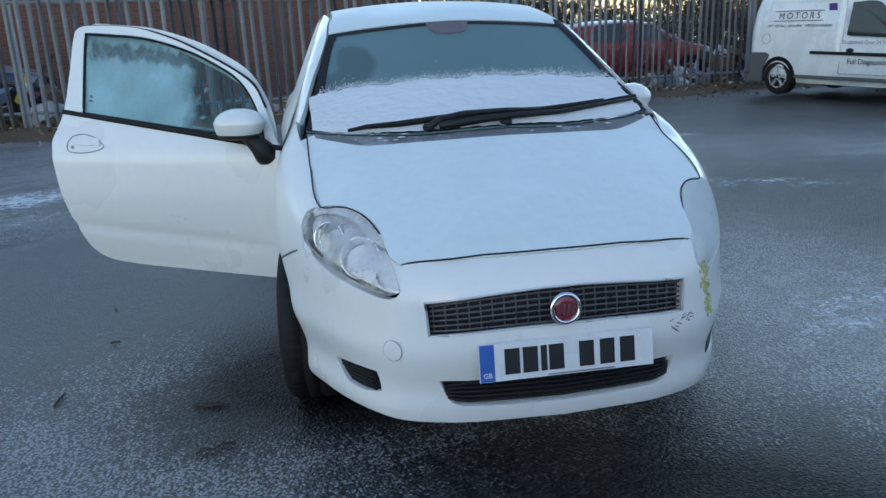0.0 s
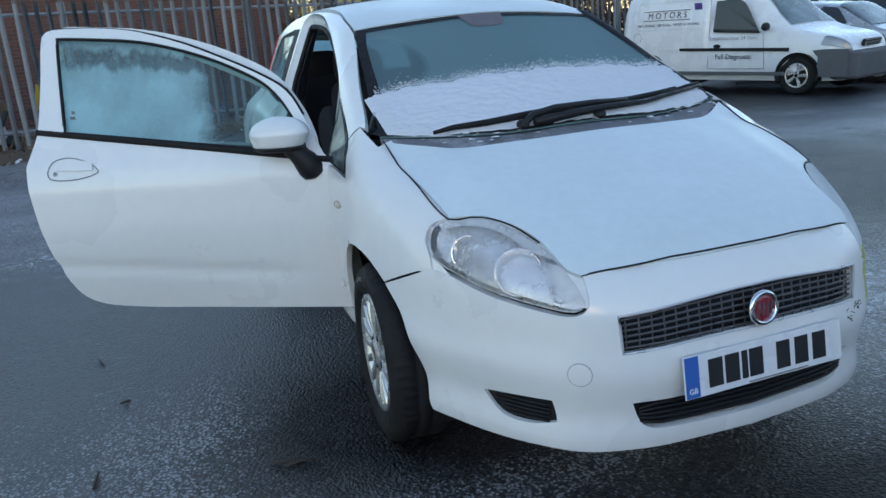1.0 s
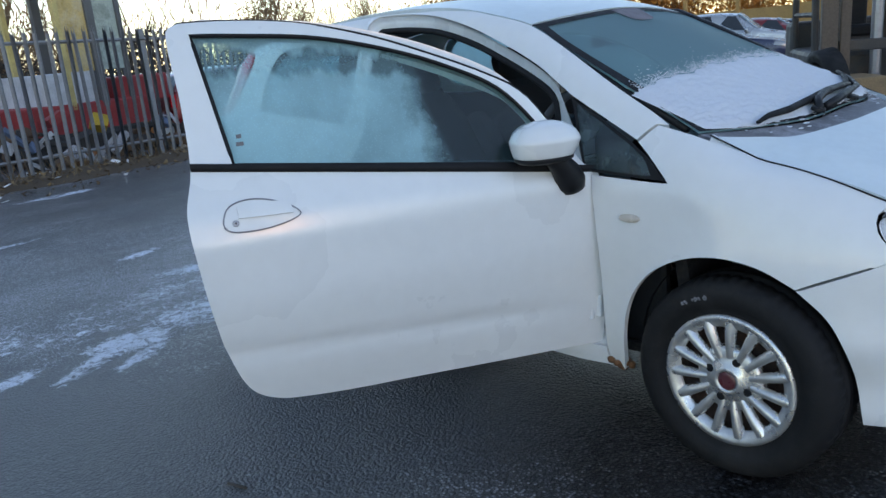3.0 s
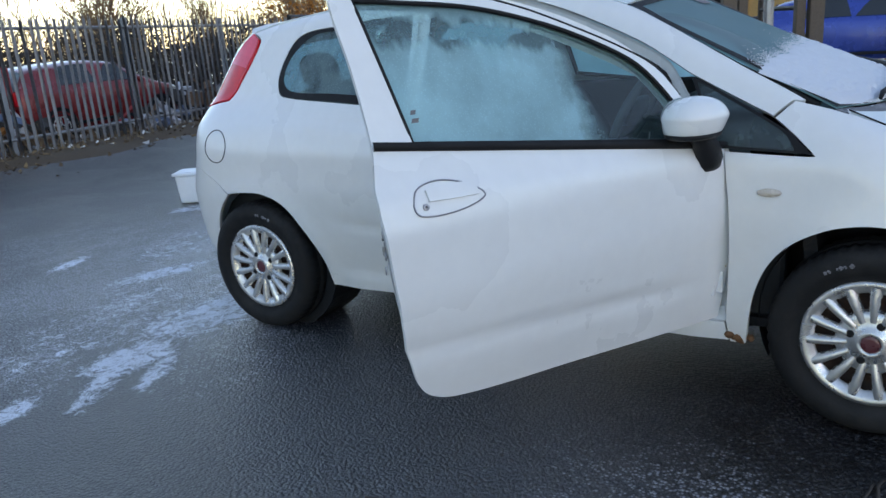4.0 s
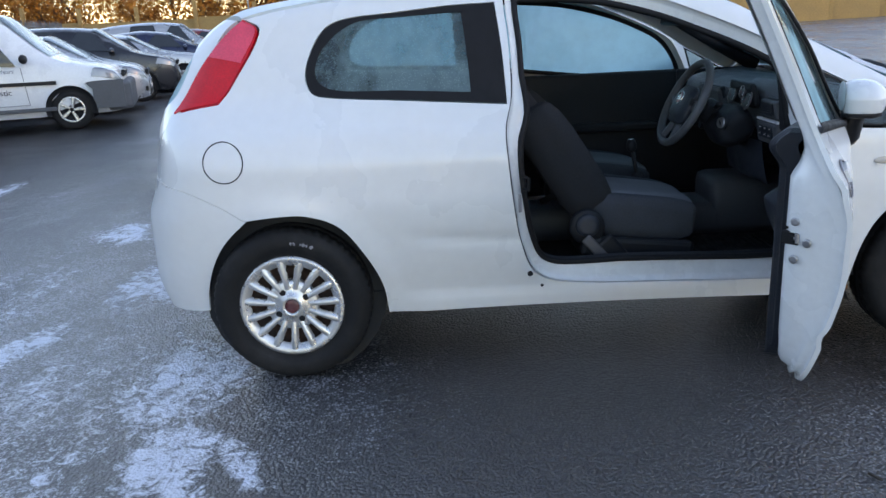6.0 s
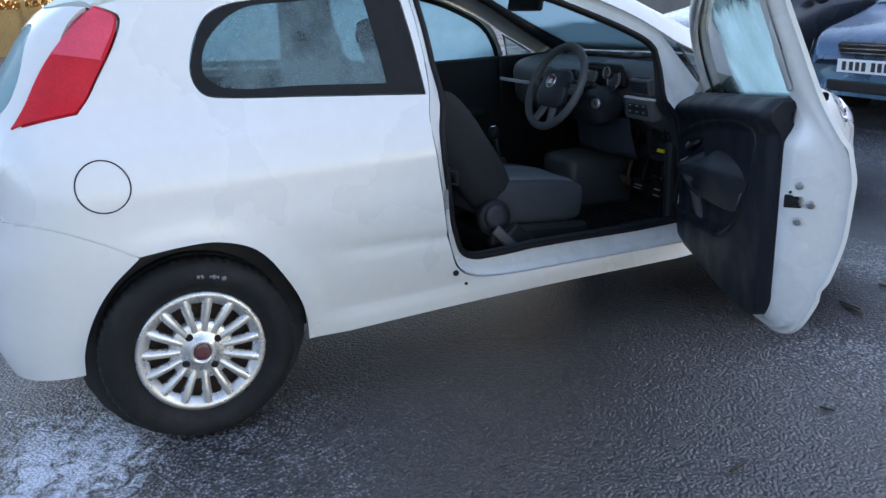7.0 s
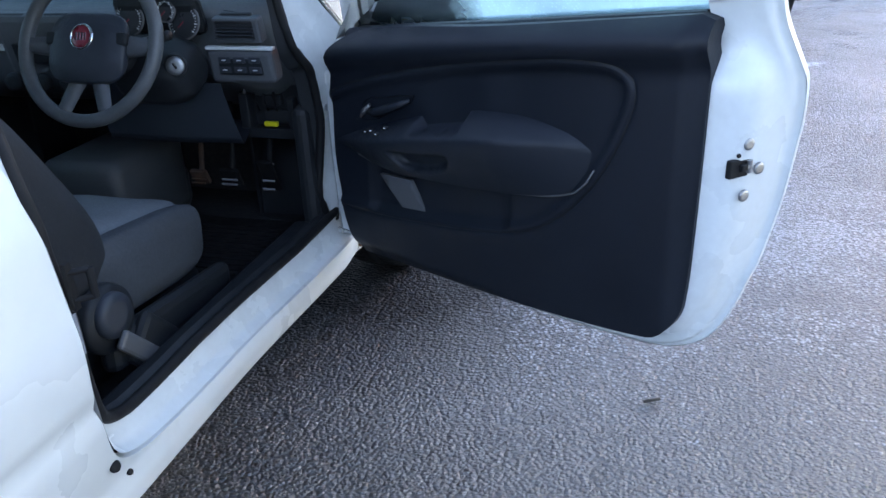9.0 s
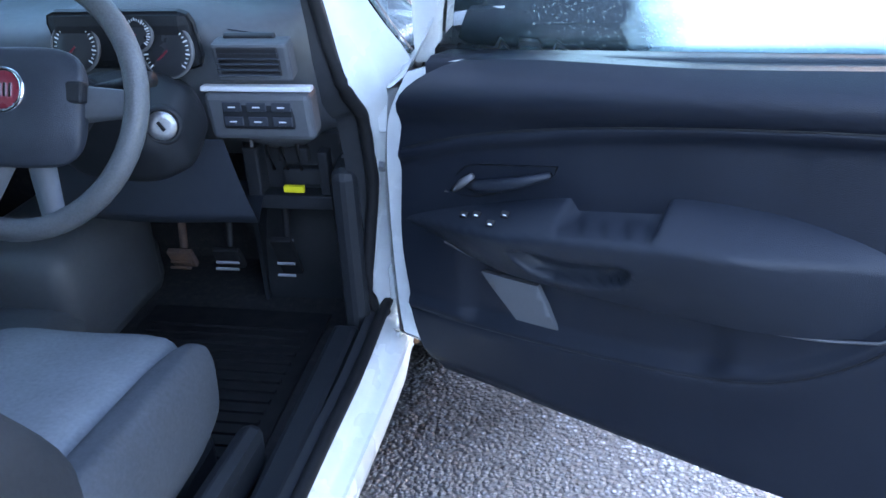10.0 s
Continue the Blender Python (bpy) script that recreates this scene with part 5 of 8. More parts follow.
# wing mirror: shell, black base and arm, mirror glass
def mirror(parent, side, turn=0.0):
    """The mirror in the shut door's place; side -1 is the driver's."""
    c = Vector((-.835, .645, 1.008))
    q = Matrix.Diagonal((-side, 1, 1, 1)) @ Matrix.Translation(c) @ pose(0, 0, 0, 0, 0, turn)
    def loft(levels):
        """Rounded level sections (height, size, shift), blunt on the glass side."""
        bm = bmesh.new()
        rings = []
        for z, k, shift in levels:
            ring = []
            for i in range(36):
                a = 2 * math.pi * i / 36
                ca, sa = math.cos(a), math.sin(a)
                x = .108 * k * math.copysign(abs(ca) ** .80, ca) + shift
                y = .082 * k * math.copysign(abs(sa) ** .86, sa)
                y = min(y, .050 + (y - .050) * .15)
                ring.append(bm.verts.new(q @ Vector((x, y, z))))
            rings.append(ring)
        for a, b in zip(rings, rings[1:]):
            for i in range(36):
                bm.faces.new((a[i], a[(i + 1) % 36], b[(i + 1) % 36], b[i]))
        bm.faces.new(rings[0][::-1]), bm.faces.new(rings[-1])
        bmesh.ops.recalc_face_normals(bm, faces=bm.faces)
        return bm
    part("mirror_shell", loft([(.058, .12, 0), (.056, .30, 0), (.050, .52, 0), (.040, .72, 0), (.027, .87, 0), (.014, .955, 0), (.004, .996, 0), (-.001, 1.0, 0), (-.005, .992, 0), (-.018, .955, -.002), (-.036, .885, -.005), (-.044, .85, -.006), (-.046, .82, -.006)]), PAINT, parent, "white mirror shell", True)
    part("mirror_base", loft([(-.040, .80, -.006), (-.0465, .842, -.006), (-.055, .832, -.006), (-.062, .72, -.008), (-.067, .42, -.008), (-.068, .15, -.008)]), BLACK, parent, "black lower edge of the mirror", True)
    foot = [(.006, -.022, -.045), (.010, -.040, -.068), (.017, -.060, -.088), (.026, -.078, -.112), (.034, -.092, -.138), (.040, -.100, -.160), (.043, -.104, -.172)]
    base = Matrix.Diagonal((-side, 1, 1, 1)) @ Matrix.Translation(c)
    tube("mirror_arm", [base @ Vector(p) for p in foot], [.032, .032, .038, .046, .050, .044, .024], BLACK, parent, False, 16, "black mirror arm")
    vs, fs = spin([(.0, .0), (.0, .058), (-.004, .062)], 32)
    mesh_object("mirror_glass", [q @ Vector((y * 1.40, .0585 + x, z * .78 + .004)) for x, y, z in vs], fs, MISTED_MIRROR, parent, True, "misted mirror glass")


# both mirrors are folded in
mirror(door, -1, -84)
mirror(car, 1, -84)

# ---------- yard ----------
def asphalt():
    m = bpy.data.materials.new("wet_frosty_asphalt")
    m.use_nodes = True
    nt = m.node_tree
    L = nt.links.new
    b = nt.nodes["Principled BSDF"]
    geo = nt.nodes.new("ShaderNodeTexCoord")
    pos = geo.outputs["Object"]

    def noise_tex(scale, detail=6, rough=0.6, warp=0.0, stretch=None):
        n = nt.nodes.new("ShaderNodeTexNoise")
        n.inputs["Scale"].default_value, n.inputs["Detail"].default_value, n.inputs["Roughness"].default_value, n.inputs["Distortion"].default_value = scale, detail, rough, warp
        if stretch:
            mp = nt.nodes.new("ShaderNodeMapping")
            mp.inputs["Rotation"].default_value, mp.inputs["Scale"].default_value = (0, 0, stretch[0]), (stretch[1], 1, 1)
            L(pos, mp.inputs["Vector"]), L(mp.outputs["Vector"], n.inputs["Vector"])
        else:
            L(pos, n.inputs["Vector"])
        return n.outputs["Fac"]

    def ramp(v, a, b_, lo=0.0, hi=1.0):
        r = nt.nodes.new("ShaderNodeMapRange")
        for k, x in (("From Min", a), ("From Max", b_), ("To Min", lo), ("To Max", hi)):
            r.inputs[k].default_value = x
        L(v, r.inputs["Value"])
        return r.outputs["Result"]

    def op(kind, a, b_, clamp=False):
        n = nt.nodes.new("ShaderNodeMath")
        n.operation, n.use_clamp = kind, clamp
        for i, v in enumerate((a, b_)):
            if isinstance(v, (int, float)):
                n.inputs[i].default_value = v
            else:
                L(v, n.inputs[i])
        return n.outputs[0]

    def patch(x, y, rx, ry, turn=0.0):
        mp = nt.nodes.new("ShaderNodeMapping")
        mp.vector_type = "TEXTURE"
        mp.inputs["Location"].default_value, mp.inputs["Rotation"].default_value, mp.inputs["Scale"].default_value = (x, y, 0), (0, 0, radians(turn)), (rx, ry, 50)
        L(pos, mp.inputs["Vector"])
        ln = nt.nodes.new("ShaderNodeVectorMath")
        ln.operation = "LENGTH"
        L(mp.outputs["Vector"], ln.inputs[0])
        return ramp(ln.outputs["Value"], 1.0, 0.35)

    grain = noise_tex(230, 3, 0.7)
    vor = nt.nodes.new("ShaderNodeTexVoronoi")
    vor.inputs["Scale"].default_value = 92
    L(pos, vor.inputs["Vector"])
    blotch = noise_tex(0.55, 8, 0.62, 0.6)
    fine = noise_tex(5.0, 8, 0.7)
    # old ice and rime: patches where it lies, broken up by noise
    ice = None
    for p in ((-.35, 3.85, .55, .20, -15), (-1.55, 2.75, .42, .12, 32), (-1.38, 2.62, .34, .10, 30), (-1.30, 2.85, .40, .30, 0), (-.75, 2.95, .75, .40, 0), (-1.9, 2.85, .25, .12, 20), (.5, 3.5, .7, .4, 0), (1.15, 5.3, .32, .28, 0),
              (.6, 9.0, .9, .25, 10), (-.4, 4.7, .35, .12, 20), (-3.3, 4.4, 1.2, .6, 30), (1.6, 4.1, .6, .3, 20), (-1.0, 6.2, .7, .12, 15), (3.4, 6.0, 1.0, .25, 0),
              (-1.8, -3.6, .55, .14, 10), (-2.4, -3.0, .5, .10, 30), (-1.2, -4.6, .8, .2, 0)):
        q = patch(*p)
        ice = q if ice is None else op("MAXIMUM", ice, q)
    crumbs = noise_tex(16, 9, 0.78, 1.2)
    for p in ((-.9, 3.35, 1.5, .8, 12), (.4, 4.3, 1.3, .6, 0), (-2.0, 3.4, .9, .5, 20), (-3.2, 3.6, .9, .6, 0), (-1.5, -2.6, .9, .5, 0), (2.0, .3, 1.2, .5, 25), (2.6, -.8, 1.0, .4, 10), (3.0, 3.0, 1.3, .5, -20)):
        ice = op("MAXIMUM", ice, op("MULTIPLY", patch(*p), 0.62))
    weak = noise_tex(1.1, 8, 0.68, 0.8)
    ice_mask = ramp(op("ADD", op("MULTIPLY", ice, 0.36), op("ADD", op("MULTIPLY", fine, 0.45), op("ADD", op("MULTIPLY", weak, 0.30), op("MULTIPLY", crumbs, 1.25)))), 1.24, 1.42)
    # darker ellipses round the car and far out: rime thinned, reflection cut in dull; elsewhere a dusting of rime on
    # the tops of the stones
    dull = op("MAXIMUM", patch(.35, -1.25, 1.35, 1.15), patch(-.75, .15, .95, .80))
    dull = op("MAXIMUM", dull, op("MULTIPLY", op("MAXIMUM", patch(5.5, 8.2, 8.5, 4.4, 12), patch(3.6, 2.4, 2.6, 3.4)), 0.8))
    thin_rime = dull
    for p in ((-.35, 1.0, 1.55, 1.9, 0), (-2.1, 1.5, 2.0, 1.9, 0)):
        thin_rime = op("MAXIMUM", thin_rime, patch(*p))
    hue = nt.nodes.new("ShaderNodeSeparateColor")
    L(vor.outputs["Color"], hue.inputs[0])
    dome = ramp(vor.outputs["Distance"], 0.25, 0.72, 1.0, 0.0)
    cover = op("SUBTRACT", op("ADD", op("MULTIPLY", blotch, 0.9), op("ADD", op("MULTIPLY", fine, 0.55), op("MULTIPLY", crumbs, 0.45))), op("SUBTRACT", op("MULTIPLY", thin_rime, 0.45), op("MULTIPLY", op("MAXIMUM", patch(-1.7, -.9, 1.0, 1.0), patch(2.4, -.2, 1.5, 1.6)), 0.22)))
    cover = op("ADD", cover, op("ADD", op("MULTIPLY", noise_tex(1.6, 6, 0.6, 0.5, (0.35, 0.25)), 0.7), -0.35))
    rime = op("MULTIPLY", ramp(op("ADD", cover, op("ADD", op("MULTIPLY", hue.outputs[1], 0.34), op("MULTIPLY", dome, 0.26))), 1.13, 1.40), op("MULTIPLY", ramp(grain, 0.34, 0.56, 0.25, 1.0), ramp(dome, 0.15, 0.65, 0.12, 1.0)))
    mix = nt.nodes.new("ShaderNodeMix")
    mix.data_type = "RGBA"
    mix.inputs["A"].default_value, mix.inputs["B"].default_value = (0.003, 0.003, 0.0035, 1), (0.105, 0.105, 0.110, 1)
    speck = op("POWER", hue.outputs[0], 2.2)
    L(op("MULTIPLY", op("MULTIPLY", speck, dome), ramp(op("ADD", op("MULTIPLY", blotch, .6), op("MULTIPLY", grain, .4)), 0.36, 0.62, 0.35, 1.0)), mix.inputs["Factor"])
    stones = mix
    brown = nt.nodes.new("ShaderNodeMix")
    brown.data_type = "RGBA"
    brown.inputs["B"].default_value = (0.042, 0.033, 0.026, 1)
    L(ramp(noise_tex(0.8, 6, 0.6, 0.3), 0.52, 0.70, 0, 0.35), brown.inputs["Factor"]), L(stones.outputs["Result"], brown.inputs["A"])
    m2 = nt.nodes.new("ShaderNodeMix")
    m2.data_type = "RGBA"
    m2.inputs["B"].default_value = (0.46, 0.47, 0.50, 1)
    L(op("MULTIPLY", rime, 0.85), m2.inputs["Factor"]), L(brown.outputs["Result"], m2.inputs["A"])
    m3 = nt.nodes.new("ShaderNodeMix")
    m3.data_type = "RGBA"
    m3.inputs["B"].default_value = (0.72, 0.77, 0.84, 1)
    L(ice_mask, m3.inputs["Factor"]), L(m2.outputs["Result"], m3.inputs["A"])
    L(m3.outputs["Result"], b.inputs["Base Color"])
    wet = op("MAXIMUM", ramp(noise_tex(0.7, 7, 0.6, 0.4), 0.40, 0.60, 1.0, 0.0), op("MULTIPLY", thin_rime, 0.7))
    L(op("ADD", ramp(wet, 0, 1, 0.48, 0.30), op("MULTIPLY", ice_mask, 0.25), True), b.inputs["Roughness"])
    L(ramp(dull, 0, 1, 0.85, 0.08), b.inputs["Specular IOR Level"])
    b.inputs["Coat IOR"].default_value = 1.75
    # rounded stones with gaps between them, on a slightly uneven bed
    bump = nt.nodes.new("ShaderNodeBump")
    bump.inputs["Strength"].default_value, bump.inputs["Distance"].default_value = 1.0, 0.010
    L(op("ADD", op("MULTIPLY", grain, 0.22), op("ADD", op("MULTIPLY", vor.outputs["Distance"], -0.75), op("ADD", op("MULTIPLY", fine, 0.6), op("ADD", op("MULTIPLY", crumbs, 0.6), op("MULTIPLY", noise_tex(48, 4, 0.6), 0.55))))), bump.inputs["Height"])
    L(bump.outputs["Normal"], b.inputs["Normal"]), L(bump.outputs["Normal"], b.inputs["Coat Normal"])
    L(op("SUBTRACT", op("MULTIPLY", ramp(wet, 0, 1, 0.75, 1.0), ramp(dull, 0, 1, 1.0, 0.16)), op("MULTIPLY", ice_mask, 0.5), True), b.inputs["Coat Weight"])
    L(ramp(wet, 0, 1, 0.26, 0.12), b.inputs["Coat Roughness"])
    return m


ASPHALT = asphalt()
axis_pts = [-900, -400, -150, -60, -30] + [-20 + 1.0 * k for k in range(61)] + [55, 80, 150, 400, 900]
gx = np.array(axis_pts, float)
X, Y = np.meshgrid(gx, gx)
S = np.clip(X, -900, 40), np.clip(Y, -900, 40)
Z = fall(*S)
k = len(gx)
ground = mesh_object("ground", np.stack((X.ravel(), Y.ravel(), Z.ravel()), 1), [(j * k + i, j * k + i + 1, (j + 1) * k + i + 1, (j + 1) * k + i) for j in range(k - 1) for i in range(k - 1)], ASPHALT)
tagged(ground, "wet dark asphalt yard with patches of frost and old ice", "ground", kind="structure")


# ---------- palisade fence ----------
GALV = material("galvanised_steel", (0.21, 0.225, 0.245), 0.55, metal=0.3, vary=0.25, scale=5, bump=0.1, bump_scale=90, dirt=(0.20, 0.15, 0.11), dirt_amount=0.3, dirt_scale=4)
fence_a = Vector((-13.0, 8.35, 0))
fence_b = Vector((28.5, 16.33, 0))
fence = new("palisade_fence")
tagged(fence, "grey galvanised steel palisade fence with split pointed tops", "fence", kind="structure")
along = fence_b - fence_a
length = along.length
unit = along.normalized()
yaw = math.degrees(math.atan2(unit.y, unit.x))
bm = bmesh.new()
# one pale: a ridged strip with a split, splayed point
prof = [(-.034, .012), (-.020, .0), (-.008, -.010), (.008, -.010), (.020, .0), (.034, .012)]
rows = []
for z, sc, sp in ((0.04, 1, 0), (1.99, 1, 0), (2.06, .95, 0)):
    rows.append([bm.verts.new((x * sc, y, z)) for x, y in prof])
for a, b in zip(rows, rows[1:]):
    for i in range(5):
        bm.faces.new((a[i], a[i + 1], b[i + 1], b[i]))
topr = rows[-1]
for idx, tipx, tipz in (((0, 1), -.030, 2.155), ((2, 3), 0.0, 2.185), ((4, 5), .030, 2.155)):
    tip = bm.verts.new((tipx, -.004, tipz))
    bm.faces.new((topr[idx[0]], topr[idx[1]], tip))
bmesh.ops.solidify(bm, geom=bm.faces[:], thickness=.004)
pale = part("pale", bm, GALV, fence)
count = int(length / .155)
for i in range(count):
    p = fence_a + unit * (i * .155 + random.uniform(-.006, .006))
    if i == 0:
        o = pale
    else:
        o = new("pale", pale.data)
        o.parent = fence
    o.matrix_basis = pose(p.x, p.y, float(fall(p.x, p.y)) + random.uniform(-.012, .012), 0, random.uniform(-1.0, 1.0), yaw)
for i in range(int(length / 2.75) + 1):
    p = fence_a + unit * (i * 2.75) + Vector((-unit.y, unit.x, 0)) * .06
    bm = bmesh.new()
    z = float(fall(p.x, p.y))
    box(bm, (p.x, p.y, z + 1.04), (.10, .06, 2.10), (0, 0, yaw))
    part("post", bm, GALV, fence)
for h in (.32, 1.93):
    bm = bmesh.new()
    steps = 24
    for i in range(steps):
        a, b = fence_a + along * (i / steps), fence_a + along * ((i + 1) / steps)
        off = Vector((-unit.y, unit.x, 0)) * .028
        a, b = a + off, b + off
        a.z, b.z = float(fall(a.x, a.y)) + h, float(fall(b.x, b.y)) + h
        rod(bm, a, b, .026, seg=4)
    part("rail", bm, GALV, fence)

# ---------- other vehicles ----------
def vehicle_paint(name, base, metal=0.3, frost=0.75):
    """Car paint with rime lying on what faces up."""
    m = material(name, base, 0.3, metal=metal, vary=0.06, scale=3, coat=0.5)
    nt = m.node_tree
    b = nt.nodes["Principled BSDF"]
    src = b.inputs["Base Color"].links[0].from_socket
    geo = nt.nodes.new("ShaderNodeNewGeometry")
    sep = nt.nodes.new("ShaderNodeSeparateXYZ")
    nt.links.new(geo.outputs["Normal"], sep.inputs[0])
    nz = nt.nodes.new("ShaderNodeTexNoise")
    nz.inputs["Scale"].default_value, nz.inputs["Detail"].default_value = 5, 6
    ad = nt.nodes.new("ShaderNodeMath")
    ad.operation = "ADD"
    nt.links.new(sep.outputs["Z"], ad.inputs[0]), nt.links.new(nz.outputs["Fac"], ad.inputs[1])
    rg = nt.nodes.new("ShaderNodeMapRange")
    for k, v in (("From Min", 1.15), ("From Max", 1.5), ("To Min", 0), ("To Max", frost)):
        rg.inputs[k].default_value = v
    nt.links.new(ad.outputs[0], rg.inputs["Value"])
    mx = nt.nodes.new("ShaderNodeMix")
    mx.data_type = "RGBA"
    mx.inputs["B"].default_value = (0.66, 0.71, 0.76, 1)
    nt.links.new(rg.outputs["Result"], mx.inputs["Factor"]), nt.links.new(src, mx.inputs["A"]), nt.links.new(mx.outputs["Result"], b.inputs["Base Color"])
    return m


CAR_GLASS = material("dark_frosted_window", (0.10, 0.14, 0.15), 0.25, vary=0.2, scale=3, coat=0.3, dirt=(0.45, 0.58, 0.60), dirt_amount=0.7, dirt_scale=2.5)
CAR_GLASS_DARK = material("dark_window", (0.02, 0.024, 0.026), 0.12, vary=0.2, scale=3, coat=0.3)
LAMP_CLEAR = material("clear_lamp_unit", (0.20, 0.21, 0.22), 0.16, metal=0.3, vary=0.15, scale=20, coat=0.8)


def vehicle(name, label, paint, L=4.2, W=1.72, H=1.45, hood=.92, cowl=1.05, head=1.75, tailh=1.0, deck=None, lower=None, glass_mat=None, five=True, rims=SILVER, rear_axle=None):
    """A parked vehicle facing -y, its front at y = 0: a lofted shell with its windows, lamps, wheels and plate."""
    root = new(name)
    tagged(root, label, "van" if "van" in name else "car")
    fa, ra = .80, rear_axle or L - .78
    gm = glass_mat or CAR_GLASS
    end_roof = deck if deck else L - .35
    ys = [0, .05, .15, .3, .5, .8, cowl, cowl + .25, head - .12, head, head + .5, (head + end_roof) / 2, end_roof - .2, end_roof, (end_roof + L) / 2, L - .12, L - .03, L]
    ys = sorted(set(ys))
    back = H * .93
    tops = lambda y: float(lerp(np.array([y]), (0, .06, .25, .7, cowl, head, (head + end_roof) / 2 - .2, end_roof, L - .10, L), (.55, hood - .22, hood - .10, hood - .02, hood + .06, H - .07, H, back, tailh if deck or five else back - .04, .62 if deck or five else .75))[0])
    belt = lambda y: min(tops(y) - .03, hood + .02 + .04 * y / L)
    rows = []
    for y in ys:
        pinch = lerp(np.array([y]), (0, .12, .5, 1.2, L - .6, L - .1, L), (.62, .80, .93, 1, 1, .93, .80))[0]
        w = W / 2 * pinch
        b, t = belt(y), tops(y)
        lo = .22 if y > .1 else .25
        g = max(t - b, 0)
        inn = min(g * .38, .28)
        sec = [(w * .90, lo), (w * .965, lo + .10), (w, .50), (w * .995, (b + .5) / 2), (w * .96, b - .02), (w * .95 - .01, b), (w * .95 - .02 - inn * .55, b + g * .5), (w * .95 - .03 - inn, t - min(.05, g * .3)), (w * .82 - inn * 1.1, t - .012), (w * .4, t + .012 * (g > .1)), (0, t + .015 * (g > .1))]
        rows.append([(x, y, z) for x, z in sec] + [(-x, y, z) for x, z in reversed(sec[:-1])])
    n = len(rows[0])
    verts = [v for r in rows for v in r]
    faces = [(i * n + k, i * n + k + 1, (i + 1) * n + k + 1, (i + 1) * n + k) for i in range(len(rows) - 1) for k in range(n - 1)]
    faces += [tuple(range(n)), tuple(range((len(rows) - 1) * n, len(rows) * n))[::-1]]
    shell = mesh_object("body", verts, [f[::-1] for f in faces], paint, root, True)
    md = shell.modifiers.new("soft", "SUBSURF")
    md.levels = md.render_levels = 1

    def surf(y, k):
        """Point k round the section at y."""
        i = max(j for j in range(len(ys) - 1) if ys[j] <= y + 1e-6)
        a = (y - ys[i]) / (ys[i + 1] - ys[i])
        p = [rows[i][m_][c] * (1 - a) + rows[i + 1][m_][c] * a for m_, c in ((int(k), 0), (int(k), 1), (int(k), 2))]
        q = rows[i][min(int(k) + 1, n - 1)], rows[i + 1][min(int(k) + 1, n - 1)]
        q = [q[0][c] * (1 - a) + q[1][c] * a for c in range(3)]
        f = k - int(k)
        return Vector([p[c] * (1 - f) + q[c] * f for c in range(3)])

    def patch(name_, y0, y1, k0, k1, mat, lift=.012, ny=5, nk=5, skew=0.0, lab=""):
        vs, fs = [], []
        for i in range(ny + 1):
            for j in range(nk + 1):
                fj = j / nk
                y = (y0 + (y1 - y0) * i / ny) + skew * fj * (1 - 2 * (i / ny))
                k = k0 + (k1 - k0) * fj
                p = surf(min(max(y, 0.001), L - .001), k)
                dy = surf(min(y + .01, L - .001), k) - surf(max(y - .01, .001), k)
                dk = surf(y, min(k + .05, n - 1.01)) - surf(y, max(k - .05, 0))
                nn = dy.cross(dk)
                nn = nn.normalized() if nn.length > 1e-9 else Vector((0, 0, 1))
                if nn.dot(p - Vector((0, p.y, .6))) < 0:
                    nn.negate()
                vs.append(p + nn * lift)
        for i in range(ny):
            fs += [(i * (nk + 1) + j, i * (nk + 1) + j + 1, (i + 1) * (nk + 1) + j + 1, (i + 1) * (nk + 1) + j) for j in range(nk)]
        return mesh_object(name_, vs, fs, mat, root, True, lab)

    patch("windscreen", cowl + .04, head - .02, 7.3, n - 1 - 7.3, gm, .014, 8, 12, 0, "frosted windscreen")
    if five:
        for k0, k1 in ((5.25, 6.9), (n - 1 - 5.25, n - 1 - 6.9)):
            patch("front_side_window", cowl + .42, head + .55, k0, k1, CAR_GLASS_DARK if not glass_mat else gm, .014, 5, 4, .30)
            patch("rear_side_window", head + .62, min(end_roof - .25, head + 1.5), k0, k1, CAR_GLASS_DARK if not glass_mat else gm, .014, 5, 4, .12)
        patch("rear_window", end_roof + .02, min(end_roof + .5, L - .12), 7.4, n - 1 - 7.4, CAR_GLASS, .014, 4, 8)
    lw = lower or BLACK
    for side in (-1, 1):
        for y, rr in ((fa, .31), (ra, .31)):
            wh = new("wheel")
            wh.parent = root
            wh.matrix_basis = pose(side * (W / 2 - .10), y, .31, 20 * y, 0, 0 if side < 0 else 180)
            vs, fs = spin([(-.085, .19), (-.095, .25), (-.08, .30), (-.05, .31), (.07, .31), (.08, .2)], 32)
            mesh_object("tyre", vs, [f[::-1] for f in fs], TYRE, wh)
            vs, fs = spin([(-.072, .0), (-.075, .05), (-.05, .07), (-.045, .165), (-.085, .18), (-.09, .20)], 28)
            rim = mesh_object("rim", vs, [f[::-1] for f in fs], RUBBER, wh)
            for q in range(5):
                bm = bmesh.new()
                rod(bm, (-.078, 0, .03), (-.078, 0, .185), .022, .030, 6)
                o = part("spoke", bm, rims, wh)
                o.matrix_basis = pose(0, 0, 0, 72 * q, 0, 0)
            vs, fs = spin([(-.088, .17), (-.094, .185), (-.085, .203)], 28)
            mesh_object("rim_edge", vs, [f[::-1] for f in fs], rims, wh)
            arch = [(side * (W / 2 + .002), y + (rr + .055) * math.cos(a), .31 + (rr + .055) * math.sin(a)) for a in np.linspace(-.25, math.pi + .25, 20)]
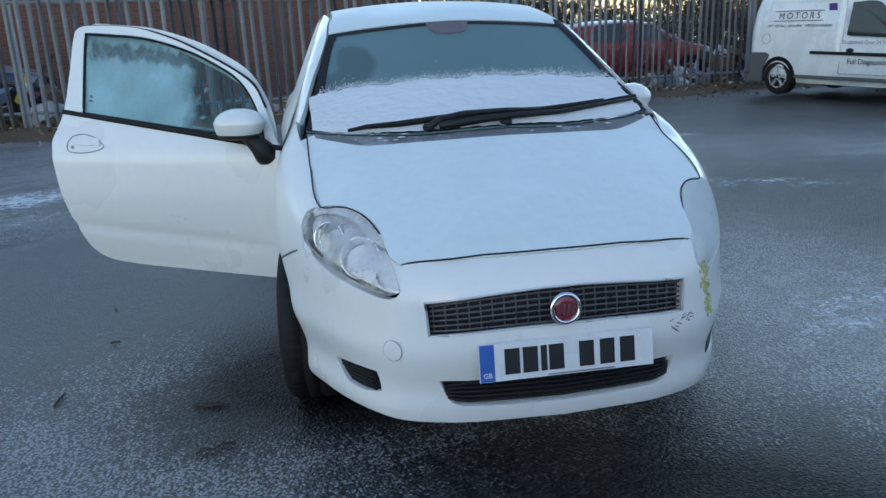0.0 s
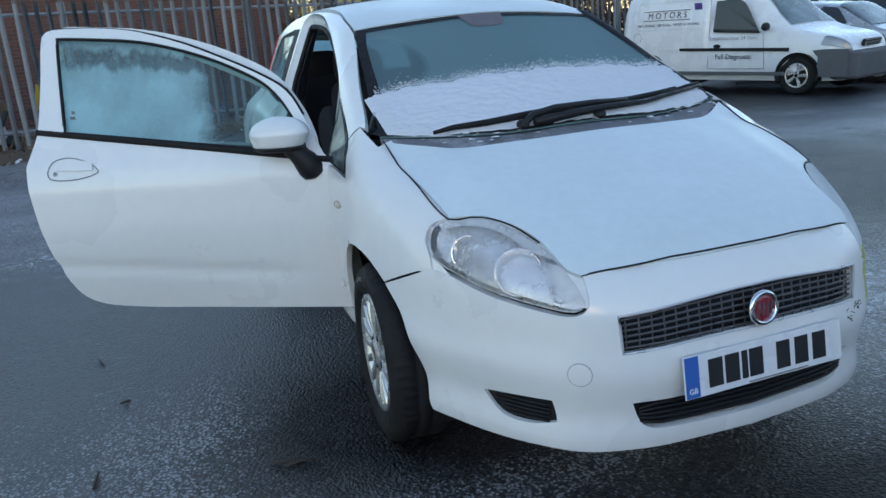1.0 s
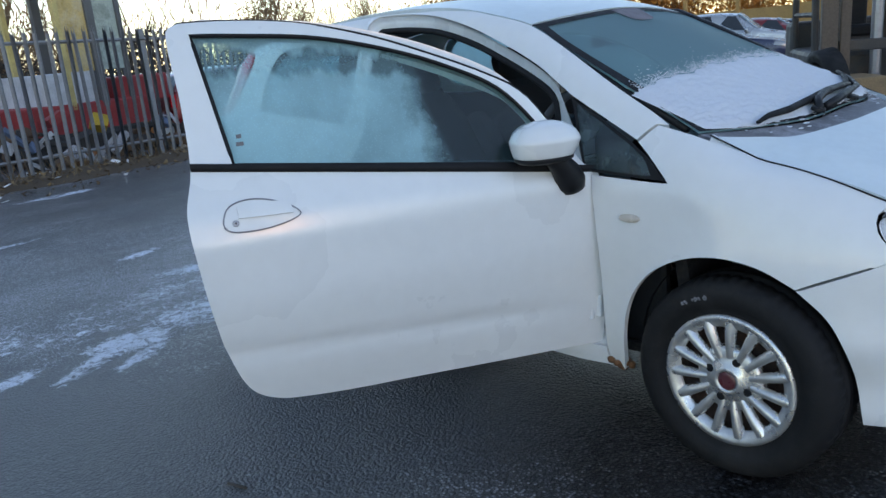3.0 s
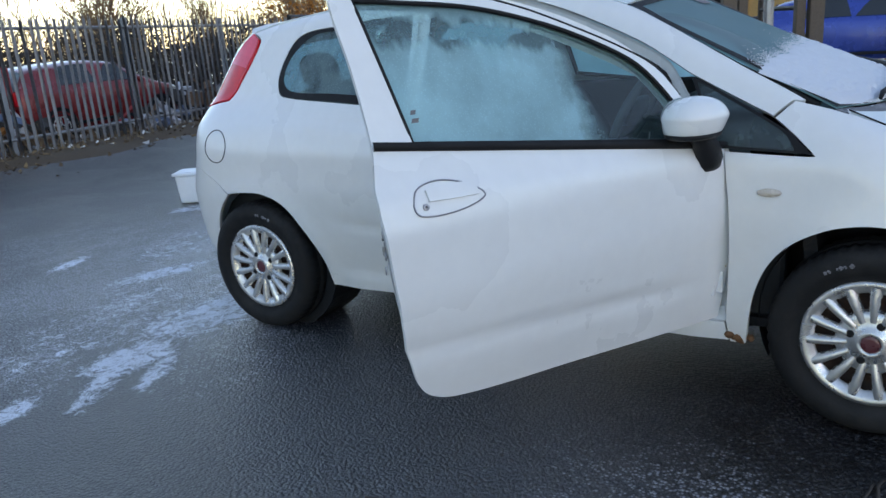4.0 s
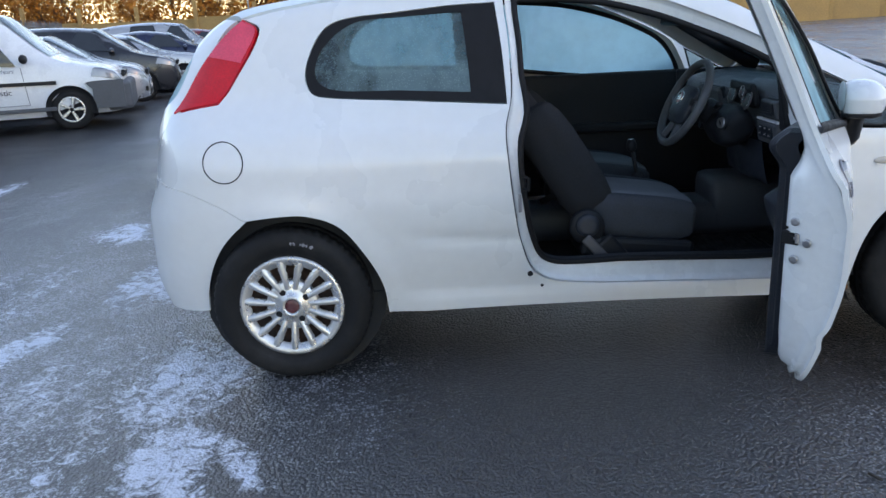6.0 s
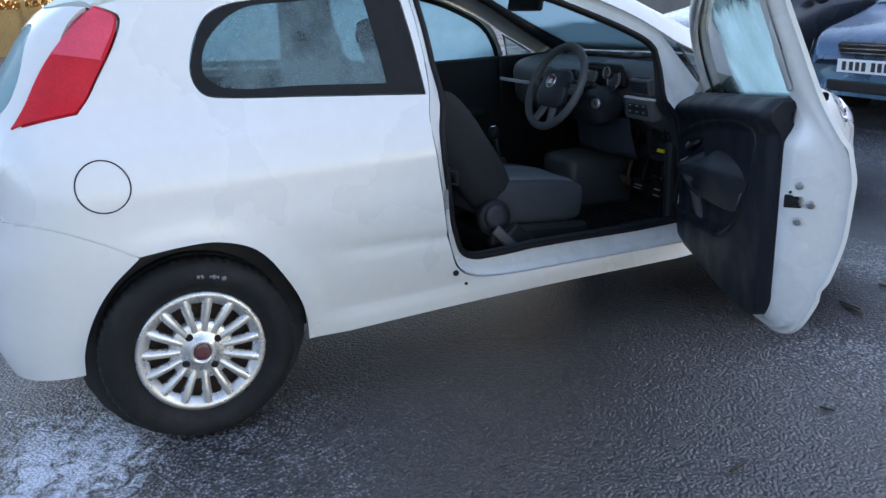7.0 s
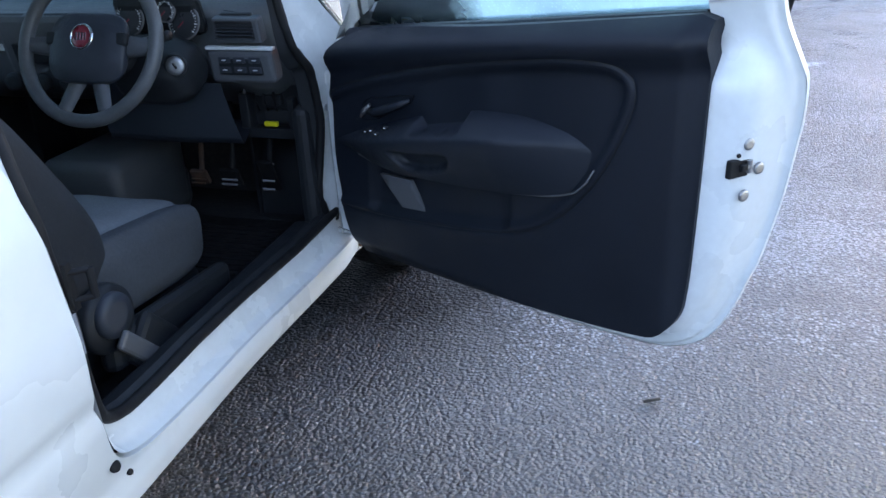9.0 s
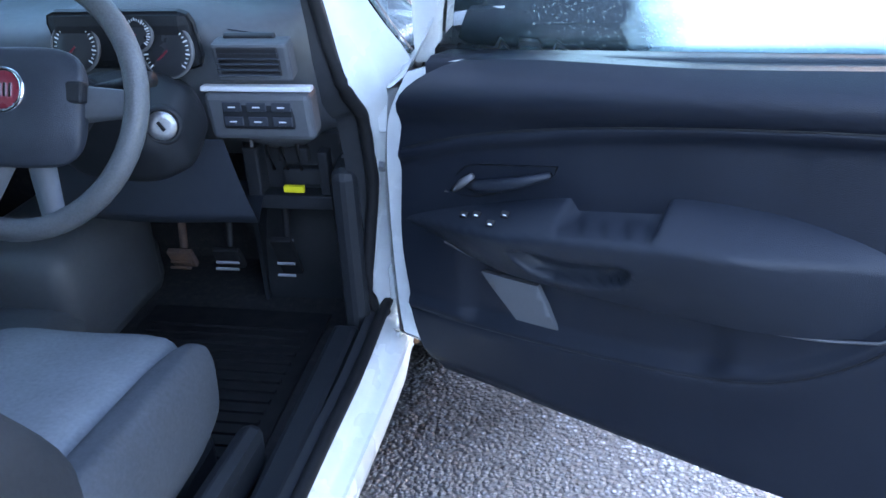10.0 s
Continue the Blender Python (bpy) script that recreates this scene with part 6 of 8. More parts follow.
            vs = [p for p in arch] + [(side * (W / 2 - .16), p[1], p[2]) for p in arch] + [(side * (W / 2 + .004), y + (p[1] - y) * .8, .31 + (p[2] - .31) * .8) for p in arch]
            fs = [(i, i + 1, 20 + i + 1, 20 + i) for i in range(19)] + [(i, i + 1, 40 + i + 1, 40 + i) for i in range(19)]
            mesh_object("arch", vs, fs, RUBBER, root)
        # lamps, mirrors
        bm = bmesh.new()
        bm.free()
        ks = (3.35, 4.75) if side > 0 else (n - 1 - 3.35, n - 1 - 4.75)
        patch("headlamp", .03, .46, *ks, LAMP_CLEAR, .012, 8, 6, .09, "clear headlamp")
        bm = bmesh.new()
        ball(bm, (side * (W / 2 + .06), cowl + .38, hood + .08), (.10, .06, .07), 14)
        part("mirror", bm, paint if five else BLACK, root, "", True)
        bm = bmesh.new()
        box(bm, (side * W * .30, .045, .40), (.22, .05, .09))
        part("lamp_recess", bm, BLACK, root, bevel=.015)
        bm = bmesh.new()
        box(bm, (side * W * .42, L - .06, tailh * .85 + .05), (.10, .12, .26), (0, 0, side * 20))
        part("tail_lamp", bm, RED_LENS, root, bevel=.02)
        bm = bmesh.new()
        box(bm, (side * W / 2 * 1.0, L * .5, .34), (.03, L - 2.0, .06))
        part("sill_strip", bm, lw, root, bevel=.01)
    bm = bmesh.new()
    box(bm, (0, .035, hood - .24), (W * .34, .06, .11), (20, 0, 0))
    gr = part("grille", bm, BLACK, root, "black grille", bevel=.02)
    for i in range(3):
        bm = bmesh.new()
        box(bm, (0, -.002, hood - .275 + .035 * i), (W * .32, .012, .010))
        part("slat", bm, CHROME, gr)
    bm = bmesh.new()
    box(bm, (0, .02, .33), (W * .42, .06, .10))
    part("intake", bm, BLACK, root, bevel=.015)
    bm = bmesh.new()
    box(bm, (0, -.012, .50), (.52, .012, .111))
    pl = part("number_plate", bm, PLATE, root, "white number plate", bevel=.002)
    for x in (-.19, -.12, -.06, 0, .09, .15, .21):
        bm = bmesh.new()
        box(bm, (x, -.019, .50), (.038, .003, .072))
        part("bar", bm, LETTER, pl)
    return root


def park(root, x, y, rz, z=None):
    root.matrix_basis = pose(x, y, float(fall(x, y)) if z is None else z, 0, 0, rz)
    return root


SILVER_PAINT = vehicle_paint("silver_paint", (0.42, 0.43, 0.43), 0.6)
BLACK_PAINT = vehicle_paint("black_paint", (0.012, 0.012, 0.015), 0.2, 0.45)
DARKBLUE_PAINT = vehicle_paint("dark_blue_paint", (0.012, 0.02, 0.055), 0.4, 0.4)
BLUE_PAINT = vehicle_paint("bright_blue_paint", (0.015, 0.06, 0.33), 0.3, 0.3)
TEAL_PAINT = vehicle_paint("teal_blue_paint", (0.03, 0.11, 0.19), 0.5, 0.25)
RED_PAINT = vehicle_paint("dark_red_paint", (0.22, 0.02, 0.02), 0.3, 0.5)
WHITE_PAINT = vehicle_paint("plain_white_paint", (0.74, 0.75, 0.75), 0.0, 0.7)
GREY_PAINT = vehicle_paint("graphite_paint", (0.035, 0.04, 0.05), 0.4, 0.35)
GREY_PLASTIC = material("grey_bumper_plastic", (0.09, 0.095, 0.10), 0.6, vary=0.2, scale=6, bump=0.2, bump_scale=200)

row = [
    ("hatchback", "silver family hatchback with frosted windscreen in the parked row", SILVER_PAINT, dict(L=4.2, H=1.47, hood=.93, cowl=.95, head=1.7), 2.35, .45),
    ("people_carrier", "black people carrier with frosted windscreen in the parked row", BLACK_PAINT, dict(L=4.4, H=1.60, hood=1.0, cowl=.9, head=1.65), 4.75, .60),
    ("saloon", "silver saloon with alloy wheels and a frosted bonnet", SILVER_PAINT, dict(L=4.5, H=1.42, hood=.90, cowl=1.25, head=2.05, deck=3.5, tailh=.98), 7.2, .40),
    ("saloon", "dark blue saloon with alloy wheels and a frosted windscreen", DARKBLUE_PAINT, dict(L=4.7, H=1.46, hood=.94, cowl=1.25, head=2.1, deck=3.7, tailh=1.0), 9.7, .20),
    ("estate_car", "silver off-roader at the far end of the parked row", SILVER_PAINT, dict(L=4.5, H=1.72, hood=1.08, cowl=1.1, head=1.8), 12.3, .9),
    ("hatchback", "dark red hatchback far along the parked row", RED_PAINT, dict(L=4.1, H=1.5, hood=.95, cowl=.95, head=1.7), 14.8, .8),
    ("saloon", "dark grey saloon far along the parked row", GREY_PAINT, dict(L=4.5, H=1.45, hood=.92, cowl=1.2, head=2.0, deck=3.6), 17.3, 1.0),
]
VAN_AT, VAN_TURN = (9.59, 6.95), 16.2
for nm, lab, pt, kw, dx, dy in row:
    c = vehicle(nm, lab, pt, **kw)
    tagged(c, group="row of parked cars")
    park(c, VAN_AT[0] + dx, VAN_AT[1] + dy, VAN_TURN)

# the white van with its lettering
van = vehicle("small_van", "white small van with grey bumpers, roof bars and trade lettering", WHITE_PAINT, L=4.32, W=1.68, H=1.80, hood=1.02, cowl=.95, head=1.70, five=False, lower=GREY_PLASTIC, rear_axle=3.68)
park(van, *VAN_AT, VAN_TURN)


def van_side(y, z, off=.006):
    """A place on the van's flank that faces the yard."""
    x = -.842 if z < .9 else -.832 + .122 * max(z - 1.1, 0) - .05 * max(1.1 - z, 0)
    return Vector((x - off, y, z))


def flank_panel(name, pts, mat, label="", off=.008, thick=.01):
    loop = curve_through([(0, y, z, *c) for y, z, *c in pts], .05)
    vs = [van_side(p[1], p[2], off) for p in loop]
    inn = [v + Vector((thick + off, 0, 0)) for v in vs]
    k = len(vs)
    fs = [tuple(range(k))[::-1]] + [(i, (i + 1) % k, k + (i + 1) % k, k + i) for i in range(k)]
    return mesh_object(name, vs + inn, fs, mat, van, False, label)


# tall slab sides behind the cab
bm = bmesh.new()
rows_ = []
for y, t in ((2.44, 1.76), (2.55, 1.80), (2.8, 1.81), (3.9, 1.80), (4.22, 1.74), (4.31, 1.55)):
    rows_.append([bm.verts.new(p) for p in [(-.842, y, .74), (-.842, y, .9), (-.832, y, 1.1), (-.76, y, t - .12), (-.66, y, t - .02), (0, y, t + .02), (.66, y, t - .02), (.76, y, t - .12), (.832, y, 1.1), (.842, y, .9), (.842, y, .74)]])
for a, b in zip(rows_, rows_[1:]):
    for k in range(10):
        bm.faces.new((a[k], a[k + 1], b[k + 1], b[k]))
bm.faces.new(rows_[-1]), bm.faces.new(rows_[0])
part("load_box", bm, WHITE_PAINT, van, "white windowless load body", True)
flank_panel("cab_window", [(2.32, 1.56, 1), (2.34, 1.04, 1), (1.46, 1.00, 1), (1.56, 1.16), (1.84, 1.54)], CAR_GLASS_DARK, "dark open cab window", .012)
flank_panel("rub_strip", [(.95, .70, 1), (3.02, .73, 1), (3.02, .78, 1), (.95, .755, 1)], BLACK, "black rubbing strip", .016, .02)
flank_panel("rear_bumper_corner", [(4.02, .22, 1), (4.33, .22, 1), (4.33, .72, 1), (3.98, .74), (3.90, .70), (4.00, .50)], GREY_PLASTIC, "grey plastic corner bumper", .012)
flank_panel("front_bumper_corner", [(.0, .30, 1), (.50, .30, 1), (.46, .60), (.55, .70), (.0, .72, 1)], GREY_PLASTIC, "grey plastic front bumper", .0, .05)
bm = bmesh.new()
for v in box(bm, (0, .10, .46), (1.60, .36, .44)):
    if v.co.y < 0:
        v.co.x *= .70
part("front_bumper", bm, GREY_PLASTIC, van, "grey plastic front bumper", bevel=.05)
bm = bmesh.new()
ball(bm, van_side(2.26, .80, .0), (.02, .075, .035), 14)
part("door_handle", bm, BLACK, van, "black oval door handle", True)
for y0, z0, y1, z1 in ((2.44, .42, 2.44, 1.66), (1.36, .42, 1.40, .98), (1.36, .42, 2.44, .42)):
    bm = bmesh.new()
    rod(bm, van_side(y0, z0, .004), van_side(y1, z1, .004), .005, seg=5)
    part("door_gap", bm, GREY_MARK, van)
tube("fuel_flap_ring", [van_side(3.98 + .09 * math.cos(a), .98 + .09 * math.sin(a), .005) for a in np.linspace(0, 6.1, 20)], .004, GREY_MARK, van, True, 5)
for y in (2.62, 3.45):
    bm = bmesh.new()
    rod(bm, (-.72, y, 1.89), (.72, y, 1.89), .022, seg=8)
    box(bm, (-.66, y, 1.845), (.06, .07, .10)), box(bm, (.66, y, 1.845), (.06, .07, .10))
    part("roof_bar", bm, BLACK, van, "black roof bar")
bm = bmesh.new()
rod(bm, (-.2, 1.9, 1.8), (-.2, 2.1, 2.06), .006)
part("aerial", bm, BLACK, van)


def van_text(name, text, size, y, z, mat):
    lean = math.degrees(math.atan(.20)) if z > 1.06 else 0
    return letters(name, text, size, Matrix.Translation(van_side(y, z, .014)) @ pose(0, 0, 0, 90, 0, -90) @ pose(0, 0, 0, -lean, 0, 0), mat, van)


van_text("sign_motors", "M O T O R S", .155, 3.33, 1.365, LETTER)
van_text("sign_trades", "MOT TESTING - SERVICING - REPAIRS & WELDING", .060, 3.30, 1.20, LETTER)
van_text("sign_established", "Established Over 24 Years", .085, 1.95, .93, GREY_MARK)
van_text("sign_diagnostic", "Full Diagnostic", .12, 1.93, .62, LETTER)
for z in (1.285, 1.45):
    bm = bmesh.new()
    rod(bm, van_side(2.84, z, .010), van_side(3.86, z, .010), .006, seg=5)
    part("sign_rule", bm, LETTER, van)
bm = bmesh.new()
box(bm, van_side(2.68, 1.48, .010), (.006, .15, .15), (0, -11, 0))
part("sign_mark", bm, material("purple_print", (0.10, 0.06, 0.25), 0.5, vary=0.1), van, "small square purple mark")
for y0, z0, y1, z1 in ((2.56, 1.12, 4.02, 1.12), (4.02, 1.12, 3.96, 1.60), (3.96, 1.60, 2.56, 1.60), (2.56, 1.60, 2.56, 1.12)):
    bm = bmesh.new()
    rod(bm, van_side(y0, z0, .004), van_side(y1, z1, .004), .006, seg=5)
    part("pressing", bm, WHITE_PAINT, van)

# cars that face the yard from the other side
front_row = [
    ("people_carrier", "teal blue people carrier with grey bumper strip", TEAL_PAINT, dict(L=4.1, H=1.48, hood=.88, cowl=.9, head=1.6, lower=GREY_PLASTIC), 1.30, -3.15, 178),
    ("saloon", "dark blue saloon facing the yard", DARKBLUE_PAINT, dict(L=4.5, H=1.42, hood=.92, cowl=1.2, head=2.0, deck=3.5, tailh=.98), -1.80, -3.75, 185),
    ("hatchback", "graphite grey hatchback with frosted windscreen", GREY_PAINT, dict(L=4.2, H=1.5, hood=.96, cowl=1.0, head=1.75), 3.75, -2.9, 164),
    ("hatchback", "bright blue five-door hatchback seen side on", BLUE_PAINT, dict(L=4.0, H=1.5, hood=.95, cowl=.95, head=1.65), 15.5, -.9, 4),
    ("hatchback", "white hatchback with a frosted bonnet", WHITE_PAINT, dict(L=4.1, H=1.45, hood=.95, cowl=1.0, head=1.7), 9.1, -1.3, -78),
    ("people_carrier", "white people carrier with frosted glass", WHITE_PAINT, dict(L=4.2, H=1.68, hood=1.05, cowl=.9, head=1.6), 7.3, -2.35, -66),
]
for nm, lab, pt, kw, x, y, rz in front_row:
    c = vehicle(nm, lab, pt, **kw)
    tagged(c, group="cars facing the yard")
    park(c, x, y, rz)

# ---------- forklift with a spare tyre ----------
DARK_STEEL = material("dark_painted_steel", (0.035, 0.032, 0.030), 0.55, vary=0.3, scale=6, bump=0.2, bump_scale=60, dirt=(0.10, 0.06, 0.035), dirt_amount=0.6, dirt_scale=5)
BROWN_STEEL = material("brown_weathered_steel", (0.10, 0.07, 0.05), 0.65, vary=0.3, scale=5, bump=0.2, bump_scale=60)
lift = new("forklift_truck")
tagged(lift, "dark weathered forklift truck with tall mast and open cab", "forklift")
for x, y in ((-.42, 0), (.42, 0), (-.28, .04), (.28, .04)):
    bm = bmesh.new()
    box(bm, (x, y, 1.35), (.14 if abs(x) > .3 else .09, .10, 2.5))
    part("mast_channel", bm, BROWN_STEEL, lift, bevel=.01)
for z in (.35, .95, 1.55, 2.2):
    bm = bmesh.new()
    box(bm, (0, .06, z), (.84, .06, .10))
    part("mast_crossbar", bm, DARK_STEEL, lift, bevel=.008)
bm = bmesh.new()
rod(bm, (0, .10, .3), (0, .10, 2.4), .05)
part("lift_cylinder", bm, STEEL, lift)
bm = bmesh.new()
box(bm, (0, 1.1, .62), (1.0, 1.7, .55))
box(bm, (0, 2.0, .85), (1.0, .45, .65))
part("chassis", bm, DARK_STEEL, lift, "dark steel body", bevel=.05)
for x in (-.46, .46):
    for y in (.45, 1.75):
        bm = bmesh.new()
        rod(bm, (x, y, .85), (x, y + (.12 if y < 1 else -.05), 2.12), .035, seg=8)
        part("cab_post", bm, DARK_STEEL, lift)
    bm = bmesh.new()
    rod(bm, (x, .50, 1.25), (x, 1.72, 1.25), .025, seg=8)
    part("cab_rail", bm, DARK_STEEL, lift)
    for y in (.30, 1.80):
        vs, fs = spin([(-.10, .12), (-.11, .26), (-.08, .31), (.08, .31), (.11, .26), (.10, .12)], 28)
        mesh_object("tyre", [(a + x, b + y, c + .31) for a, b, c in vs], [f[::-1] for f in fs], TYRE, lift)
bm = bmesh.new()
box(bm, (0, 1.15, 2.14), (1.0, 1.5, .06))
part("cab_roof", bm, DARK_STEEL, lift, bevel=.02)
bm = bmesh.new()
box(bm, (0, 1.35, 1.05), (.45, .45, .12)), box(bm, (0, 1.58, 1.32), (.45, .10, .50))
part("seat", bm, RUBBER, lift, bevel=.03)
lift.matrix_basis = pose(5.23, 1.29, 0, 0, 0, -62)
spare = new("spare_tyre")
tagged(spare, "worn black tyre leaning on a wooden block", "tyre")
vs, fs = spin([(-.08, .20), (-.095, .25), (-.08, .30), (.08, .30), (.095, .25), (.08, .20), (-.08, .20)], 36)
mesh_object("tread_ring", vs, [f[::-1] for f in fs], TYRE, spare)
spare.matrix_basis = pose(4.68, 1.54, .66, 0, -10, -50)
WOOD = material("weathered_wood", (0.26, 0.17, 0.09), 0.8, vary=0.3, scale=9, bump=0.4, bump_scale=60)
bm = bmesh.new()
box(bm, (4.83, 1.36, .35), (.35, .5, .70), (0, 0, -50))
block = part("timber_crate", bm, WOOD, bevel=.012)
tagged(block, "stack of weathered timber under a tyre", "crate")


# plain wall added behind the parked cars to keep low sky glow off the ground
bm = bmesh.new()
box(bm, (2, -17, 1.6), (46, .3, 3.2)), box(bm, (2, -17, 3.24), (46, .42, .08))
wall_south = part("wall_south", bm, material("grey_rendered_wall", (0.16, 0.15, 0.145), 0.9, vary=0.25, scale=1.5, bump=0.4, bump_scale=40, dirt=(0.07, 0.07, 0.065), dirt_amount=0.5, dirt_scale=1.2), None)
tagged(wall_south, "plain grey rendered wall added behind the cars to block the low sky", "wall", kind="structure")

# ---------- door opening: painted jamb, rubber seal, dark lining ----------
ap_line = curve_through(DOOR_LINE[:8] + [(-.74, .54, .99), (-.80, .47, .87)] + DOOR_LINE[10:], .03)
ap_yz = np.stack((ap_line[:, 1], ap_line[:, 2]), 1)
surf_pts = np.array(on_side(ap_line, 0.0))
surf_nrm = normals(surf_pts)


def ap_ring(inset, depth):
    front = np.clip((.75 - ap_yz[:, 0]) / .20, 0, 1) * np.clip((1.14 - ap_yz[:, 1]) / .18, 0, 1) * np.clip((ap_yz[:, 1] - .29) / .15, 0, 1)
    rear = np.clip((ap_yz[:, 0] - 1.25) / .25, 0, 1) * np.clip((1.0 - ap_yz[:, 1]) / .2, 0, 1)
    top = np.clip((ap_yz[:, 1] - 1.0) / .12, 0, 1)
    yz = shrink(ap_yz, (inset * (1 + 0.75 * front * (inset > .02)) * (1 - .35 * rear) * (1 - .42 * top))[:, None])
    p = np.array(on_side([(0, y, z) for y, z in yz], 0.0))
    n = normals(p)
    n[:, 1] = 0
    p = p - (depth * (1 + 0.7 * front) * (1 - .35 * top))[:, None] * n
    p[:, 1], p[:, 2] = yz[:, 0] if depth < .02 else p[:, 1], p[:, 2]
    return p


def ring_mesh(name, rings, mat, parent, label=""):
    k = len(rings[0])
    vs = [tuple(p) for r in rings for p in r]
    fs = [(a * k + i, a * k + (i + 1) % k, (a + 1) * k + (i + 1) % k, (a + 1) * k + i) for a in range(len(rings) - 1) for i in range(k)]
    return mesh_object(name, vs, fs, mat, parent, True, label)


jamb = ring_mesh("door_jamb", [ap_ring(-.004, .004), ap_ring(.002, .018), ap_ring(.010, .034), ap_ring(.026, .036), ap_ring(.032, .050), ap_ring(.058, .054)], JAMB, car, "white painted door opening with pressed ridges")
tube("door_seal", [Vector(p) for p in ap_ring(.062, .058)], .012, RUBBER, car, True, 8, "black rubber door seal")
ring_mesh("opening_lining", [ap_ring(.060, .062), ap_ring(.066, .072), ap_ring(.070, .084)], TRIM_DARK, car, "black plastic lining of the opening")
for y, z, r in ((1.596, .369, .011), (1.548, .312, .006)):
    p, n = side_point(y, z, .001)
    disc("plug", p, (-1, 0, .3), r, .006, RUBBER, car, 14, label="black rubber plug")
st, n = side_point(1.625, .735, -.03)
bm = bmesh.new()
rod(bm, st + Vector((0, .0, .022)), st + Vector((-.022, -.02, .022)), .005), rod(bm, st + Vector((0, 0, -.022)), st + Vector((-.022, -.02, -.022)), .005), rod(bm, st + Vector((-.022, -.02, .024)), st + Vector((-.022, -.02, -.024)), .006)
box(bm, st, (.008, .012, .075))
part("striker", bm, RUBBER, car, "black door striker")
bm = bmesh.new()
box(bm, side_point(1.635, .655, -.028)[0], (.002, .012, .07))
part("sticker", bm, GREY_MARK, car, "grey printed sticker")
# hinges, check strap and foam at the front edge of the opening
for z in (.44, .80):
    bm = bmesh.new()
    box(bm, (-.752, .475, z), (.05, .06, .075)), rod(bm, (-.785, .478, z - .045), (-.785, .478, z + .045), .013)
    part("hinge", bm, JAMB, car, "white painted hinge", bevel=.005)
bm = bmesh.new()
rod(bm, (-.66, .485, .70), (-.79, .535, .70), .009), ball(bm, (-.665, .487, .70), (.018, .018, .018), 10)
part("check_strap", bm, STEEL, car, "steel door check strap")
bm = bmesh.new()
for k in range(10):
    ball(bm, (-.745 + random.uniform(-.01, .01), .452 + random.uniform(-.008, .008), .50 + .034 * k), (.014, .014, .026), 8)
part("foam_strip", bm, FOAM, car, "yellowed foam strip in the gap")
bm = bmesh.new()
for k in range(16):
    ball(bm, (-.742 + random.uniform(-.02, .012), .375 + random.uniform(-.02, .05), .238 + random.uniform(-.006, .018)), (random.uniform(.006, .018), random.uniform(.006, .02), random.uniform(.004, .014)), 6)
part("rust_patch", bm, RUSTPAINT, car, "brown rust behind the wheel arch", True)

# ---------- cabin ----------
def shell_sheet(name, pts, way, offset, mat, label, cell=.06):
    return mesh_object(name, *panel(pts, way, cell=cell, thick=0, offset=offset, gap=0.0), mat, car, True, label)


HEADLINER = material("grey_headliner", (0.30, 0.30, 0.29), 0.95, vary=0.08, scale=20, bump=0.2, bump_scale=300)
shell_sheet("headliner", roof_line, (0, .02, 1), -.03, HEADLINER, "pale grey roof lining")
for side in (-1, 1):
    bm = bmesh.new()
    box(bm, (side * .665, 2.15, .66), (.03, 1.05, .72), (0, side * -4, 0))
    part("rear_side_trim", bm, TRIM_DARK, car, "black plastic rear side trim", bevel=.01)
    wheel_box = bmesh.new()
    rod(wheel_box, (side * .45, 2.51, .32), (side * .70, 2.51, .32), .36, seg=24)
    part("wheel_housing", wheel_box, TRIM_DARK, car)
bm = bmesh.new()
box(bm, (0, 1.20, .285), (1.38, 2.30, .03))
part("floor_carpet", bm, CARPET, car, "black carpeted floor")
bm = bmesh.new()
box(bm, (0, 1.15, .37), (.26, 1.7, .16)), box(bm, (0, .50, .43), (.27, .36, .26))
part("centre_tunnel", bm, CONSOLE, car, "grey centre console", bevel=.04, smooth=True)
bm = bmesh.new()
box(bm, (-.650, 1.06, .345), (.055, .98, .075))
part("sill_trim", bm, TRIM_DARK, car, "black scuffed sill trim", bevel=.012)
bm = bmesh.new()
box(bm, (0, .20, .58), (1.40, .04, .80), (-8, 0, 0))
part("bulkhead", bm, CARPET, car, "black carpeted bulkhead")
bm = bmesh.new()
box(bm, (-.655, .42, .50), (.05, .30, .42), (0, 0, 6))
part("kick_panel", bm, TRIM_DARK, car, "black footwell side panel", bevel=.02)
bm = bmesh.new()
box(bm, (.685, .36, .62), (.04, .50, .74))
part("kick_panel", bm, TRIM_DARK, car, bevel=.01)
# far door lining and its window ledge
bm = bmesh.new()
box(bm, (.690, 1.06, .66), (.04, 1.22, .66), (0, 4, 0)), box(bm, (.655, 1.02, .70), (.06, .62, .05))
part("passenger_door_trim", bm, TRIM_DARK, car, "black trim of the shut passenger door", bevel=.015)
far_skin = mesh_object("passenger_door", *mirrored(panel(DOOR_LINE, (-1, 0, .3), [GLASS_LINE], cell=0.045, thick=0.012)), PAINT, car, True, "white passenger door, shut")
far_pane = mesh_object("passenger_window", *mirrored(panel(GLASS_LINE, (-1, 0, .35), cell=0.06, thick=0, offset=-.012, gap=-.01)), LEFT_GLASS, car, True, "frosted passenger window glowing with daylight")
far_pane.visible_shadow = False
tube("far_window_seal", [(-p.x + 0, p.y, p.z) for p in on_side(glass_loop, -.03)], .012, RUBBER, car, True, 6)
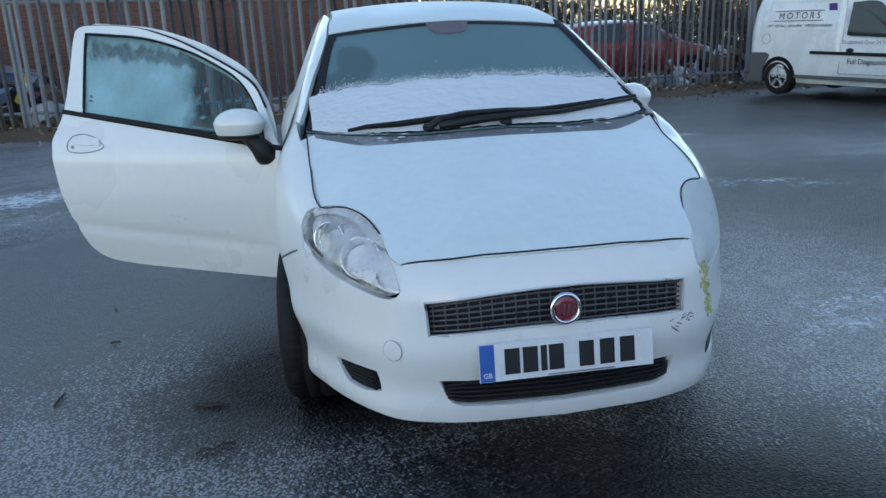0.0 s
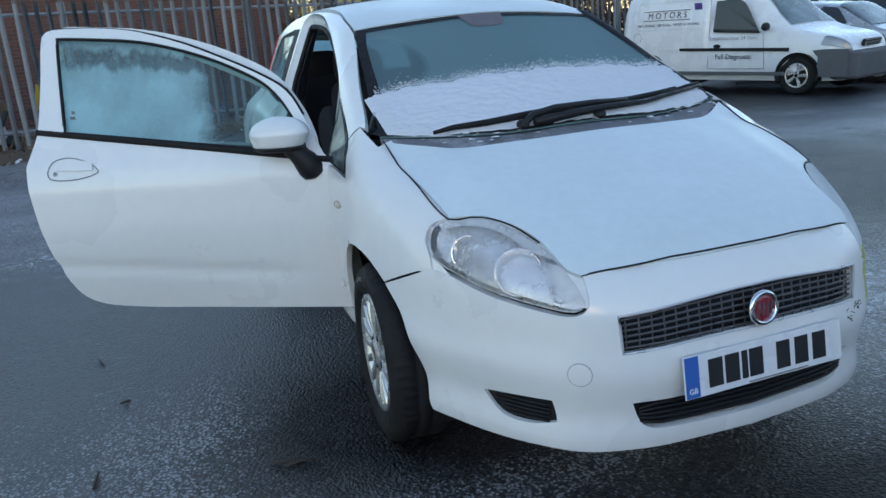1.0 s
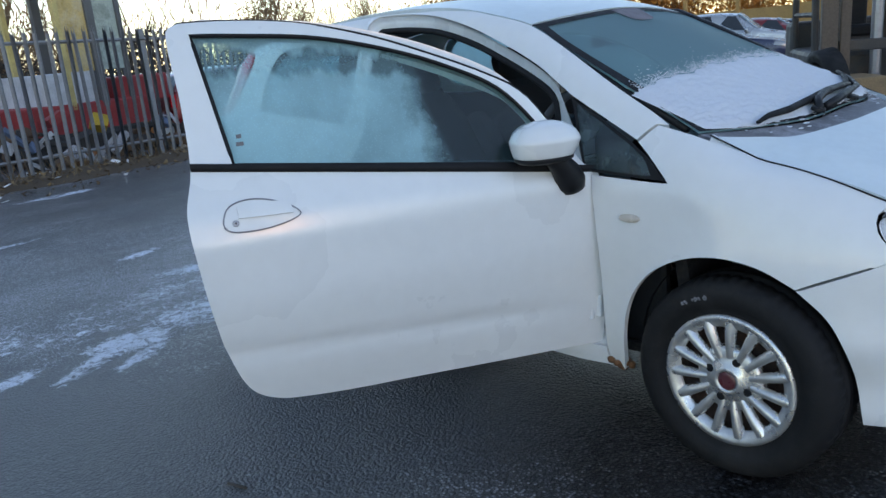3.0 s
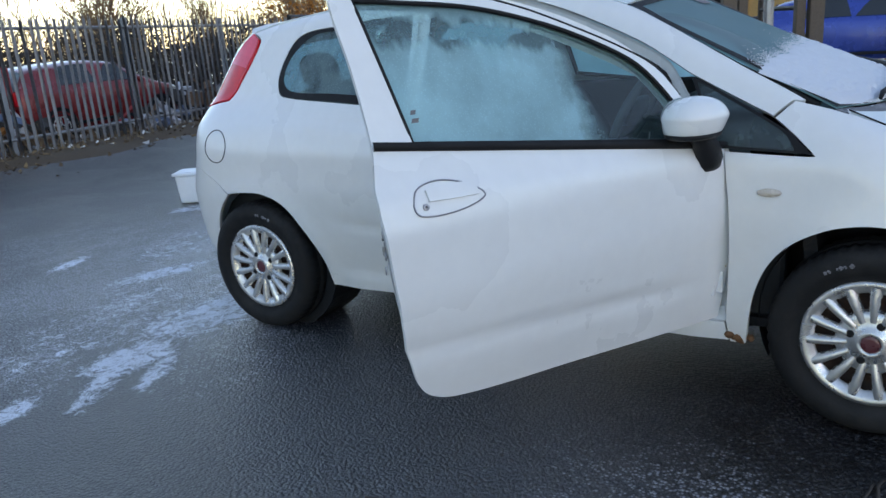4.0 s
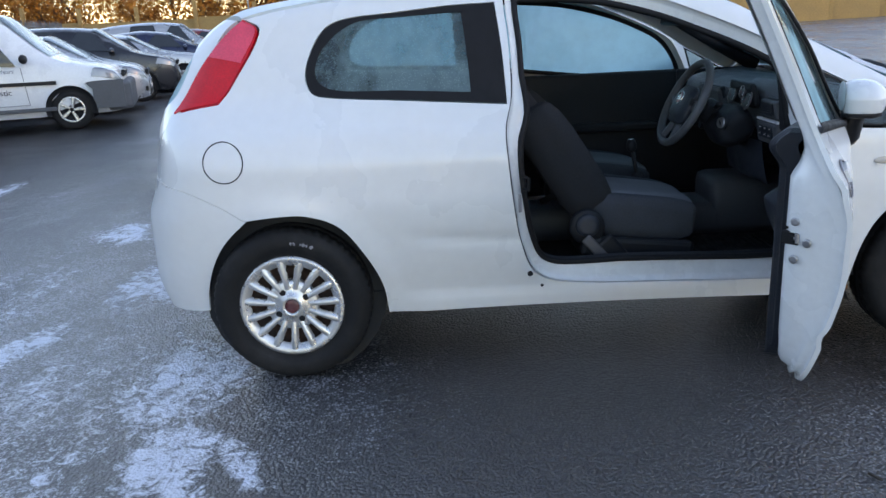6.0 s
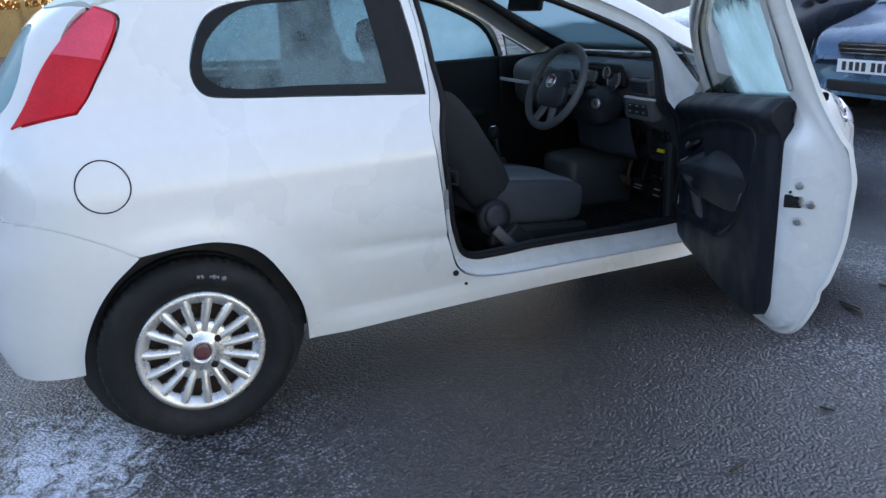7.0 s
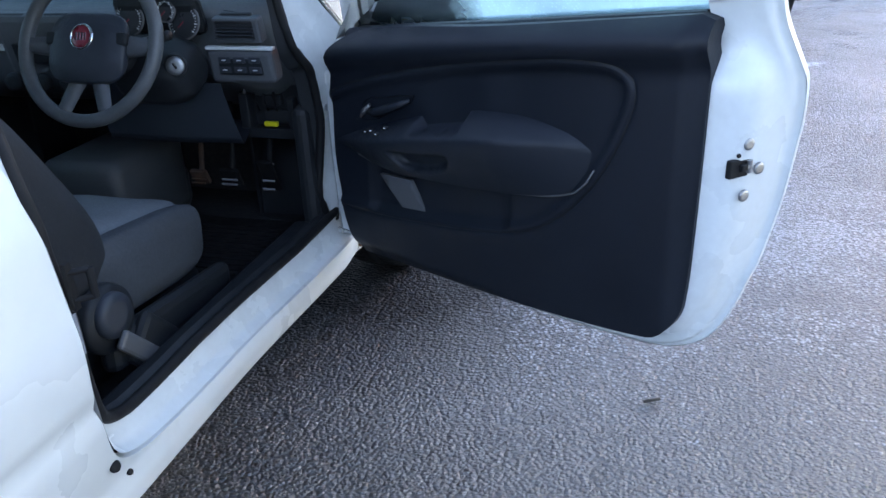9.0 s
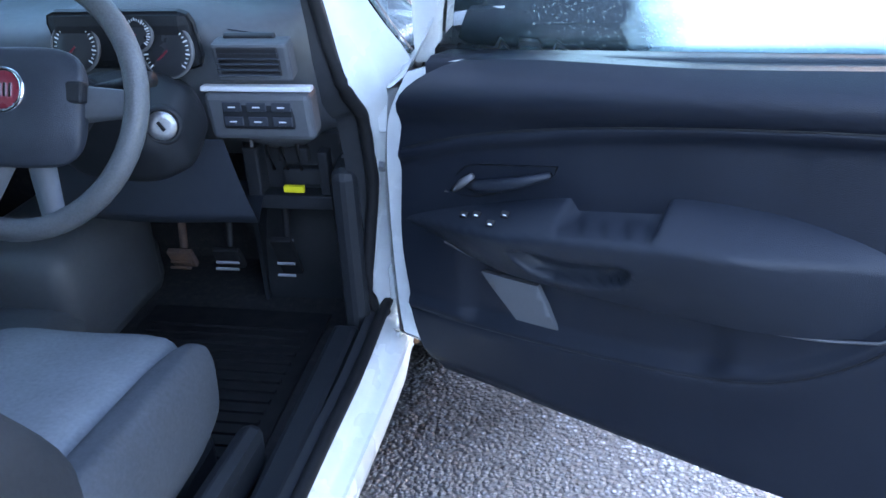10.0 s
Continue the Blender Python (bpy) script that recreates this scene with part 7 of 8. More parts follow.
for side in (-1, 1):
    pts = [(side * .655, .20, 1.0), (side * .62, .44, 1.12), (side * .57, .69, 1.262), (side * .535, .84, 1.338), (side * .52, 1.1, 1.385), (side * .51, 1.6, 1.39)]
    wide = 1.0 if side < 0 else 2.8
    tube("pillar_trim", pts, [.014 * wide, .010 * wide, .009 * wide, .009 * wide, .010, .012], TRIM_DARK, car, False, 8, "dark pillar lining")
    tube("b_pillar_trim", [(side * .67, 1.68, .40), (side * .685, 1.70, .95), (side * .60, 1.70, 1.22), (side * .53, 1.69, 1.38)], [.05, .05, .045, .03], TRIM_DARK, car, False, 8, "dark centre pillar lining")


def pad(name, c, s, rot, mat, parent, label="", r=.05, dent=0.0):
    """A stuffed block: rounded edges, a slightly swollen top."""
    bm = bmesh.new()
    bmesh.ops.create_cube(bm, size=1)
    bmesh.ops.subdivide_edges(bm, edges=bm.edges[:], cuts=5, use_grid_fill=True)
    for v in bm.verts:
        x, y, z = v.co
        k = 1 - 0.16 * ((2 * abs(x)) ** 4 + (2 * abs(y)) ** 4 + (2 * abs(z)) ** 4) / 2
        kx = 1 - r / s[0] * ((2 * abs(y)) ** 6 + (2 * abs(z)) ** 6)
        ky = 1 - r / s[1] * ((2 * abs(x)) ** 6 + (2 * abs(z)) ** 6)
        kz = 1 - r / s[2] * ((2 * abs(x)) ** 6 + (2 * abs(y)) ** 6)
        v.co = (x * kx, y * ky, z * kz - dent / s[2] * max(0, 1 - (2.4 * x) ** 2) * (1 if z > .3 else 0))
    bmesh.ops.transform(bm, matrix=pose(*c, *rot) @ Matrix.Diagonal((*s, 1)), verts=bm.verts)
    o = part(name, bm, mat, parent, label, True)
    md = o.modifiers.new("soft", "SUBSURF")
    md.levels = md.render_levels = 1
    return o


def front_seat(x):
    s = new("front_seat")
    s.parent = car
    tagged(s, "charcoal cloth front seat with black side bolsters")
    pad("cushion", (0, 1.125, .520), (.35, .50, .17), (8, 0, 0), FABRIC, s, "ribbed grey cloth cushion", .016, .008)
    for k in (-1, 1):
        pad("cushion_bolster", (k * .200, 1.135, .510), (.082, .50, .178), (8, 0, k * -3), FABRIC_MID, s, "blue-grey cloth bolster", .022)
        pad("back_bolster", (k * .205, 1.425, .745), (.125, .21, .52), (-33, 0, k * -5), FABRIC_DARK, s, "", .035)
    pad("backrest", (0, 1.485, .815), (.36, .13, .66), (-33, 0, 0), FABRIC_DARK, s, "black cloth backrest", .035)
    pad("headrest", (0, 1.675, 1.165), (.26, .10, .19), (-20, 0, 0), FABRIC_DARK, s, "black headrest", .035)
    for k in (-.06, .06):
        bm = bmesh.new()
        rod(bm, (k, 1.63, 1.02), (k, 1.665, 1.10), .007)
        part("headrest_post", bm, STEEL, s)
    bm = bmesh.new()
    box(bm, (0, 1.12, .35), (.40, .44, .10))
    part("seat_base", bm, TRIM_DARK, s, bevel=.03)
    for k in (-1, 1):
        bm = bmesh.new()
        box(bm, (k * .268, 1.14, .395), (.045, .46, .085), (6, 0, 0))
        part("side_cover", bm, TRIM_DARK, s, "black plastic side cover", bevel=.02)
    disc("recliner_cover", (-.262, 1.345, .495), (-1, 0, 0), .072, .024, TRIM_DARK, s, 28)
    disc("recliner_knob", (-.272, 1.345, .505), (-1, 0, 0), .048, .03, TRIM, s, 24, label="round recliner knob")
    bm = bmesh.new()
    box(bm, (-.306, 1.290, .385), (.016, .042, .200), (-42, 0, 0))
    part("lever", bm, SATIN_GREY, s, "grey plastic lever", bevel=.007)
    bm = bmesh.new()
    box(bm, (-.292, 1.245, .372), (.03, .115, .165), (-42, 0, 0))
    part("lever_guard", bm, TRIM_DARK, s, bevel=.014)
    s.matrix_basis = pose(x, 0, 0)
    return s


seat = front_seat(-.318)
other = copy_thing(seat, pose(.375, 0, 0))
other.parent = car
bench = new("rear_bench")
bench.parent = car
pad("cushion", (0, 2.02, .50), (1.16, .46, .16), (8, 0, 0), FABRIC_DARK, bench, "", .03)
pad("backrest", (0, 2.32, .82), (1.16, .14, .58), (-18, 0, 0), FABRIC_DARK, bench, "", .03)
for x in (-.34, .34):
    pad("headrest", (x, 2.42, 1.16), (.24, .09, .16), (-12, 0, 0), FABRIC_DARK, bench, "", .03)
tagged(bench, "black cloth rear bench seat")
bm = bmesh.new()
box(bm, (0, 2.66, .96), (1.1, .40, .03))
part("parcel_shelf", bm, TRIM_DARK, car, "black parcel shelf", bevel=.01)

# dashboard: a moulded section swept across the car
DASH = [(.10, .955), (.30, .985), (.50, .985), (.585, .965), (.612, .925), (.606, .86), (.600, .80), (.575, .76), (.50, .72), (.36, .66), (.22, .62)]
dl = curve_through([(0, y, z) for y, z in DASH], .02, False)
xs = np.linspace(-.66, .66, 45)
vs, fs = [], []
for x in xs:
    hood_ = .045 * math.exp(-((x + .36) / .15) ** 4)
    mid_ = .03 * math.exp(-(x / .16) ** 4)
    far = 1 - .35 * max(0, (abs(x) - .5) / .16) ** 2
    for p in dl:
        bulge = max(0, 1 - abs(p[1] - .55) / .25)
        foot = 1 if p[2] > .74 else 0
        vs.append((x, p[1] * far + mid_ * bulge + (.03 * math.exp(-((x + .36) / .16) ** 4) if p[2] > .93 else 0), p[2] + hood_ * max(0, 1 - abs(p[1] - .54) / .16)))
m = len(dl)
for i in range(len(xs) - 1):
    fs += [(i * m + k, i * m + k + 1, (i + 1) * m + k + 1, (i + 1) * m + k) for k in range(m - 1)]
dash = mesh_object("dashboard", vs, [f[::-1] for f in fs], DASH_GREY, car, True, "grey moulded dashboard")
bm = bmesh.new()
box(bm, (.38, .628, .875), (.50, .012, .018), (0, 0, 0))
part("dash_strip", bm, PALE_SILVER, dash, "silver strip across the dashboard", bevel=.004)
# driver's side vent module
bm = bmesh.new()
box(bm, (-.497, .595, .828), (.185, .05, .085), (-8, 0, 0))
mod = part("switch_panel", bm, DASH_GREY, dash, "grey switch panel", bevel=.010)
bm = bmesh.new()
box(bm, (-.497, .612, .874), (.192, .02, .009))
part("silver_strip", bm, PALE_SILVER, dash, "thin silver strip", bevel=.003)
bm = bmesh.new()
box(bm, (-.497, .620, .832), (.125, .006, .052))
part("button_plate", bm, TRIM_DARK, mod, bevel=.004)
for i, x in enumerate((-.54, -.497, -.454)):
    for z in (.845, .820):
        bm = bmesh.new()
        box(bm, (x, .624, z), (.034, .004, .016))
        b_ = part("button", bm, TRIM, mod, bevel=.002)
        bm = bmesh.new()
        box(bm, (x, .6265, z), (.012, .001, .002))
        part("button_mark", bm, WHITE_MARK, b_)
bm = bmesh.new()
box(bm, (-.497, .600, .920), (.130, .035, .066), (-12, 0, 0))
vent = part("air_vent", bm, DASH_GREY, dash, "grey air vent with black slats", bevel=.006)
bm = bmesh.new()
box(bm, (-.494, .6145, .9195), (.106, .010, .052), (-12, 0, 0))
part("vent_recess", bm, LETTER, vent, bevel=.004)
for k in range(6):
    bm = bmesh.new()
    box(bm, (-.494, .6215 - .0018 * (k - 2.5), .8985 + .0085 * k), (.104, .008, .0026), (25, 0, 0))
    part("slat", bm, TRIM, vent)
bm = bmesh.new()
box(bm, (-.492, .592, .950), (.090, .012, .024), (-40, 0, 0))
v2 = part("demist_vent", bm, LETTER, dash, bevel=.004)
for k in range(4):
    bm = bmesh.new()
    box(bm, (-.492, .601 - .005 * k, .944 + .005 * k), (.080, .003, .0022), (0, -8, 0))
    part("slat", bm, TRIM, v2)
# open fuse box below it
bm = bmesh.new()
box(bm, (-.49, .47, .665), (.20, .03, .15))
fuse = part("fuse_box", bm, TRIM_DARK, car, "open black fuse box", bevel=.005)
for c_, s_ in (((-.49, .500, .608), (.17, .05, .03)), ((-.42, .50, .66), (.03, .05, .12)), ((-.52, .492, .655), (.09, .03, .035)), ((-.50, .497, .70), (.06, .02, .03)), ((-.56, .495, .66), (.02, .04, .10))):
    bm = bmesh.new()
    box(bm, c_, s_)
    part("connector", bm, TRIM_DARK, fuse, bevel=.004)
bm = bmesh.new()
box(bm, (-.500, .522, .637), (.042, .012, .014))
part("yellow_clip", bm, YELLOW, fuse, "bright yellow clip", bevel=.003)
for k in range(7):
    bm = bmesh.new()
    box(bm, (-.43 - .022 * k, .515, .603 + .006 * (k % 2)), (.014, .012, .018))
    part("fuse", bm, BLACK if k % 3 else STEEL, fuse, bevel=.002)
for k in range(4):
    tube("wire", [(-.42 - .03 * k, .50, .75), (-.425 - .03 * k, .52, .71), (-.43 - .028 * k, .505, .67)], .004, GREY_MARK if k == 0 else RUBBER, fuse, False, 6)
# instruments
dial_face = material("dial_face", (0.02, 0.022, 0.026), 0.35, vary=0.1)
clus = bmesh.new()
box(clus, (-.305, .622, .955), (.25, .03, .10), (-14, 0, 0))
cluster = part("instrument_panel", clus, TRIM_DARK, dash, "instrument panel with round dials", bevel=.02)
for x, z, r in ((-.385, .942, .042), (-.228, .948, .040), (-.338, .968, .026)):
    c = Vector((x, .642, z))
    d_ = disc("dial", c, (0, 1, .25), r, .004, dial_face, cluster, 28)
    disc("dial_ring", c, (0, 1, .25), r + .003, .006, SATIN_GREY, cluster, 28, inner=r)
    for k in range(25):
        a = radians(-40 + 260 * k / 24)
        bm = bmesh.new()
        box(bm, (x + r * .84 * math.cos(a), .6475 - .25 * r * .84 * math.sin(a), z + r * .84 * math.sin(a)), (.0014 if k % 3 else .0022, .001, .004 if k % 3 else .007), (0, 90 - math.degrees(a), 0))
        part("tick", bm, WHITE_MARK, d_)
    bm = bmesh.new()
    box(bm, (x + r * .3, .649, z - r * .25), (.003, .001, r * .9), (0, 130, 0))
    part("needle", bm, RED, d_)


def shift(ob, v):
    for o in (ob, *ob.children_recursive):
        if o.type == "MESH":
            o.data.transform(Matrix.Translation(v))


for o in (mod, vent, v2, *[c for c in dash.children if c.name.startswith("silver_strip")]):
    shift(o, (-.063, .018, .008))
shift(fuse, (-.053, -.018, .008))
shift(cluster, (-.055, .03, .012))
# centre stack
bm = bmesh.new()
box(bm, (.03, .625, .875), (.28, .05, .20), (-10, 0, 0))
stack = part("centre_panel", bm, DASH_GREY, dash, "grey centre panel with radio and heater knobs", bevel=.02)
bm = bmesh.new()
box(bm, (.03, .655, .865), (.18, .012, .055), (-10, 0, 0))
part("radio", bm, TRIM_DARK, stack, bevel=.004)
bm = bmesh.new()
box(bm, (.03, .664, .878), (.08, .004, .014), (-10, 0, 0))
part("radio_display", bm, GREY_MARK, stack)
for x in (-.06, .03, .12):
    disc("heater_knob", (x, .672, .790), (0, 1, .18), .026, .022, TRIM_DARK, stack, 20)
for x in (-.055, .115):
    bm = bmesh.new()
    box(bm, (x, .642, .945), (.11, .02, .055), (-14, 0, 0))
    v3 = part("air_vent", bm, TRIM_DARK, stack, bevel=.006)
    for k in range(5):
        bm = bmesh.new()
        box(bm, (x, .655, .926 + .0095 * k), (.095, .008, .003))
        part("slat", bm, BLACK, v3)
# steering wheel
SW = Vector((-.318, .885, .935))
sw_turn = Matrix.Translation(SW) @ Vector((0, .895, .446)).to_track_quat("Z", "Y").to_matrix().to_4x4()
stw = new("steering_wheel")
stw.parent = car
stw.matrix_basis = sw_turn
tagged(stw, "worn black steering wheel with a red badge")
tube("rim", [(.178 * math.cos(a), .178 * math.sin(a), 0) for a in np.linspace(0, 2 * math.pi, 49)[:-1]], .0165, WORN_RIM, stw, True, 12, "worn dark grey rim")
for a0 in (0, 180, 250, 290):
    a = radians(a0)
    bm = bmesh.new()
    n_ = 6
    prev = None
    for i in range(n_):
        t = i / (n_ - 1)
        rr = .05 + .125 * t
        w = .030 - .012 * t if a0 in (0, 180) else .020 - .006 * t
        c = Vector((rr * math.cos(a), rr * math.sin(a), -.012 + .012 * t))
        s_ = Vector((-math.sin(a), math.cos(a), 0)) * w
        rowv = [bm.verts.new(c - s_ + Vector((0, 0, -.008))), bm.verts.new(c - s_ * .8 + Vector((0, 0, .008))), bm.verts.new(c + s_ * .8 + Vector((0, 0, .008))), bm.verts.new(c + s_ + Vector((0, 0, -.008)))]
        if prev:
            for k in range(3):
                bm.faces.new((prev[k], prev[k + 1], rowv[k + 1], rowv[k]))
        prev = rowv
    part("spoke", bm, DASH_GREY, stw, "", True)
pad("airbag_cover", (0, -.008, .0), (.205, .165, .055), (0, 0, 0), TRIM, stw, "charcoal airbag cover", .022)
disc("wheel_badge", (0, .012, .026), (0, 0, 1), .027, .004, RED, stw, 28, label="red round badge")
disc("badge_ring", (0, .012, .026), (0, 0, 1), .031, .005, CHROME, stw, 28, inner=.026)
for k in range(4):
    bm = bmesh.new()
    box(bm, (-.012 + .008 * k, .012, .031), (.003, .018, .002))
    part("badge_stroke", bm, CHROME, stw)
for sx in (-1, 1):
    bm = bmesh.new()
    box(bm, (sx * .092, .012, .010), (.032, .030, .016))
    b_ = part("wheel_buttons", bm, TRIM_DARK, stw, "", bevel=.004)
bm = bmesh.new()
rod(bm, (-.318, .51, .75), (-.318, .81, .912), .058, .050, 16), rod(bm, (-.318, .60, .78), (-.318, .80, .90), .05, .05, 16)
col = part("steering_column", bm, TRIM_DARK, car, "black column shroud", bevel=.015)
pad("column_shroud", (-.372, .715, .842), (.225, .165, .150), (-28, 0, 0), TRIM_DARK, col, "rounded black shroud", .030)
disc("ignition_ring", (-.462, .772, .866), (-.35, .92, .15), .031, .012, TRIM_DARK, col, 24, inner=.024)
disc("ignition_lock", (-.462, .774, .866), (-.35, .92, .15), .023, .012, STEEL, col, 24, label="silver ignition lock")
bm = bmesh.new()
box(bm, (-.466, .786, .868), (.004, .004, .016), (0, 30, 0))
part("key_slot", bm, RUBBER, col)
for sx, z in ((-1, .93), (1, .93)):
    bm = bmesh.new()
    rod(bm, (-.318 + sx * .05, .77, .918), (-.318 + sx * .155, .795, z + .013), .010, .012, 10)
    part("stalk", bm, BLACK, col, "black column stalk", True)
# knee panel under the column
kx, kz = np.linspace(-.478, -.08, 16), np.linspace(.785, .612, 9)
vs = [(x - .03 * (.785 - z) / .17 * (x < -.47), .612 - .022 * ((.785 - z) / .17) ** 2 + .016 * math.exp(-((x + .30) / .13) ** 2), z) for x in kx for z in kz]
vs += [(x, .46, .640) for x in kx]
fs = [(i * 9 + k, i * 9 + k + 1, i * 9 + k + 10, i * 9 + k + 9) for i in range(15) for k in range(8)]
fs += [(i * 9 + 8, 144 + i, 144 + i + 1, i * 9 + 17) for i in range(15)]
mesh_object("knee_panel", vs, fs, TRIM, car, True, "charcoal lower dashboard panel")
# pedals and mat
for nm, x, z, w, h, mat in (("clutch_pedal", -.262, .455, .055, .050, RUST), ("brake_pedal", -.369, .46, .060, .058, RUBBER), ("accelerator_pedal", -.500, .47, .045, .115, RUBBER)):
    bm = bmesh.new()
    box(bm, (x, .46, z), (w, .014, h), (-25, 0, 0)), rod(bm, (x, .447, z + h * .3), (x + .01, .38, z + .24), .009)
    p_ = part(nm, bm, mat, car, "worn metal pedal" if mat is RUST else "black rubber pedal", bevel=.003)
    for k in range(4):
        bm = bmesh.new()
        box(bm, (x, .469 - .005 * (k - 1.5), z + (k - 1.5) * h * .22), (w * .85, .004, .005), (-25, 0, 0))
        part("tread", bm, GREY_MARK if mat is RUBBER else RUST, p_)
bm = bmesh.new()
box(bm, (-.36, .70, .304), (.42, .55, .008))
mat_ = part("rubber_mat", bm, RUBBER, car, "ribbed black rubber mat", bevel=.003)
for k in range(14):
    bm = bmesh.new()
    box(bm, (-.36, .50 + .030 * k, .311), (.36, .010, .006))
    part("mat_rib", bm, RUBBER, mat_)
# gear lever and handbrake
bm = bmesh.new()
rod(bm, (-.01, .98, .50), (-.016, 1.02, .69), .010), ball(bm, (-.016, 1.026, .712), (.024, .026, .032), 14)
gl = part("gear_lever", bm, TRIM_DARK, car, "black gear lever with a bright cap", smooth=True)
disc("knob_cap", (-.016, 1.03, .742), (0, .1, 1), .014, .003, CHROME, gl, 16)
bm = bmesh.new()
rod(bm, (-.01, .97, .44), (-.012, .995, .585), .085, .022, 14)
part("gear_gaiter", bm, FABRIC_DARK, car, "soft black gear gaiter", smooth=True)
bm = bmesh.new()
rod(bm, (0, 1.45, .46), (0, 1.22, .55), .016)
part("handbrake", bm, TRIM_DARK, car, smooth=True)
# inside mirror
bm = bmesh.new()
box(bm, (-.03, .855, 1.272), (.23, .035, .065), (12, 0, 6)), rod(bm, (-.02, .83, 1.29), (-.02, .78, 1.335), .012)
part("interior_mirror", bm, BLACK, car, "black inside mirror", bevel=.012)

# ---------- wipers ----------
def on_screen(pts, off):
    P = np.array([(x, y) for x, y in pts])
    p, _ = cast(np.stack((P[:, 0], P[:, 1], np.full(len(P), 1.9)), 1), np.tile((0, 0, -1.0), (len(P), 1)), 0, 1.3, 60)
    return [Vector(v) for v in p + np.reshape(off, (-1, 1)) * normals(p)]


arm1 = tube("wiper_arm", on_screen([(.655, .200), (.50, .122), (.272, .026), (.08, -.004), (-.04, -.022), (-.20, -.030)], [.018, .020, .024, .028, .028, .022]), [.006, .007, .009, .012, .014, .014], BLACK, car, False, 8, "black wiper arm")
tube("wiper_blade", on_screen([(.655, .214), (.56, .168), (.45, .112), (.30, .050)], .020), .007, RUBBER, arm1, False, 6)
arm2 = tube("wiper_arm", on_screen([(-.245, -.026), (-.19, .006), (-.10, .018), (.06, .022), (.20, .034)], [.018, .030, .034, .034, .028]), [.014, .013, .012, .010, .008], BLACK, car, False, 8, "black wiper arm")
tube("wiper_blade", on_screen([(-.53, .052), (-.46, .050), (-.35, .030), (-.20, .026), (-.02, .034), (.22, .048), (.36, .090), (.49, .142)], .020), [.006, .009, .011, .012, .012, .011, .009, .007], RUBBER, arm2, False, 8)
for c in ((.05, -.03), (-.24, -.02)):
    q_ = on_screen([c], .012)[0]
    disc("wiper_pivot", q_, (0, -.3, 1), .022, .012, BLACK, car, 18)

# dark shut lines along the bonnet's sides and round the lamps' upper edge
for side in (-1, 1):
    run = curve_through([(side * -p[0], p[1], p[2]) for p in ((-.490, -.582, .77), (-.525, -.493, .80), (-.579, -.423, .82), (-.660, -.365, .82), (-.680, -.115, .909), (-.684, .118, .966))], .03, False)
    tube("bonnet_side_gap", on_screen([(p[0], p[1]) for p in run], .0012), .0026, RUBBER, car, False, 5, "thin dark shut line")
# ---------- snow on the windscreen ----------
def snow_edge(x):
    """How far up the glass the snow reaches."""
    return .335 + .12 * x * x + .006 * math.sin(x * 23) + .005 * math.sin(x * 61 + 1)


N_X, N_Y = 150, 60
cells = {}
pts, idx = [], {}
half_at = lambda y: float(np.interp(y, (-.02, .07, .16, .22, .44), (.25, .52, .655, .645, .60)))
front_at = lambda x: float(np.interp(abs(x), (0, .28, .50, .60, .66), (-.022, -.008, .050, .100, .140)))
grid_pts = []
for i in range(N_X + 1):
    u = -1 + 2 * i / N_X
    for j in range(N_Y + 1):
        v = j / N_Y
        x = u * .665
        y0 = front_at(x)
        y1 = max(snow_edge(x) + .012 * noise.noise(Vector((x * 22, 0, 3))) + .010 * noise.noise(Vector((x * 70, 1, 3))), y0 + .03)
        grid_pts.append((x, y0 + (y1 - y0) * v, v, u))
offs = []
for x, y, v, u in grid_pts:
    rim_ = min(1, v * 9) * min(1, (1 - v) * 12 + .0) * min(1, (1 - abs(u)) * 22)
    lump = .55 + .30 * noise.noise(Vector((x * 9, y * 26, 0))) + .35 * noise.noise(Vector((x * 30, y * 70, 5))) + .25 * noise.noise(Vector((x * 90, y * 130, 9)))
    offs.append(-.003 + .020 * rim_ ** .5 * max(.25, lump) * (1 - .55 * v))
P = on_screen([(g[0], g[1]) for g in grid_pts], offs)
fs = [(i * (N_Y + 1) + j, (i + 1) * (N_Y + 1) + j, (i + 1) * (N_Y + 1) + j + 1, i * (N_Y + 1) + j + 1) for i in range(N_X) for j in range(N_Y)]
snow = mesh_object("snow_layer", P, fs, SNOW, None, True)
tagged(snow, "thin layer of crusted snow on the lower windscreen", "snow", kind="stuff")
# crumbs along its upper edge
rng = random.Random(5)
cx = [(rng.uniform(-.62, .62), rng.expovariate(1 / .014)) for _ in range(2600)]
cp = on_screen([(x, snow_edge(x) + d) for x, d in cx], .000)
bm = bmesh.new()
for p in cp:
    s_ = rng.uniform(.0007, .0022)
    bmesh.ops.create_icosphere(bm, subdivisions=1, radius=s_, matrix=Matrix.Translation(p) @ Matrix.Diagonal((1.6, 1.2, .7, 1)))
crumbs = part("snow_crumbs", bm, SNOW, None, "", True)
tagged(crumbs, "loose crumbs of snow on the windscreen", "snow", kind="stuff")
# snow round the wiper arms and on the scuttle
bm = bmesh.new()
for k in range(70):
    x = rng.uniform(-.60, .64)
    y = front_at(x) - rng.expovariate(1 / .02) + .01
    cells[k] = (x, max(y, -.10 + .42 * x * x))
for p in on_screen(list(cells.values()), .000):
    s_ = rng.uniform(.003, .009)
    bmesh.ops.create_icosphere(bm, subdivisions=1, radius=s_, matrix=Matrix.Translation(p) @ Matrix.Diagonal((2.0, 1.2, .3, 1)))
sc = part("scuttle_snow", bm, SNOW, None, "", True)
tagged(sc, "scraps of snow round the wiper arms", "snow", kind="stuff")

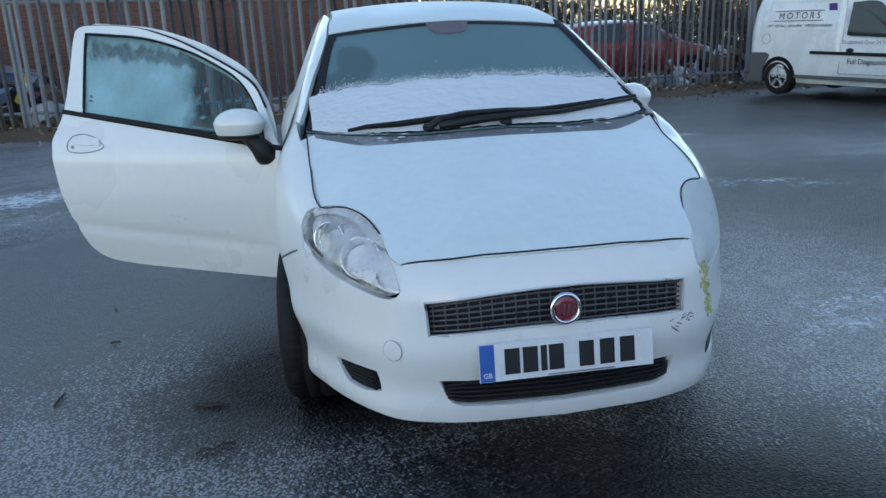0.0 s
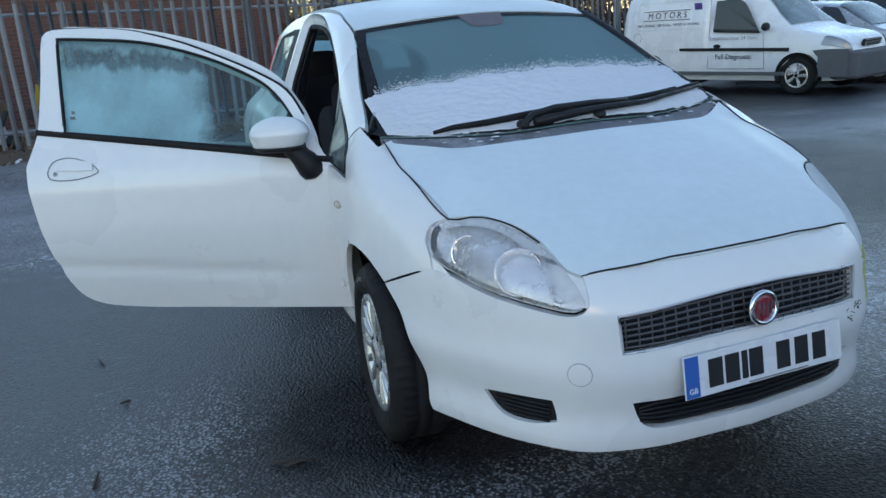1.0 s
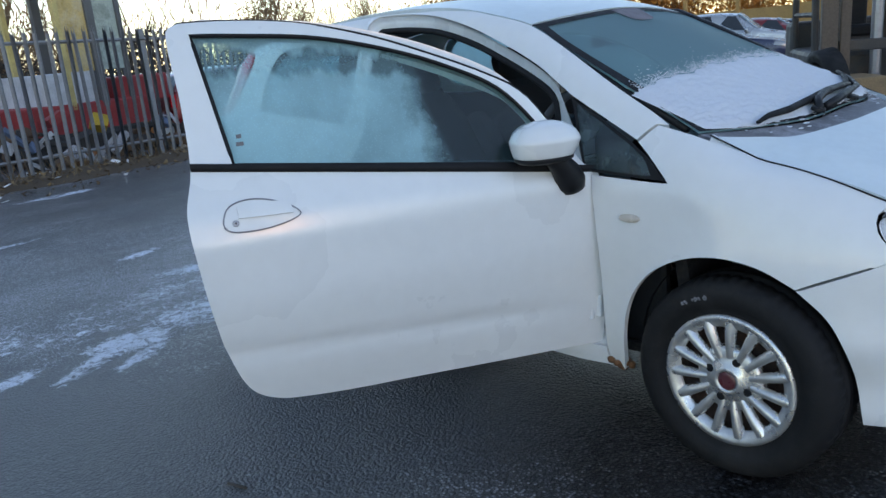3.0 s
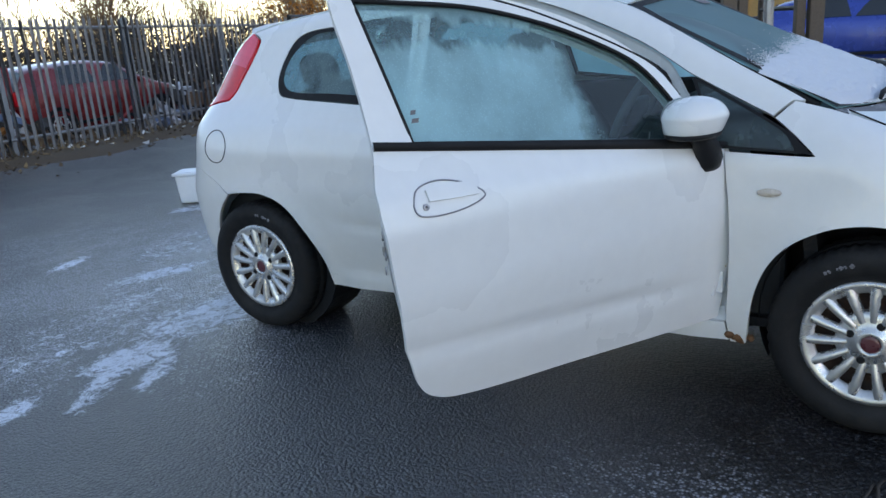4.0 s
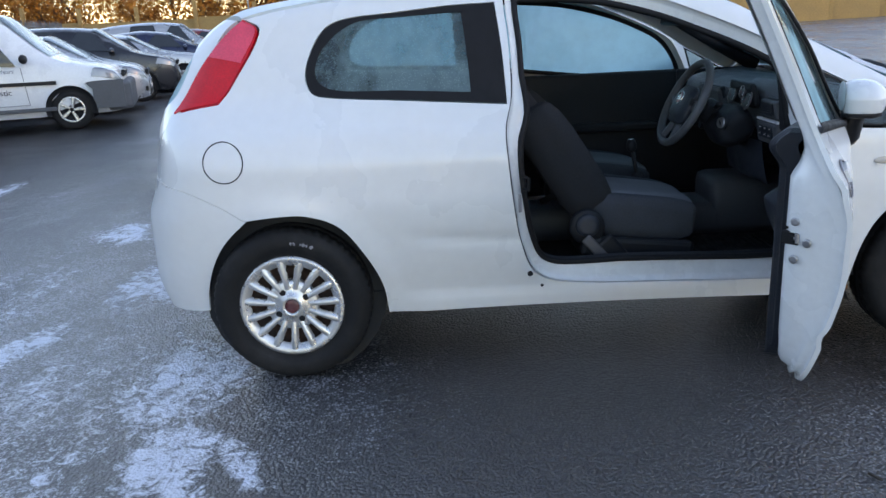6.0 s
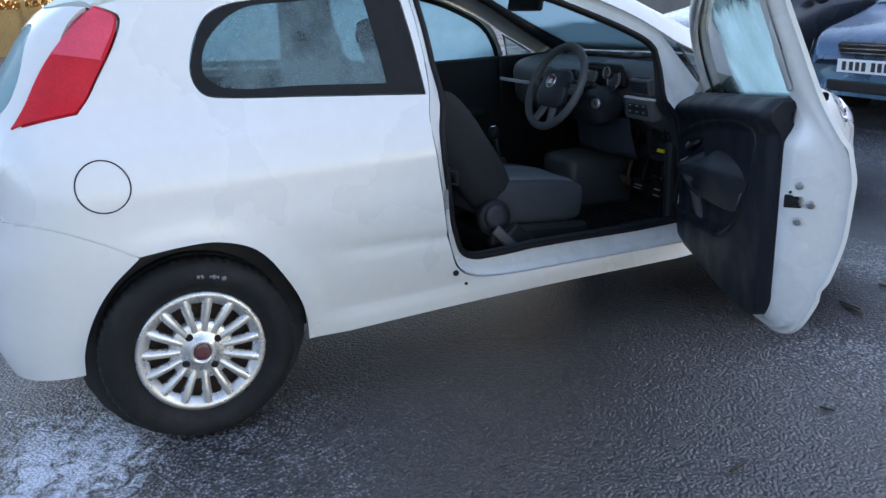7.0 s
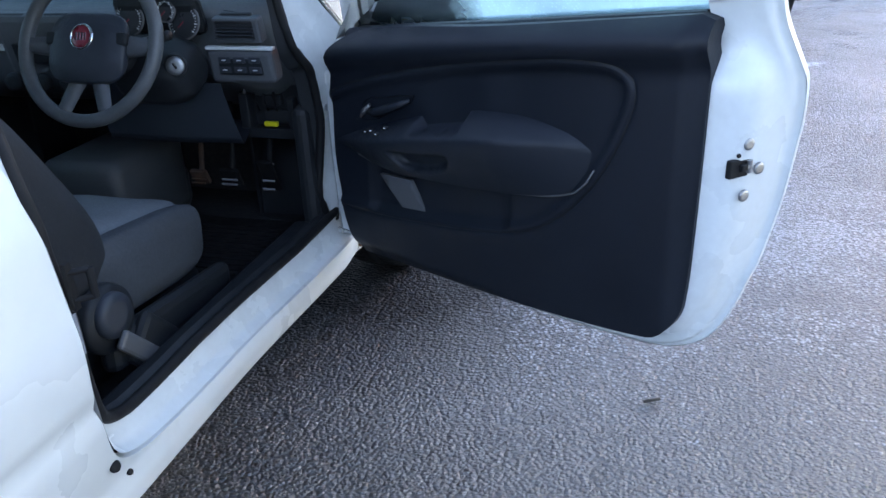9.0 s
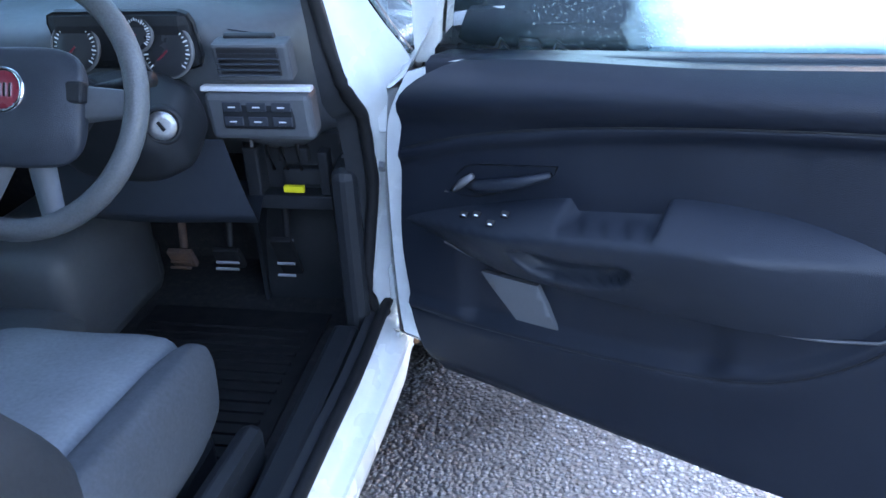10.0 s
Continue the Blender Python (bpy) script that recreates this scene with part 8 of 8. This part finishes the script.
# ---------- wall, trees and distance ----------
BRICK = bpy.data.materials.new("weathered_brick")
BRICK.use_nodes = True
nt = BRICK.node_tree
bt = nt.nodes.new("ShaderNodeTexBrick")
tc = nt.nodes.new("ShaderNodeTexCoord")
mp = nt.nodes.new("ShaderNodeMapping")
mp.inputs["Rotation"].default_value = (radians(90), 0, 0)
nt.links.new(tc.outputs["Object"], mp.inputs["Vector"]), nt.links.new(mp.outputs["Vector"], bt.inputs["Vector"])
bt.inputs["Scale"].default_value, bt.inputs["Brick Width"].default_value, bt.inputs["Row Height"].default_value, bt.inputs["Mortar Size"].default_value = 1.0, .225, .075, .008
for k_, v_ in (("Color1", (0.13, 0.046, 0.034, 1)), ("Color2", (0.085, 0.034, 0.028, 1)), ("Mortar", (0.10, 0.085, 0.075, 1))):
    bt.inputs[k_].default_value = v_
nt.links.new(bt.outputs["Color"], nt.nodes["Principled BSDF"].inputs["Base Color"])
nt.nodes["Principled BSDF"].inputs["Roughness"].default_value = 0.9
# yellowish concrete, pushed to ochre to hold the warm sunlight; blotches are dirt
CONCRETE = material("sun_tinted_concrete", (0.38, 0.225, 0.085), 0.9, vary=0.25, scale=1.2, bump=0.3, bump_scale=20, dirt=(0.14, 0.10, 0.06), dirt_amount=0.7, dirt_scale=0.6)
TAR = material("tarred_coping", (0.03, 0.03, 0.032), 0.8, vary=0.2)
ux, uy = unit.x, unit.y


def behind(s, d):
    """A place s metres along the fence line and d metres behind it."""
    p = fence_a + unit * s + Vector((-uy, ux, 0)) * d
    return p.x, p.y, float(fall(p.x, p.y))


bm = bmesh.new()
x0, y0, z0 = behind(9.0, 5.6)
box(bm, (0, 0, 1.15), (30, .33, 2.62))
wall = part("brick_wall", bm, BRICK)
wall.matrix_basis = pose(behind(1.5, 5.6)[0], behind(1.5, 5.6)[1], behind(9, 5.6)[2] + .06, 0, 0, yaw)
tagged(wall, "weathered red brick wall behind the fence", "wall", kind="structure")
bm = bmesh.new()
box(bm, (0, 0, 2.52), (30, .42, .10))
cop = part("coping", bm, TAR, wall)
far_wall = new("boundary_wall")
tagged(far_wall, "tall yellowish concrete boundary wall beyond the parked cars, warm sun put into its ochre", "wall", kind="structure")
for k in range(26):
    bm = bmesh.new()
    box(bm, (0, 0, .95), (.30, 2.94, 2.5 + .10 * math.sin(k * 1.7)))
    o = part("wall_panel", bm, CONCRETE, far_wall)
    yy = -36 + 3.0 * k
    o.matrix_basis = pose(37 + .012 * (yy - 5) ** 2 * .3, yy, -.6, 0, 0, -.6 * (yy - 5) * .4)
for k in range(26):
    bm = bmesh.new()
    yy = -37.5 + 3.0 * k
    box(bm, (36.8 + .012 * (yy - 5) ** 2 * .3, yy, .9), (.18, .18, 2.9 + .3 * math.sin(k * 2.3)))
    part("post", bm, CONCRETE, far_wall)

BARK = material("winter_bark", (0.16, 0.10, 0.06), 0.9, vary=0.3, scale=6, bump=0.5, bump_scale=40)
# rusty leaves, with the orange of low sunlight mixed into their base colour
LEAF = material("rusty_sunlit_leaves", (0.46, 0.165, 0.022), 0.8, vary=0.45, scale=1.5)
LEAF_DULL = material("dull_winter_twigs", (0.20, 0.13, 0.07), 0.9, vary=0.4, scale=1.5)


def tree(name, seed, height, leaves, leaf_mat, spread=.35, lean=0.0):
    """A tapered trunk that forks into limbs and twigs, with loose leaf clumps."""
    rg = random.Random(seed)
    verts, faces, tips = [], [], []

    def limb(p, d, length, r, depth):
        n = 4 if depth < 3 else 2
        pts = [p]
        for i in range(n):
            d = (d + Vector((rg.uniform(-1, 1), rg.uniform(-1, 1), rg.uniform(-.4, .6))) * .16).normalized()
            pts.append(pts[-1] + d * length / n)
        seg = 6 if depth == 0 else (4 if depth < 3 else 3)
        base = len(verts)
        for i, q in enumerate(pts):
            rr = r * (1 - .55 * i / n)
            s_ = d.cross(Vector((.3, .5, .8))).normalized()
            w_ = s_.cross(d)
            verts.extend(q + rr * (math.cos(2 * math.pi * k / seg) * s_ + math.sin(2 * math.pi * k / seg) * w_) for k in range(seg))
        for i in range(n):
            for k in range(seg):
                faces.append((base + i * seg + k, base + i * seg + (k + 1) % seg, base + (i + 1) * seg + (k + 1) % seg, base + (i + 1) * seg + k))
        if depth >= 2:
            tips.extend(pts[1:])
        if depth < 4:
            for i in range(1, n + 1):
                for _ in range(2 if depth < 2 else (2 if i == n else 1)):
                    if rg.random() < .92:
                        a = rg.uniform(0, 2 * math.pi)
                        side = Vector((math.cos(a), math.sin(a), rg.uniform(.1, .7))) * spread * 2.2
                        limb(pts[i], (d + side).normalized(), length * rg.uniform(.48, .68), r * (1 - .5 * i / n) * .55, depth + 1)

    limb(Vector((0, 0, -.2)), Vector((lean, 0, 1)).normalized(), height * .42, height * .022, 0)
    root = new(name)
    mesh_object("trunk", verts, faces, BARK, root, True)
    lv, lf = [], []
    for _ in range(leaves):
        c = rg.choice(tips) + Vector((rg.gauss(0, .16), rg.gauss(0, .16), rg.gauss(0, .16)))
        s_ = rg.uniform(.035, .09)
        a, b = Vector((rg.uniform(-1, 1), rg.uniform(-1, 1), rg.uniform(-1, 1))).normalized(), Vector((rg.uniform(-1, 1), rg.uniform(-1, 1), rg.uniform(-1, 1))).normalized()
        k = len(lv)
        lv.extend((c - a * s_, c + b * s_ * .6, c + a * s_, c - b * s_ * .6))
        lf.append((k, k + 1, k + 2, k + 3))
    if leaves:
        mesh_object("crown", lv, lf, leaf_mat, root, False)
    return root


kinds = [tree("tree", 3, 9.0, 5200, LEAF), tree("tree", 8, 8.0, 5200, LEAF, .42), tree("tree", 21, 7.0, 4200, LEAF, .5)]
bare = [tree("bare_tree", 5, 7.5, 700, LEAF_DULL), tree("bare_tree", 12, 6.0, 500, LEAF_DULL, .3)]
rg = random.Random(11)
for t_ in kinds:
    tagged(t_, "autumn tree with rusty leaves, low sun put into their orange", "tree", group="trees beyond the wall")
for t_ in bare:
    tagged(t_, "bare winter tree with thin twigs behind the fence", "tree", group="bare trees behind the fence")
spots = [(40.0 + rg.uniform(0, 3) + .0036 * (yy - 5) ** 2, yy + rg.uniform(-.8, .8)) for yy in np.arange(-34, 44, 2.3)]
spots += [(46.0 + rg.uniform(0, 5), yy) for yy in np.arange(-34, 50, 4.2)]
for i, (x, y) in enumerate(spots):
    m_ = pose(x, y, -1.0, 0, 0, rg.uniform(0, 360)) @ Matrix.Scale(rg.uniform(.8, 1.2), 4)
    if i < len(kinds):
        kinds[i].matrix_basis = m_
    else:
        c = copy_thing(kinds[i % len(kinds)], m_)
        c.scale = m_.to_scale()
far_spots = [(behind(s + rg.uniform(-.6, .6), rg.uniform(8, 20))) for s in np.arange(-4, 46, 1.9)]
for i, (x, y, z) in enumerate(far_spots):
    m_ = pose(x, y, z - .1, 0, 0, rg.uniform(0, 360))
    sc_ = rg.uniform(.65, 1.05)
    if i < 2:
        bare[i].matrix_basis = m_
        bare[i].scale = (sc_,) * 3
    else:
        c = copy_thing(bare[i % 2], m_)
        c.scale = (sc_,) * 3
# hedge and undergrowth under the trees
lv, lf = [], []
for _ in range(56000):
    yy = rg.uniform(-38, 46)
    xx = 38.3 + .0036 * (yy - 5) ** 2 + rg.expovariate(1 / 1.6)
    zz = rg.uniform(-1, 5.4 + 1.2 * math.sin(yy * .7) + .8 * math.sin(yy * 2.1))
    c = Vector((xx, yy, zz))
    s_ = rg.uniform(.07, .21)
    a, b = Vector((rg.uniform(-1, 1), rg.uniform(-1, 1), rg.uniform(-1, 1))).normalized(), Vector((rg.uniform(-1, 1), rg.uniform(-1, 1), rg.uniform(-1, 1))).normalized()
    k = len(lv)
    lv.extend((c - a * s_, c + b * s_ * .5, c + a * s_, c - b * s_ * .5))
    lf.append((k, k + 1, k + 2, k + 3))
hedge = mesh_object("hedge", lv, lf, LEAF, None, False)
tagged(hedge, "tangle of rusty undergrowth behind the wall, low sun put into its orange", "hedge", kind="stuff")
lv, lf = [], []
for _ in range(9000):
    x, y, z = behind(rg.uniform(-6, 46), 7.0 + rg.expovariate(1 / 2.5))
    c = Vector((x, y, z + rg.uniform(0, 2.3 + .5 * math.sin(x))))
    a = Vector((rg.uniform(-.3, .3), rg.uniform(-.3, .3), 1)).normalized() * rg.uniform(.15, .5)
    k = len(lv)
    w_ = Vector((.010, .004, 0))
    lv.extend((c - w_, c + w_, c + a + w_ * .4, c + a - w_ * .4))
    lf.append((k, k + 1, k + 2, k + 3))
scrub = mesh_object("scrub", lv, lf, BARK, None, False)
tagged(scrub, "thin leafless scrub behind the brick wall", "scrub", kind="stuff")

# bare woodland in the distance behind the scrapyard
lv, lf = [], []
for _ in range(15000):
    s_ = rg.uniform(-26, 62)
    x, y, z = behind(s_, rg.uniform(17, 40))
    tall = 4.6 + 1.1 * math.sin(s_ * .45) + .8 * math.sin(s_ * 1.3)
    c = Vector((x, y, z + rg.uniform(0, 1) ** 1.2 * tall))
    a = Vector((rg.uniform(-.5, .5), rg.uniform(-.5, .5), rg.uniform(.2, 1))).normalized() * rg.uniform(.4, 1.7)
    w_ = Vector((ux, uy, 0)) * rg.uniform(.012, .050)
    k = len(lv)
    lv.extend((c - w_, c + w_, c + a + w_ * .3, c + a - w_ * .3))
    lf.append((k, k + 1, k + 2, k + 3))
woods = mesh_object("far_woods", lv, lf, material("bare_wood_twigs", (0.17, 0.125, 0.085), 0.95, vary=0.4, scale=0.8), None, False)
tagged(woods, "bare winter woodland of thin brown twigs in the distance", "woodland", kind="stuff")

# speed sign on a pole
sign = new("speed_sign")
tagged(sign, "round white speed sign with a red rim on a pole", "sign")
bm = bmesh.new()
rod(bm, (0, 0, 0), (0, 0, 3.6), .04)
part("pole", bm, GALV, sign)
disc("sign_face", (-.05, 0, 1.95), (-1, 0, 0), .24, .006, WHITE_MARK, sign, 32)
disc("sign_ring", (-.05, 0, 1.95), (-1, 0, 0), .30, .008, RED, sign, 32, inner=.23)
letters("sign_number", "5", .34, Matrix.Translation((-.062, 0, 1.95)) @ pose(0, 0, 0, 90, 0, -90), LETTER, sign)
sign.matrix_basis = pose(36.0, 10.6, -.62)

# ---------- scrap behind the fence ----------
scrap_cols = [material("scrap_white", (0.45, 0.47, 0.50), 0.7, vary=0.3), material("scrap_blue", (0.10, 0.15, 0.24), 0.6, vary=0.3), material("scrap_red", (0.30, 0.03, 0.03), 0.6, vary=0.3),
              material("scrap_dark", (0.035, 0.033, 0.032), 0.8, vary=0.4), material("scrap_brown", (0.14, 0.085, 0.055), 0.85, vary=0.4), material("scrap_yellow", (0.50, 0.33, 0.03), 0.6, vary=0.25), material("scrap_orange", (0.42, 0.14, 0.03), 0.7, vary=0.25)]
for ci, (mat_c, num) in enumerate(zip(scrap_cols, (90, 50, 16, 170, 130, 8, 10))):
    bm = bmesh.new()
    for _ in range(num):
        s = rg.uniform(.5, 30)
        d = .45 + rg.expovariate(1 / 1.0)
        x, y, z = behind(s, min(d, 4.6))
        h = rg.uniform(0, .75) * (.6 + .4 * math.sin(s * .9)) + (.15 if ci in (2, 5) else 0)
        if rg.random() < .6:
            vs_ = box(bm, (x, y, z + h), (rg.uniform(.08, .55), rg.uniform(.06, .35), rg.uniform(.03, .28)), (rg.uniform(-35, 35), rg.uniform(-35, 35), rg.uniform(0, 180)))
        else:
            vs_ = rod(bm, (x, y, z + h), (x + rg.uniform(-.6, .6), y + rg.uniform(-.3, .3), z + h + rg.uniform(-.2, .5)), rg.uniform(.012, .05), seg=6)
        for v in vs_:
            v.co += Vector((rg.uniform(-.02, .02), rg.uniform(-.02, .02), rg.uniform(-.02, .02)))
    o = part("scrap_heap", bm, mat_c)
    tagged(o, ("pale scrap and sheeting dusted with snow", "blue-grey scrap parts", "red scrap panels", "dark scrap and branches", "brown rusty scrap and wood", "yellow machine parts", "orange plastic scrap")[ci] + " heaped behind the fence", "scrap", kind="stuff")
# scrapped vehicles standing behind the fence
for nm, lab, pt, kw, s_, d_, rz in (
        ("scrap_car", "dark red scrapped car dusted with snow behind the fence", RED_PAINT, dict(L=4.1, H=1.5, hood=.95, cowl=.95, head=1.7), 22.6, 2.4, 84),
        ("scrap_van", "red and grey scrapped van behind the fence", RED_PAINT, dict(L=4.4, W=1.8, H=1.95, hood=1.1, cowl=.8, head=1.5), 27.2, 2.7, -95),
        ("scrap_car", "black scrapped saloon behind the fence", BLACK_PAINT, dict(L=4.5, H=1.42, hood=.92, cowl=1.2, head=2.0, deck=3.5), 31.6, 2.5, 88),
        ("scrap_car", "silver scrapped hatchback behind the fence", SILVER_PAINT, dict(L=4.0, H=1.46, hood=.93, cowl=.95, head=1.7), 36.2, 2.6, -88),
        ("scrap_car", "dark blue scrapped hatchback behind the fence", DARKBLUE_PAINT, dict(L=4.1, H=1.5, hood=.95, cowl=.95, head=1.7), 8.4, 3.0, 86)):
    c = vehicle(nm, lab, pt, **kw)
    tagged(c, group="scrapped vehicles behind the fence")
    x, y, z = behind(s_, d_)
    park(c, x, y, yaw + rz, z)
# thorny thicket that closes the view between the scrap
lv, lf = [], []
for _ in range(26000):
    s_ = rg.uniform(16, 46)
    x, y, z = behind(s_, 5.2 + rg.expovariate(1 / 1.2))
    c = Vector((x, y, z + rg.uniform(0, 1) ** 1.3 * (1.95 + .35 * math.sin(s_ * 1.3) + .2 * math.sin(s_ * 3.7))))
    a = Vector((rg.uniform(-1, 1), rg.uniform(-1, 1), rg.uniform(-.6, 1))).normalized() * rg.uniform(.08, .40)
    w_ = a.cross(Vector((.4, .8, .3))).normalized() * rg.uniform(.010, .030)
    k = len(lv)
    lv.extend((c - w_, c + w_, c + a + w_ * .3, c + a - w_ * .3))
    lf.append((k, k + 1, k + 2, k + 3))
thicket = mesh_object("thicket", lv, lf, material("dark_bramble", (0.040, 0.034, 0.030), 0.95, vary=0.5, scale=2.0), None, False)
tagged(thicket, "dark leafless bramble thicket behind the scrap", "thicket", kind="stuff")
# the cab of an old digger
YELLOW_PAINT = material("faded_yellow_paint", (0.50, 0.40, 0.16), 0.6, vary=0.25, scale=4, dirt=(0.25, 0.16, 0.08), dirt_amount=0.6)
digger = new("digger")
tagged(digger, "old digger with a faded cream cab behind the fence", "digger")
for x in (-.45, .22, .85):
    for y in (-.7, .7):
        bm = bmesh.new()
        box(bm, (x, y, 2.20), (.10 if x != .22 else .17, .10, 2.6))
        part("cab_post", bm, GREY_PLASTIC if x > 0 else YELLOW_PAINT, digger, bevel=.01)
bm = bmesh.new()
box(bm, (.2, 0, 3.53), (1.6, 1.6, .10))
part("cab_roof", bm, YELLOW_PAINT, digger, bevel=.03)
bm = bmesh.new()
box(bm, (0, 0, .75), (2.6, 1.5, .55)), box(bm, (1.2, 0, 1.15), (1.2, 1.4, .5))
part("engine_body", bm, scrap_cols[2], digger, bevel=.04)
bm = bmesh.new()
box(bm, (-.4, 0, 1.25), (.95, 1.45, .6))
part("cab_base", bm, scrap_cols[0], digger, bevel=.03)
AMBER_PANE = material("amber_dirty_pane", (0.46, 0.33, 0.13), 0.35, vary=0.3, scale=3, dirt=(0.50, 0.46, 0.36), dirt_amount=0.8, dirt_scale=2.5)
PALE_PANE = material("pale_dirty_pane", (0.30, 0.36, 0.33), 0.3, vary=0.3, scale=3, dirt=(0.12, 0.16, 0.15), dirt_amount=0.8, dirt_scale=2.5)
for x, w, pm in ((-.12, .56, AMBER_PANE), (.54, .52, PALE_PANE)):
    bm = bmesh.new()
    box(bm, (x, -.7, 2.5), (w, .012, 1.9))
    part("cab_window", bm, pm, digger, "dirty cab window")
for y in (-.6, .6):
    bm = bmesh.new()
    box(bm, (0, y, .28), (2.9, .40, .56))
    part("track", bm, scrap_cols[3], digger, bevel=.12)
dx_, dy_, dz_ = behind(16.6, 2.6)
digger.matrix_basis = pose(dx_, dy_, dz_, 0, 0, yaw + 6)

# ---------- leaf litter along the fence ----------
LITTER = material("brown_leaf_litter", (0.085, 0.055, 0.032), 0.95, vary=0.5, scale=30, bump=0.6, bump_scale=60)
LITTER2 = material("pale_dead_leaves", (0.22, 0.15, 0.08), 0.95, vary=0.4, scale=30)
vs, fs = [], []
n1, n2 = 160, 7
for i in range(n1 + 1):
    s = length * i / n1
    wv = .95 + .25 * math.sin(s * .8) + .2 * math.sin(s * 2.3)
    for j in range(n2 + 1):
        d = .8 - (wv + .8) * j / n2
        x, y, z = behind(s, d)
        hgt = .10 * math.sin(math.pi * min(1, (j + .02) / n2)) * (1 + .5 * noise.noise(Vector((s * 1.5, j * .7, 0))))
        vs.append((x, y, z - .01 + max(hgt, 0) + .02 * noise.noise(Vector((s * 6, d * 6, 2))) * (0 < j < n2)))
fs = [(i * (n2 + 1) + j, (i + 1) * (n2 + 1) + j, (i + 1) * (n2 + 1) + j + 1, i * (n2 + 1) + j + 1) for i in range(n1) for j in range(n2)]
bank = mesh_object("leaf_bank", vs, [f[::-1] for f in fs], LITTER, None, True)
tagged(bank, "low bank of wet brown leaves and soil along the fence", "leaf litter", kind="stuff")
for mat_l, num, nm in ((LITTER, 9000, "dead_leaves"), (LITTER2, 3500, "pale_leaves"), (SNOW, 500, "snow_scraps")):
    lv, lf = [], []
    for _ in range(num):
        d = .45 - abs(rg.gauss(0, .75))
        x, y, z = behind(rg.uniform(0, length), d)
        c = Vector((x, y, z + (.09 if d > -.7 else .01) * rg.uniform(.2, 1.3) + .005))
        s_ = rg.uniform(.02, .055) * (1.6 if mat_l is SNOW else 1)
        a, b = Vector((rg.uniform(-1, 1), rg.uniform(-1, 1), rg.uniform(-.5, .5))).normalized(), Vector((rg.uniform(-1, 1), rg.uniform(-1, 1), rg.uniform(-.5, .5))).normalized()
        k = len(lv)
        lv.extend((c - a * s_, c + b * s_ * .6, c + a * s_, c - b * s_ * .6))
        lf.append((k, k + 1, k + 2, k + 3))
    o = mesh_object(nm, lv, lf, mat_l, None, False)
    tagged(o, {"dead_leaves": "wet dark leaves scattered under the fence", "pale_leaves": "pale dead leaves scattered under the fence", "snow_scraps": "scraps of old snow among the leaves"}[nm], "leaves", kind="stuff")
lv, lf = [], []
for _ in range(1500):
    x, y, z = behind(rg.uniform(0, length), rg.uniform(-.5, .4))
    c = Vector((x, y, z + .05))
    a = Vector((rg.uniform(-.6, .6), rg.uniform(-.6, .6), rg.uniform(.15, 1))).normalized() * rg.uniform(.1, .55)
    k = len(lv)
    w_ = Vector((.006, .002, 0))
    lv.extend((c - w_, c + w_, c + a + w_ * .3, c + a - w_ * .3))
    lf.append((k, k + 1, k + 2, k + 3))
weeds = mesh_object("dry_weeds", lv, lf, LITTER2, None, False)
tagged(weeds, "dry brown weed stalks at the foot of the fence", "weeds", kind="stuff")

# ---------- tubs and twigs on the yard ----------
TUB = material("white_tub_plastic", (0.74, 0.76, 0.78), 0.4, vary=0.05, scale=8, dirt=(0.45, 0.45, 0.45), dirt_amount=0.2)
tub = new("plastic_tub")
tagged(tub, "white rectangular plastic tub with a lid standing on the asphalt", "tub")
bm = bmesh.new()
vs_ = box(bm, (0, 0, .155), (.42, .30, .31))
for v in vs_:
    if v.co.z < .1:
        v.co.x *= .88
        v.co.y *= .88
part("tub_body", bm, TUB, tub, bevel=.025)
bm = bmesh.new()
box(bm, (0, 0, .318), (.455, .335, .030))
part("lid", bm, TUB, tub, bevel=.008)
bm = bmesh.new()
box(bm, (0, 0, .336), (.38, .26, .008))
part("lid_panel", bm, TUB, tub, bevel=.003)
tub.matrix_basis = pose(1.45, 5.52, float(fall(1.45, 5.52)), 0, 0, -58)
tub.scale = (.84, .84, .84)
bucket = new("bucket")
tagged(bucket, "black plastic bucket with a red brush handle sticking out", "bucket")
vs_, fs_ = spin([(0, 0), (0, .135), (.30, .175), (.315, .185), (.325, .185), (.325, .172), (.02, .125), (.02, 0)], 32)
mesh_object("bucket_body", [(y, z, x) for x, y, z in vs_], fs_, BLACK, bucket)
tube("bucket_handle", [(.18 * math.cos(a), .18 * math.sin(a), .31 + .012 * math.sin(a * 2)) for a in np.linspace(0, math.pi, 16)], .004, STEEL, bucket, False, 6)
bm = bmesh.new()
box(bm, (.04, .05, .34), (.035, .02, .30), (12, 20, 0))
part("brush_handle", bm, scrap_cols[2], bucket, "bright red plastic handle", bevel=.006)
bucket.matrix_basis = pose(-2.0, -2.72, float(fall(-2.0, -2.72)))
TWIG = material("dark_twig", (0.05, 0.04, 0.032), 0.9, vary=0.4, scale=40, bump=0.5, bump_scale=150)
for pts in ([(-1.205, -.016), (-1.15, -.030), (-1.10, -.038)], [(-1.145, -.40), (-1.12, -.375), (-1.09, -.385), (-1.06, -.355), (-1.02, -.36)], [(-1.745, .10), (-1.74, .15), (-1.733, .205)], [(-1.632, .725), (-1.672, .708)],
            [(-1.74, 1.155), (-1.762, 1.23)], [(-1.065, -.062), (-1.11, -.050), (-1.165, -.055)]):
    o = tube("twig", [(x, y, .006 + .003 * (i % 2)) for i, (x, y) in enumerate(pts)], .0045, TWIG, None, False, 6)
    tagged(o, "short dark twig lying on the asphalt", "twig", group="twigs on the asphalt")
